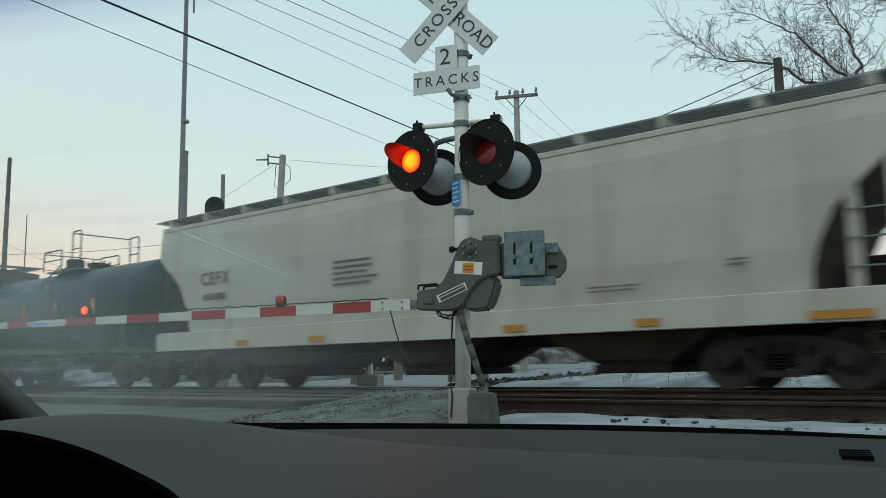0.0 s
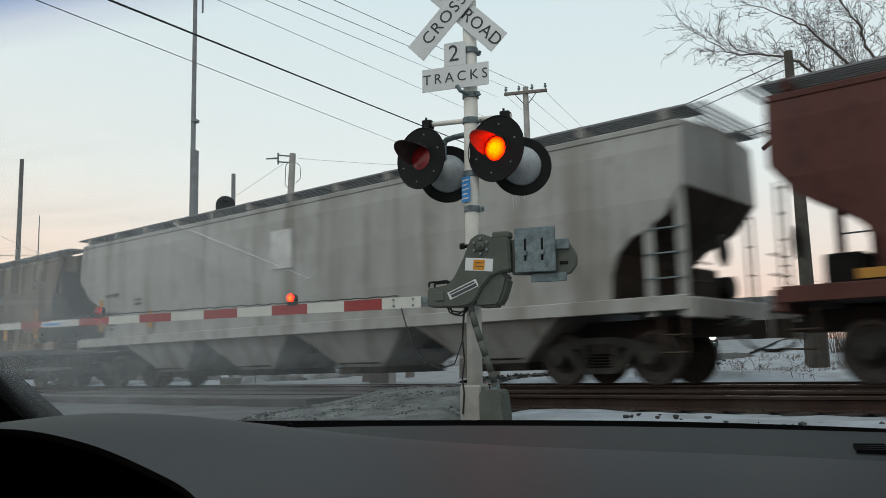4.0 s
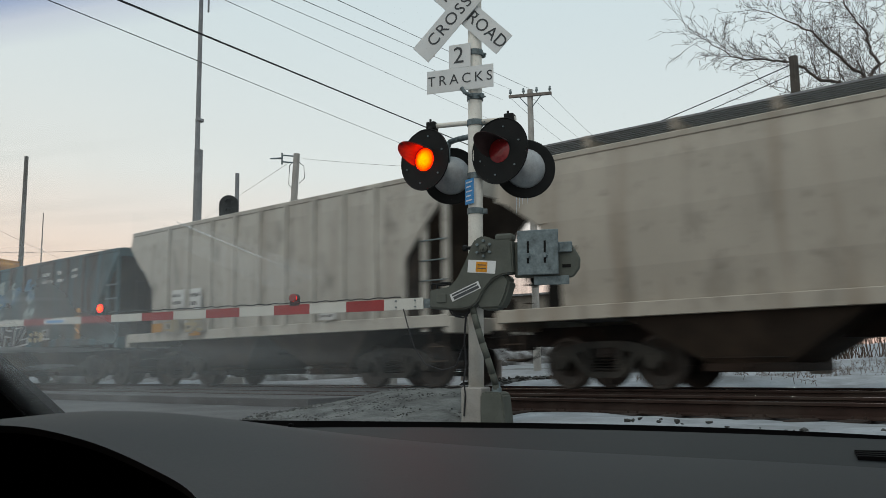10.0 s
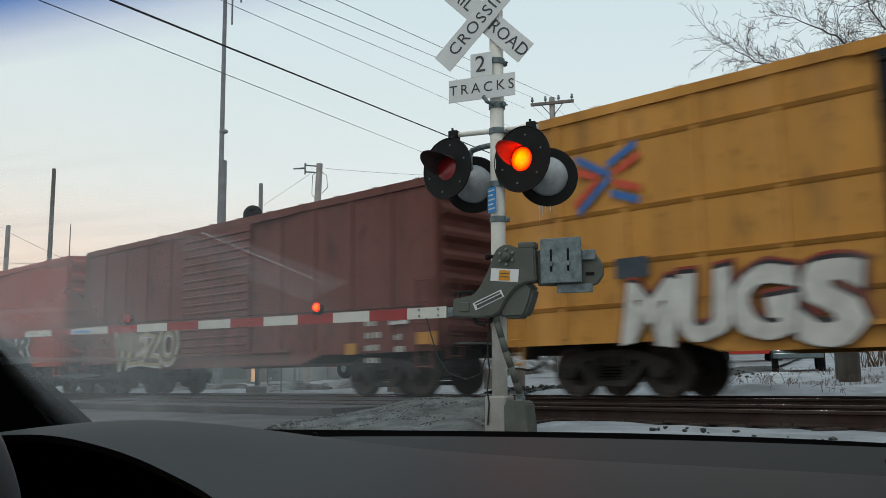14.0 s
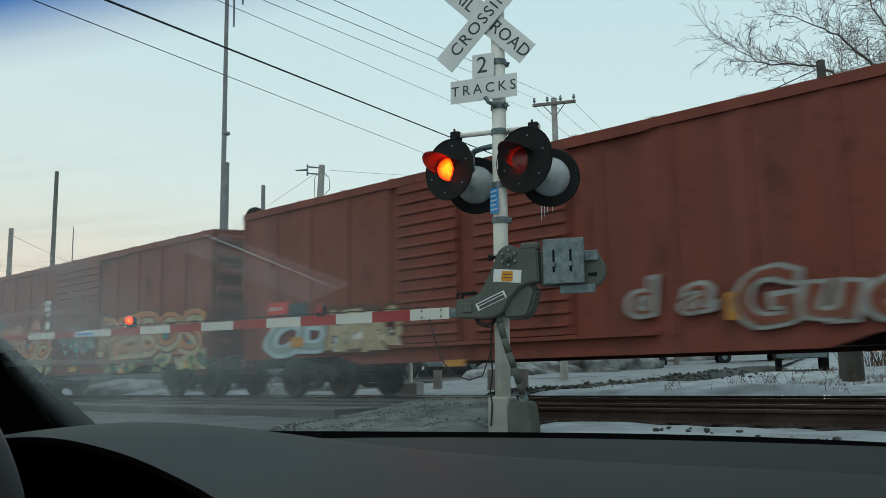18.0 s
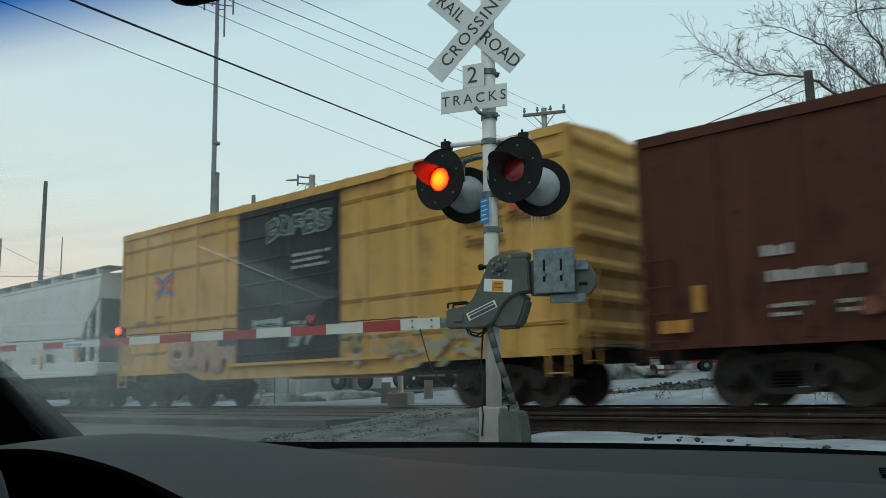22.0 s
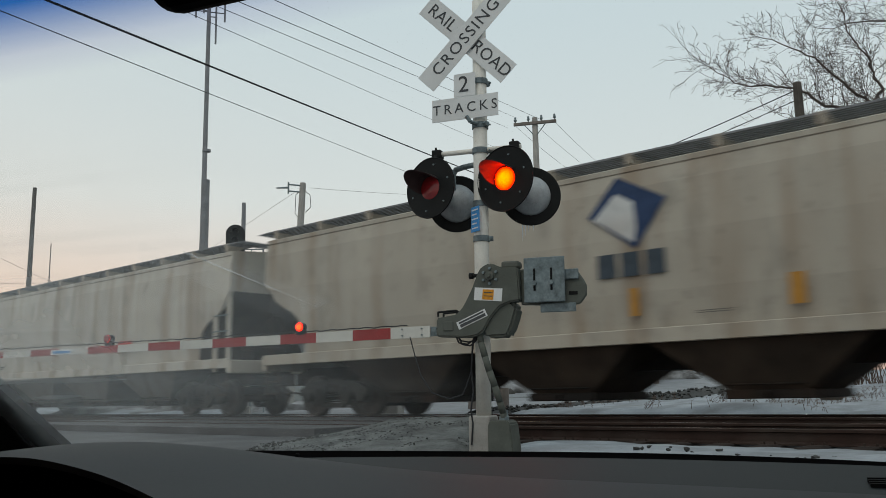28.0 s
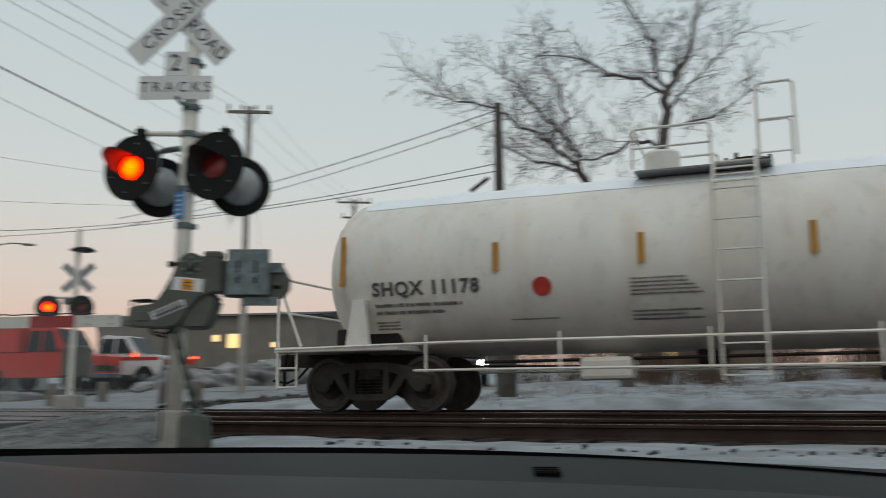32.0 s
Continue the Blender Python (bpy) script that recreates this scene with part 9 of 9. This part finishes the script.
# pillar
base_p, top_p = Vector((-1.078, 1.105, -0.088)), Vector((-0.985, 0.36, 0.385))
along = (top_p - base_p).normalized()
pillar = thing("windscreen_pillar", "charcoal trimmed windscreen pillar", "pillar", CAR)
for name, w0, w1, mat, back in (("border", -0.004, -0.040, black_trim, 0.0), ("trim", -0.036, -0.20, pillar_mat, -0.012)):
    bm = bmesh.new()
    side = Vector((-1, -0.25, -0.25)).normalized()
    pts = [base_p - along * 0.10 - side * w0, top_p - side * w0, top_p - side * w1, base_p - along * 0.10 - side * w1]
    bk = Vector((0, back, 0))
    q = [bm.verts.new(p + bk) for p in pts] + [bm.verts.new(p + bk + Vector((-0.01, 0.03, 0))) for p in pts]
    for f in ((0, 1, 2, 3), (7, 6, 5, 4), (0, 4, 5, 1), (1, 5, 6, 2), (2, 6, 7, 3), (3, 7, 4, 0)):
        bm.faces.new([q[i] for i in f])
    bmesh.ops.recalc_face_normals(bm, faces=bm.faces)
    part(name, bm, mat, pillar)
# steering wheel
wheel = thing("steering_wheel", "grey leather steering wheel", "steering wheel", CAR @ pose(-0.788, 0.515, -0.075, -66, 0, 0))
bm = bmesh.new()
R0, r0 = 0.172, 0.016
tor = [[bm.verts.new(((R0 + r0 * math.cos(b)) * math.cos(a), (R0 + r0 * math.cos(b)) * math.sin(a), r0 * 1.2 * math.sin(b))) for b in [2 * math.pi * j / 12 for j in range(12)]] for a in [2 * math.pi * i / 56 for i in range(56)]]
for i in range(56):
    for j in range(12):
        bm.faces.new((tor[i][j], tor[(i + 1) % 56][j], tor[(i + 1) % 56][(j + 1) % 12], tor[i][(j + 1) % 12]))
bmesh.ops.recalc_face_normals(bm, faces=bm.faces)
part("rim", bm, leather, wheel, smooth=True)
bm = bmesh.new()
lathe(bm, [(0.075, -0.03), (0.08, 0.0), (0.06, 0.03), (0.02, 0.035)], 24)
part("hub", bm, black_trim, wheel)
for a in (0, 180, 270):
    bm = bmesh.new()
    bbox(bm, 0.06, R0, -0.02, 0.02, -0.012, 0.008, 0.005)
    sp = part("spoke", bm, black_trim, wheel)
    sp.matrix_basis = pose(0, 0, 0, 0, 0, a)
bm = bmesh.new()
rod(bm, (0, 0, -0.02), (0, 0, -0.25), 0.035, 14)
part("column", bm, black_trim, wheel)
# mirror
mirror = thing("rear_view_mirror", "black rear view mirror on the windscreen", "mirror", CAR @ pose(-0.258, 0.44, 0.3008, 0, 0, 0))
bm = bmesh.new()
bbox(bm, -0.125, 0.125, -0.02, 0.02, -0.040, 0.040, 0.016, 3)
part("housing", bm, black_trim, mirror)
bm = bmesh.new()
rod(bm, (0.1, 0.0, 0.03), (0.1, 0.06, 0.09), 0.012, 8)
part("stem", bm, black_trim, mirror)
# plain shell that closes the cabin round the camera
cabin = thing("car_cabin", "grey headliner and door trim of the car cabin", "car cabin", CAR, kind="structure")
for nm, b in (("roof_lining", (-1.12, 0.66, -1.9, 0.40, 0.42, 0.46)), ("floor_pan", (-1.12, 0.66, -1.9, 1.15, -0.95, -0.90)), ("rear_wall", (-1.12, 0.66, -1.95, -1.9, -0.9, 0.42)),
              ("door_trim", (-1.16, -1.12, -1.9, 0.75, -0.9, -0.06)), ("door_trim", (0.66, 0.70, -1.9, 1.10, -0.9, -0.06)), ("bulkhead", (-1.12, 0.66, 1.10, 1.14, -0.9, -0.14)),
              ("door_pillar", (-1.16, -1.12, -0.45, -0.30, -0.06, 0.42)), ("door_pillar", (0.66, 0.70, -0.45, -0.30, -0.06, 0.42)), ("door_pillar", (0.66, 0.70, 0.45, 0.95, -0.06, 0.30))):
    bm = bmesh.new()
    bbox(bm, *b, 0.008)
    part(nm, bm, headliner if nm == "roof_lining" else pillar_mat, cabin)


def motions():
    """The train rolls to the right, its wheels turn, two cars drive on the far road, and the lamps alternate."""
    for car, mid in rail_cars:
        rows = []
        for k in range(33):
            rows.append((k, Matrix.Translation(on_track(mid + run(k), FAR_TRACK)) @ pose(0, 0, 0, 0, 0, RAIL_RZ)))
        walk(car, rows)
    def drive(car, stops):
        walk(car, [(t, Matrix.Translation(ray(yaw, dist, ground_at(yaw, dist) + 0.14)) @ pose(0, 0, 0, 0, 0, rz)) for t, yaw, dist, rz in stops])

    drive(waiting_car, ((0, -14.57, 47, 254), (2.3, -14.57, 47, 254), (3.5, -14.6, 46, 258), (6, -16.2, 42, 282), (8.5, -18.6, 39.6, 276), (10, -19.45, 39, 252), (32, -19.45, 39, 252)))
    drive(passing_pickup, ((0, -36, 60, 170), (5, -36, 60, 170), (11, -16.8, 56, 172), (21, -16.6, 56, 172), (25, -12, 78, 172), (29, -5, 98, 175), (32, -5, 98, 175)))
    drive(late_car, ((0, -15.8, 150, 253), (22, -15.8, 150, 253), (26, -15.6, 95, 253), (29, -15.0, 60, 253), (31.2, -14.1, 47.5, 254), (32, -14.0, 46, 254)))
    for w, ax, mid in wheelsets:
        seen = [f for f in range(1, 960) if -48 < mid + run((f - 1) / FPS) < 22]
        frames = [0] + seen + [960]
        rows = []
        for f in frames:
            ff = f if f in (0, 960) else f - 1
            a = run((min(max(ff, seen[0] - 1), seen[-1] - 1)) / FPS) / WHEEL_R if seen else 0.0
            rows.append((ff / FPS, Matrix.Translation((ax, 0, WHEEL_R)) @ Matrix.Rotation(a % (2 * math.pi), 4, "Y")))
        walk(w, rows)
    for lamp, lit_first, base in flashers:
        rows = [(0, base @ pose(0, 0, 0, 0, 0, 0 if lit_first else 180))]
        on, t = lit_first, 0.402
        while t < 32.0:
            a = 0 if on else 180
            f = math.floor(t * FPS)
            for k, turn in ((-1, 0), (0, 30), (1, 117), (2, 180)):
                if f + k < 960:
                    rows.append(((f + k) / FPS, base @ pose(0, 0, 0, 0, 0, a + turn)))
            on, t = not on, t + (0.55 if t < 17.9 else 0.5515 if t < 24.0 else 0.545)
        rows.append((32.0, base @ pose(0, 0, 0, 0, 0, 0 if on else 180)))
        walk(lamp, rows)


motions()
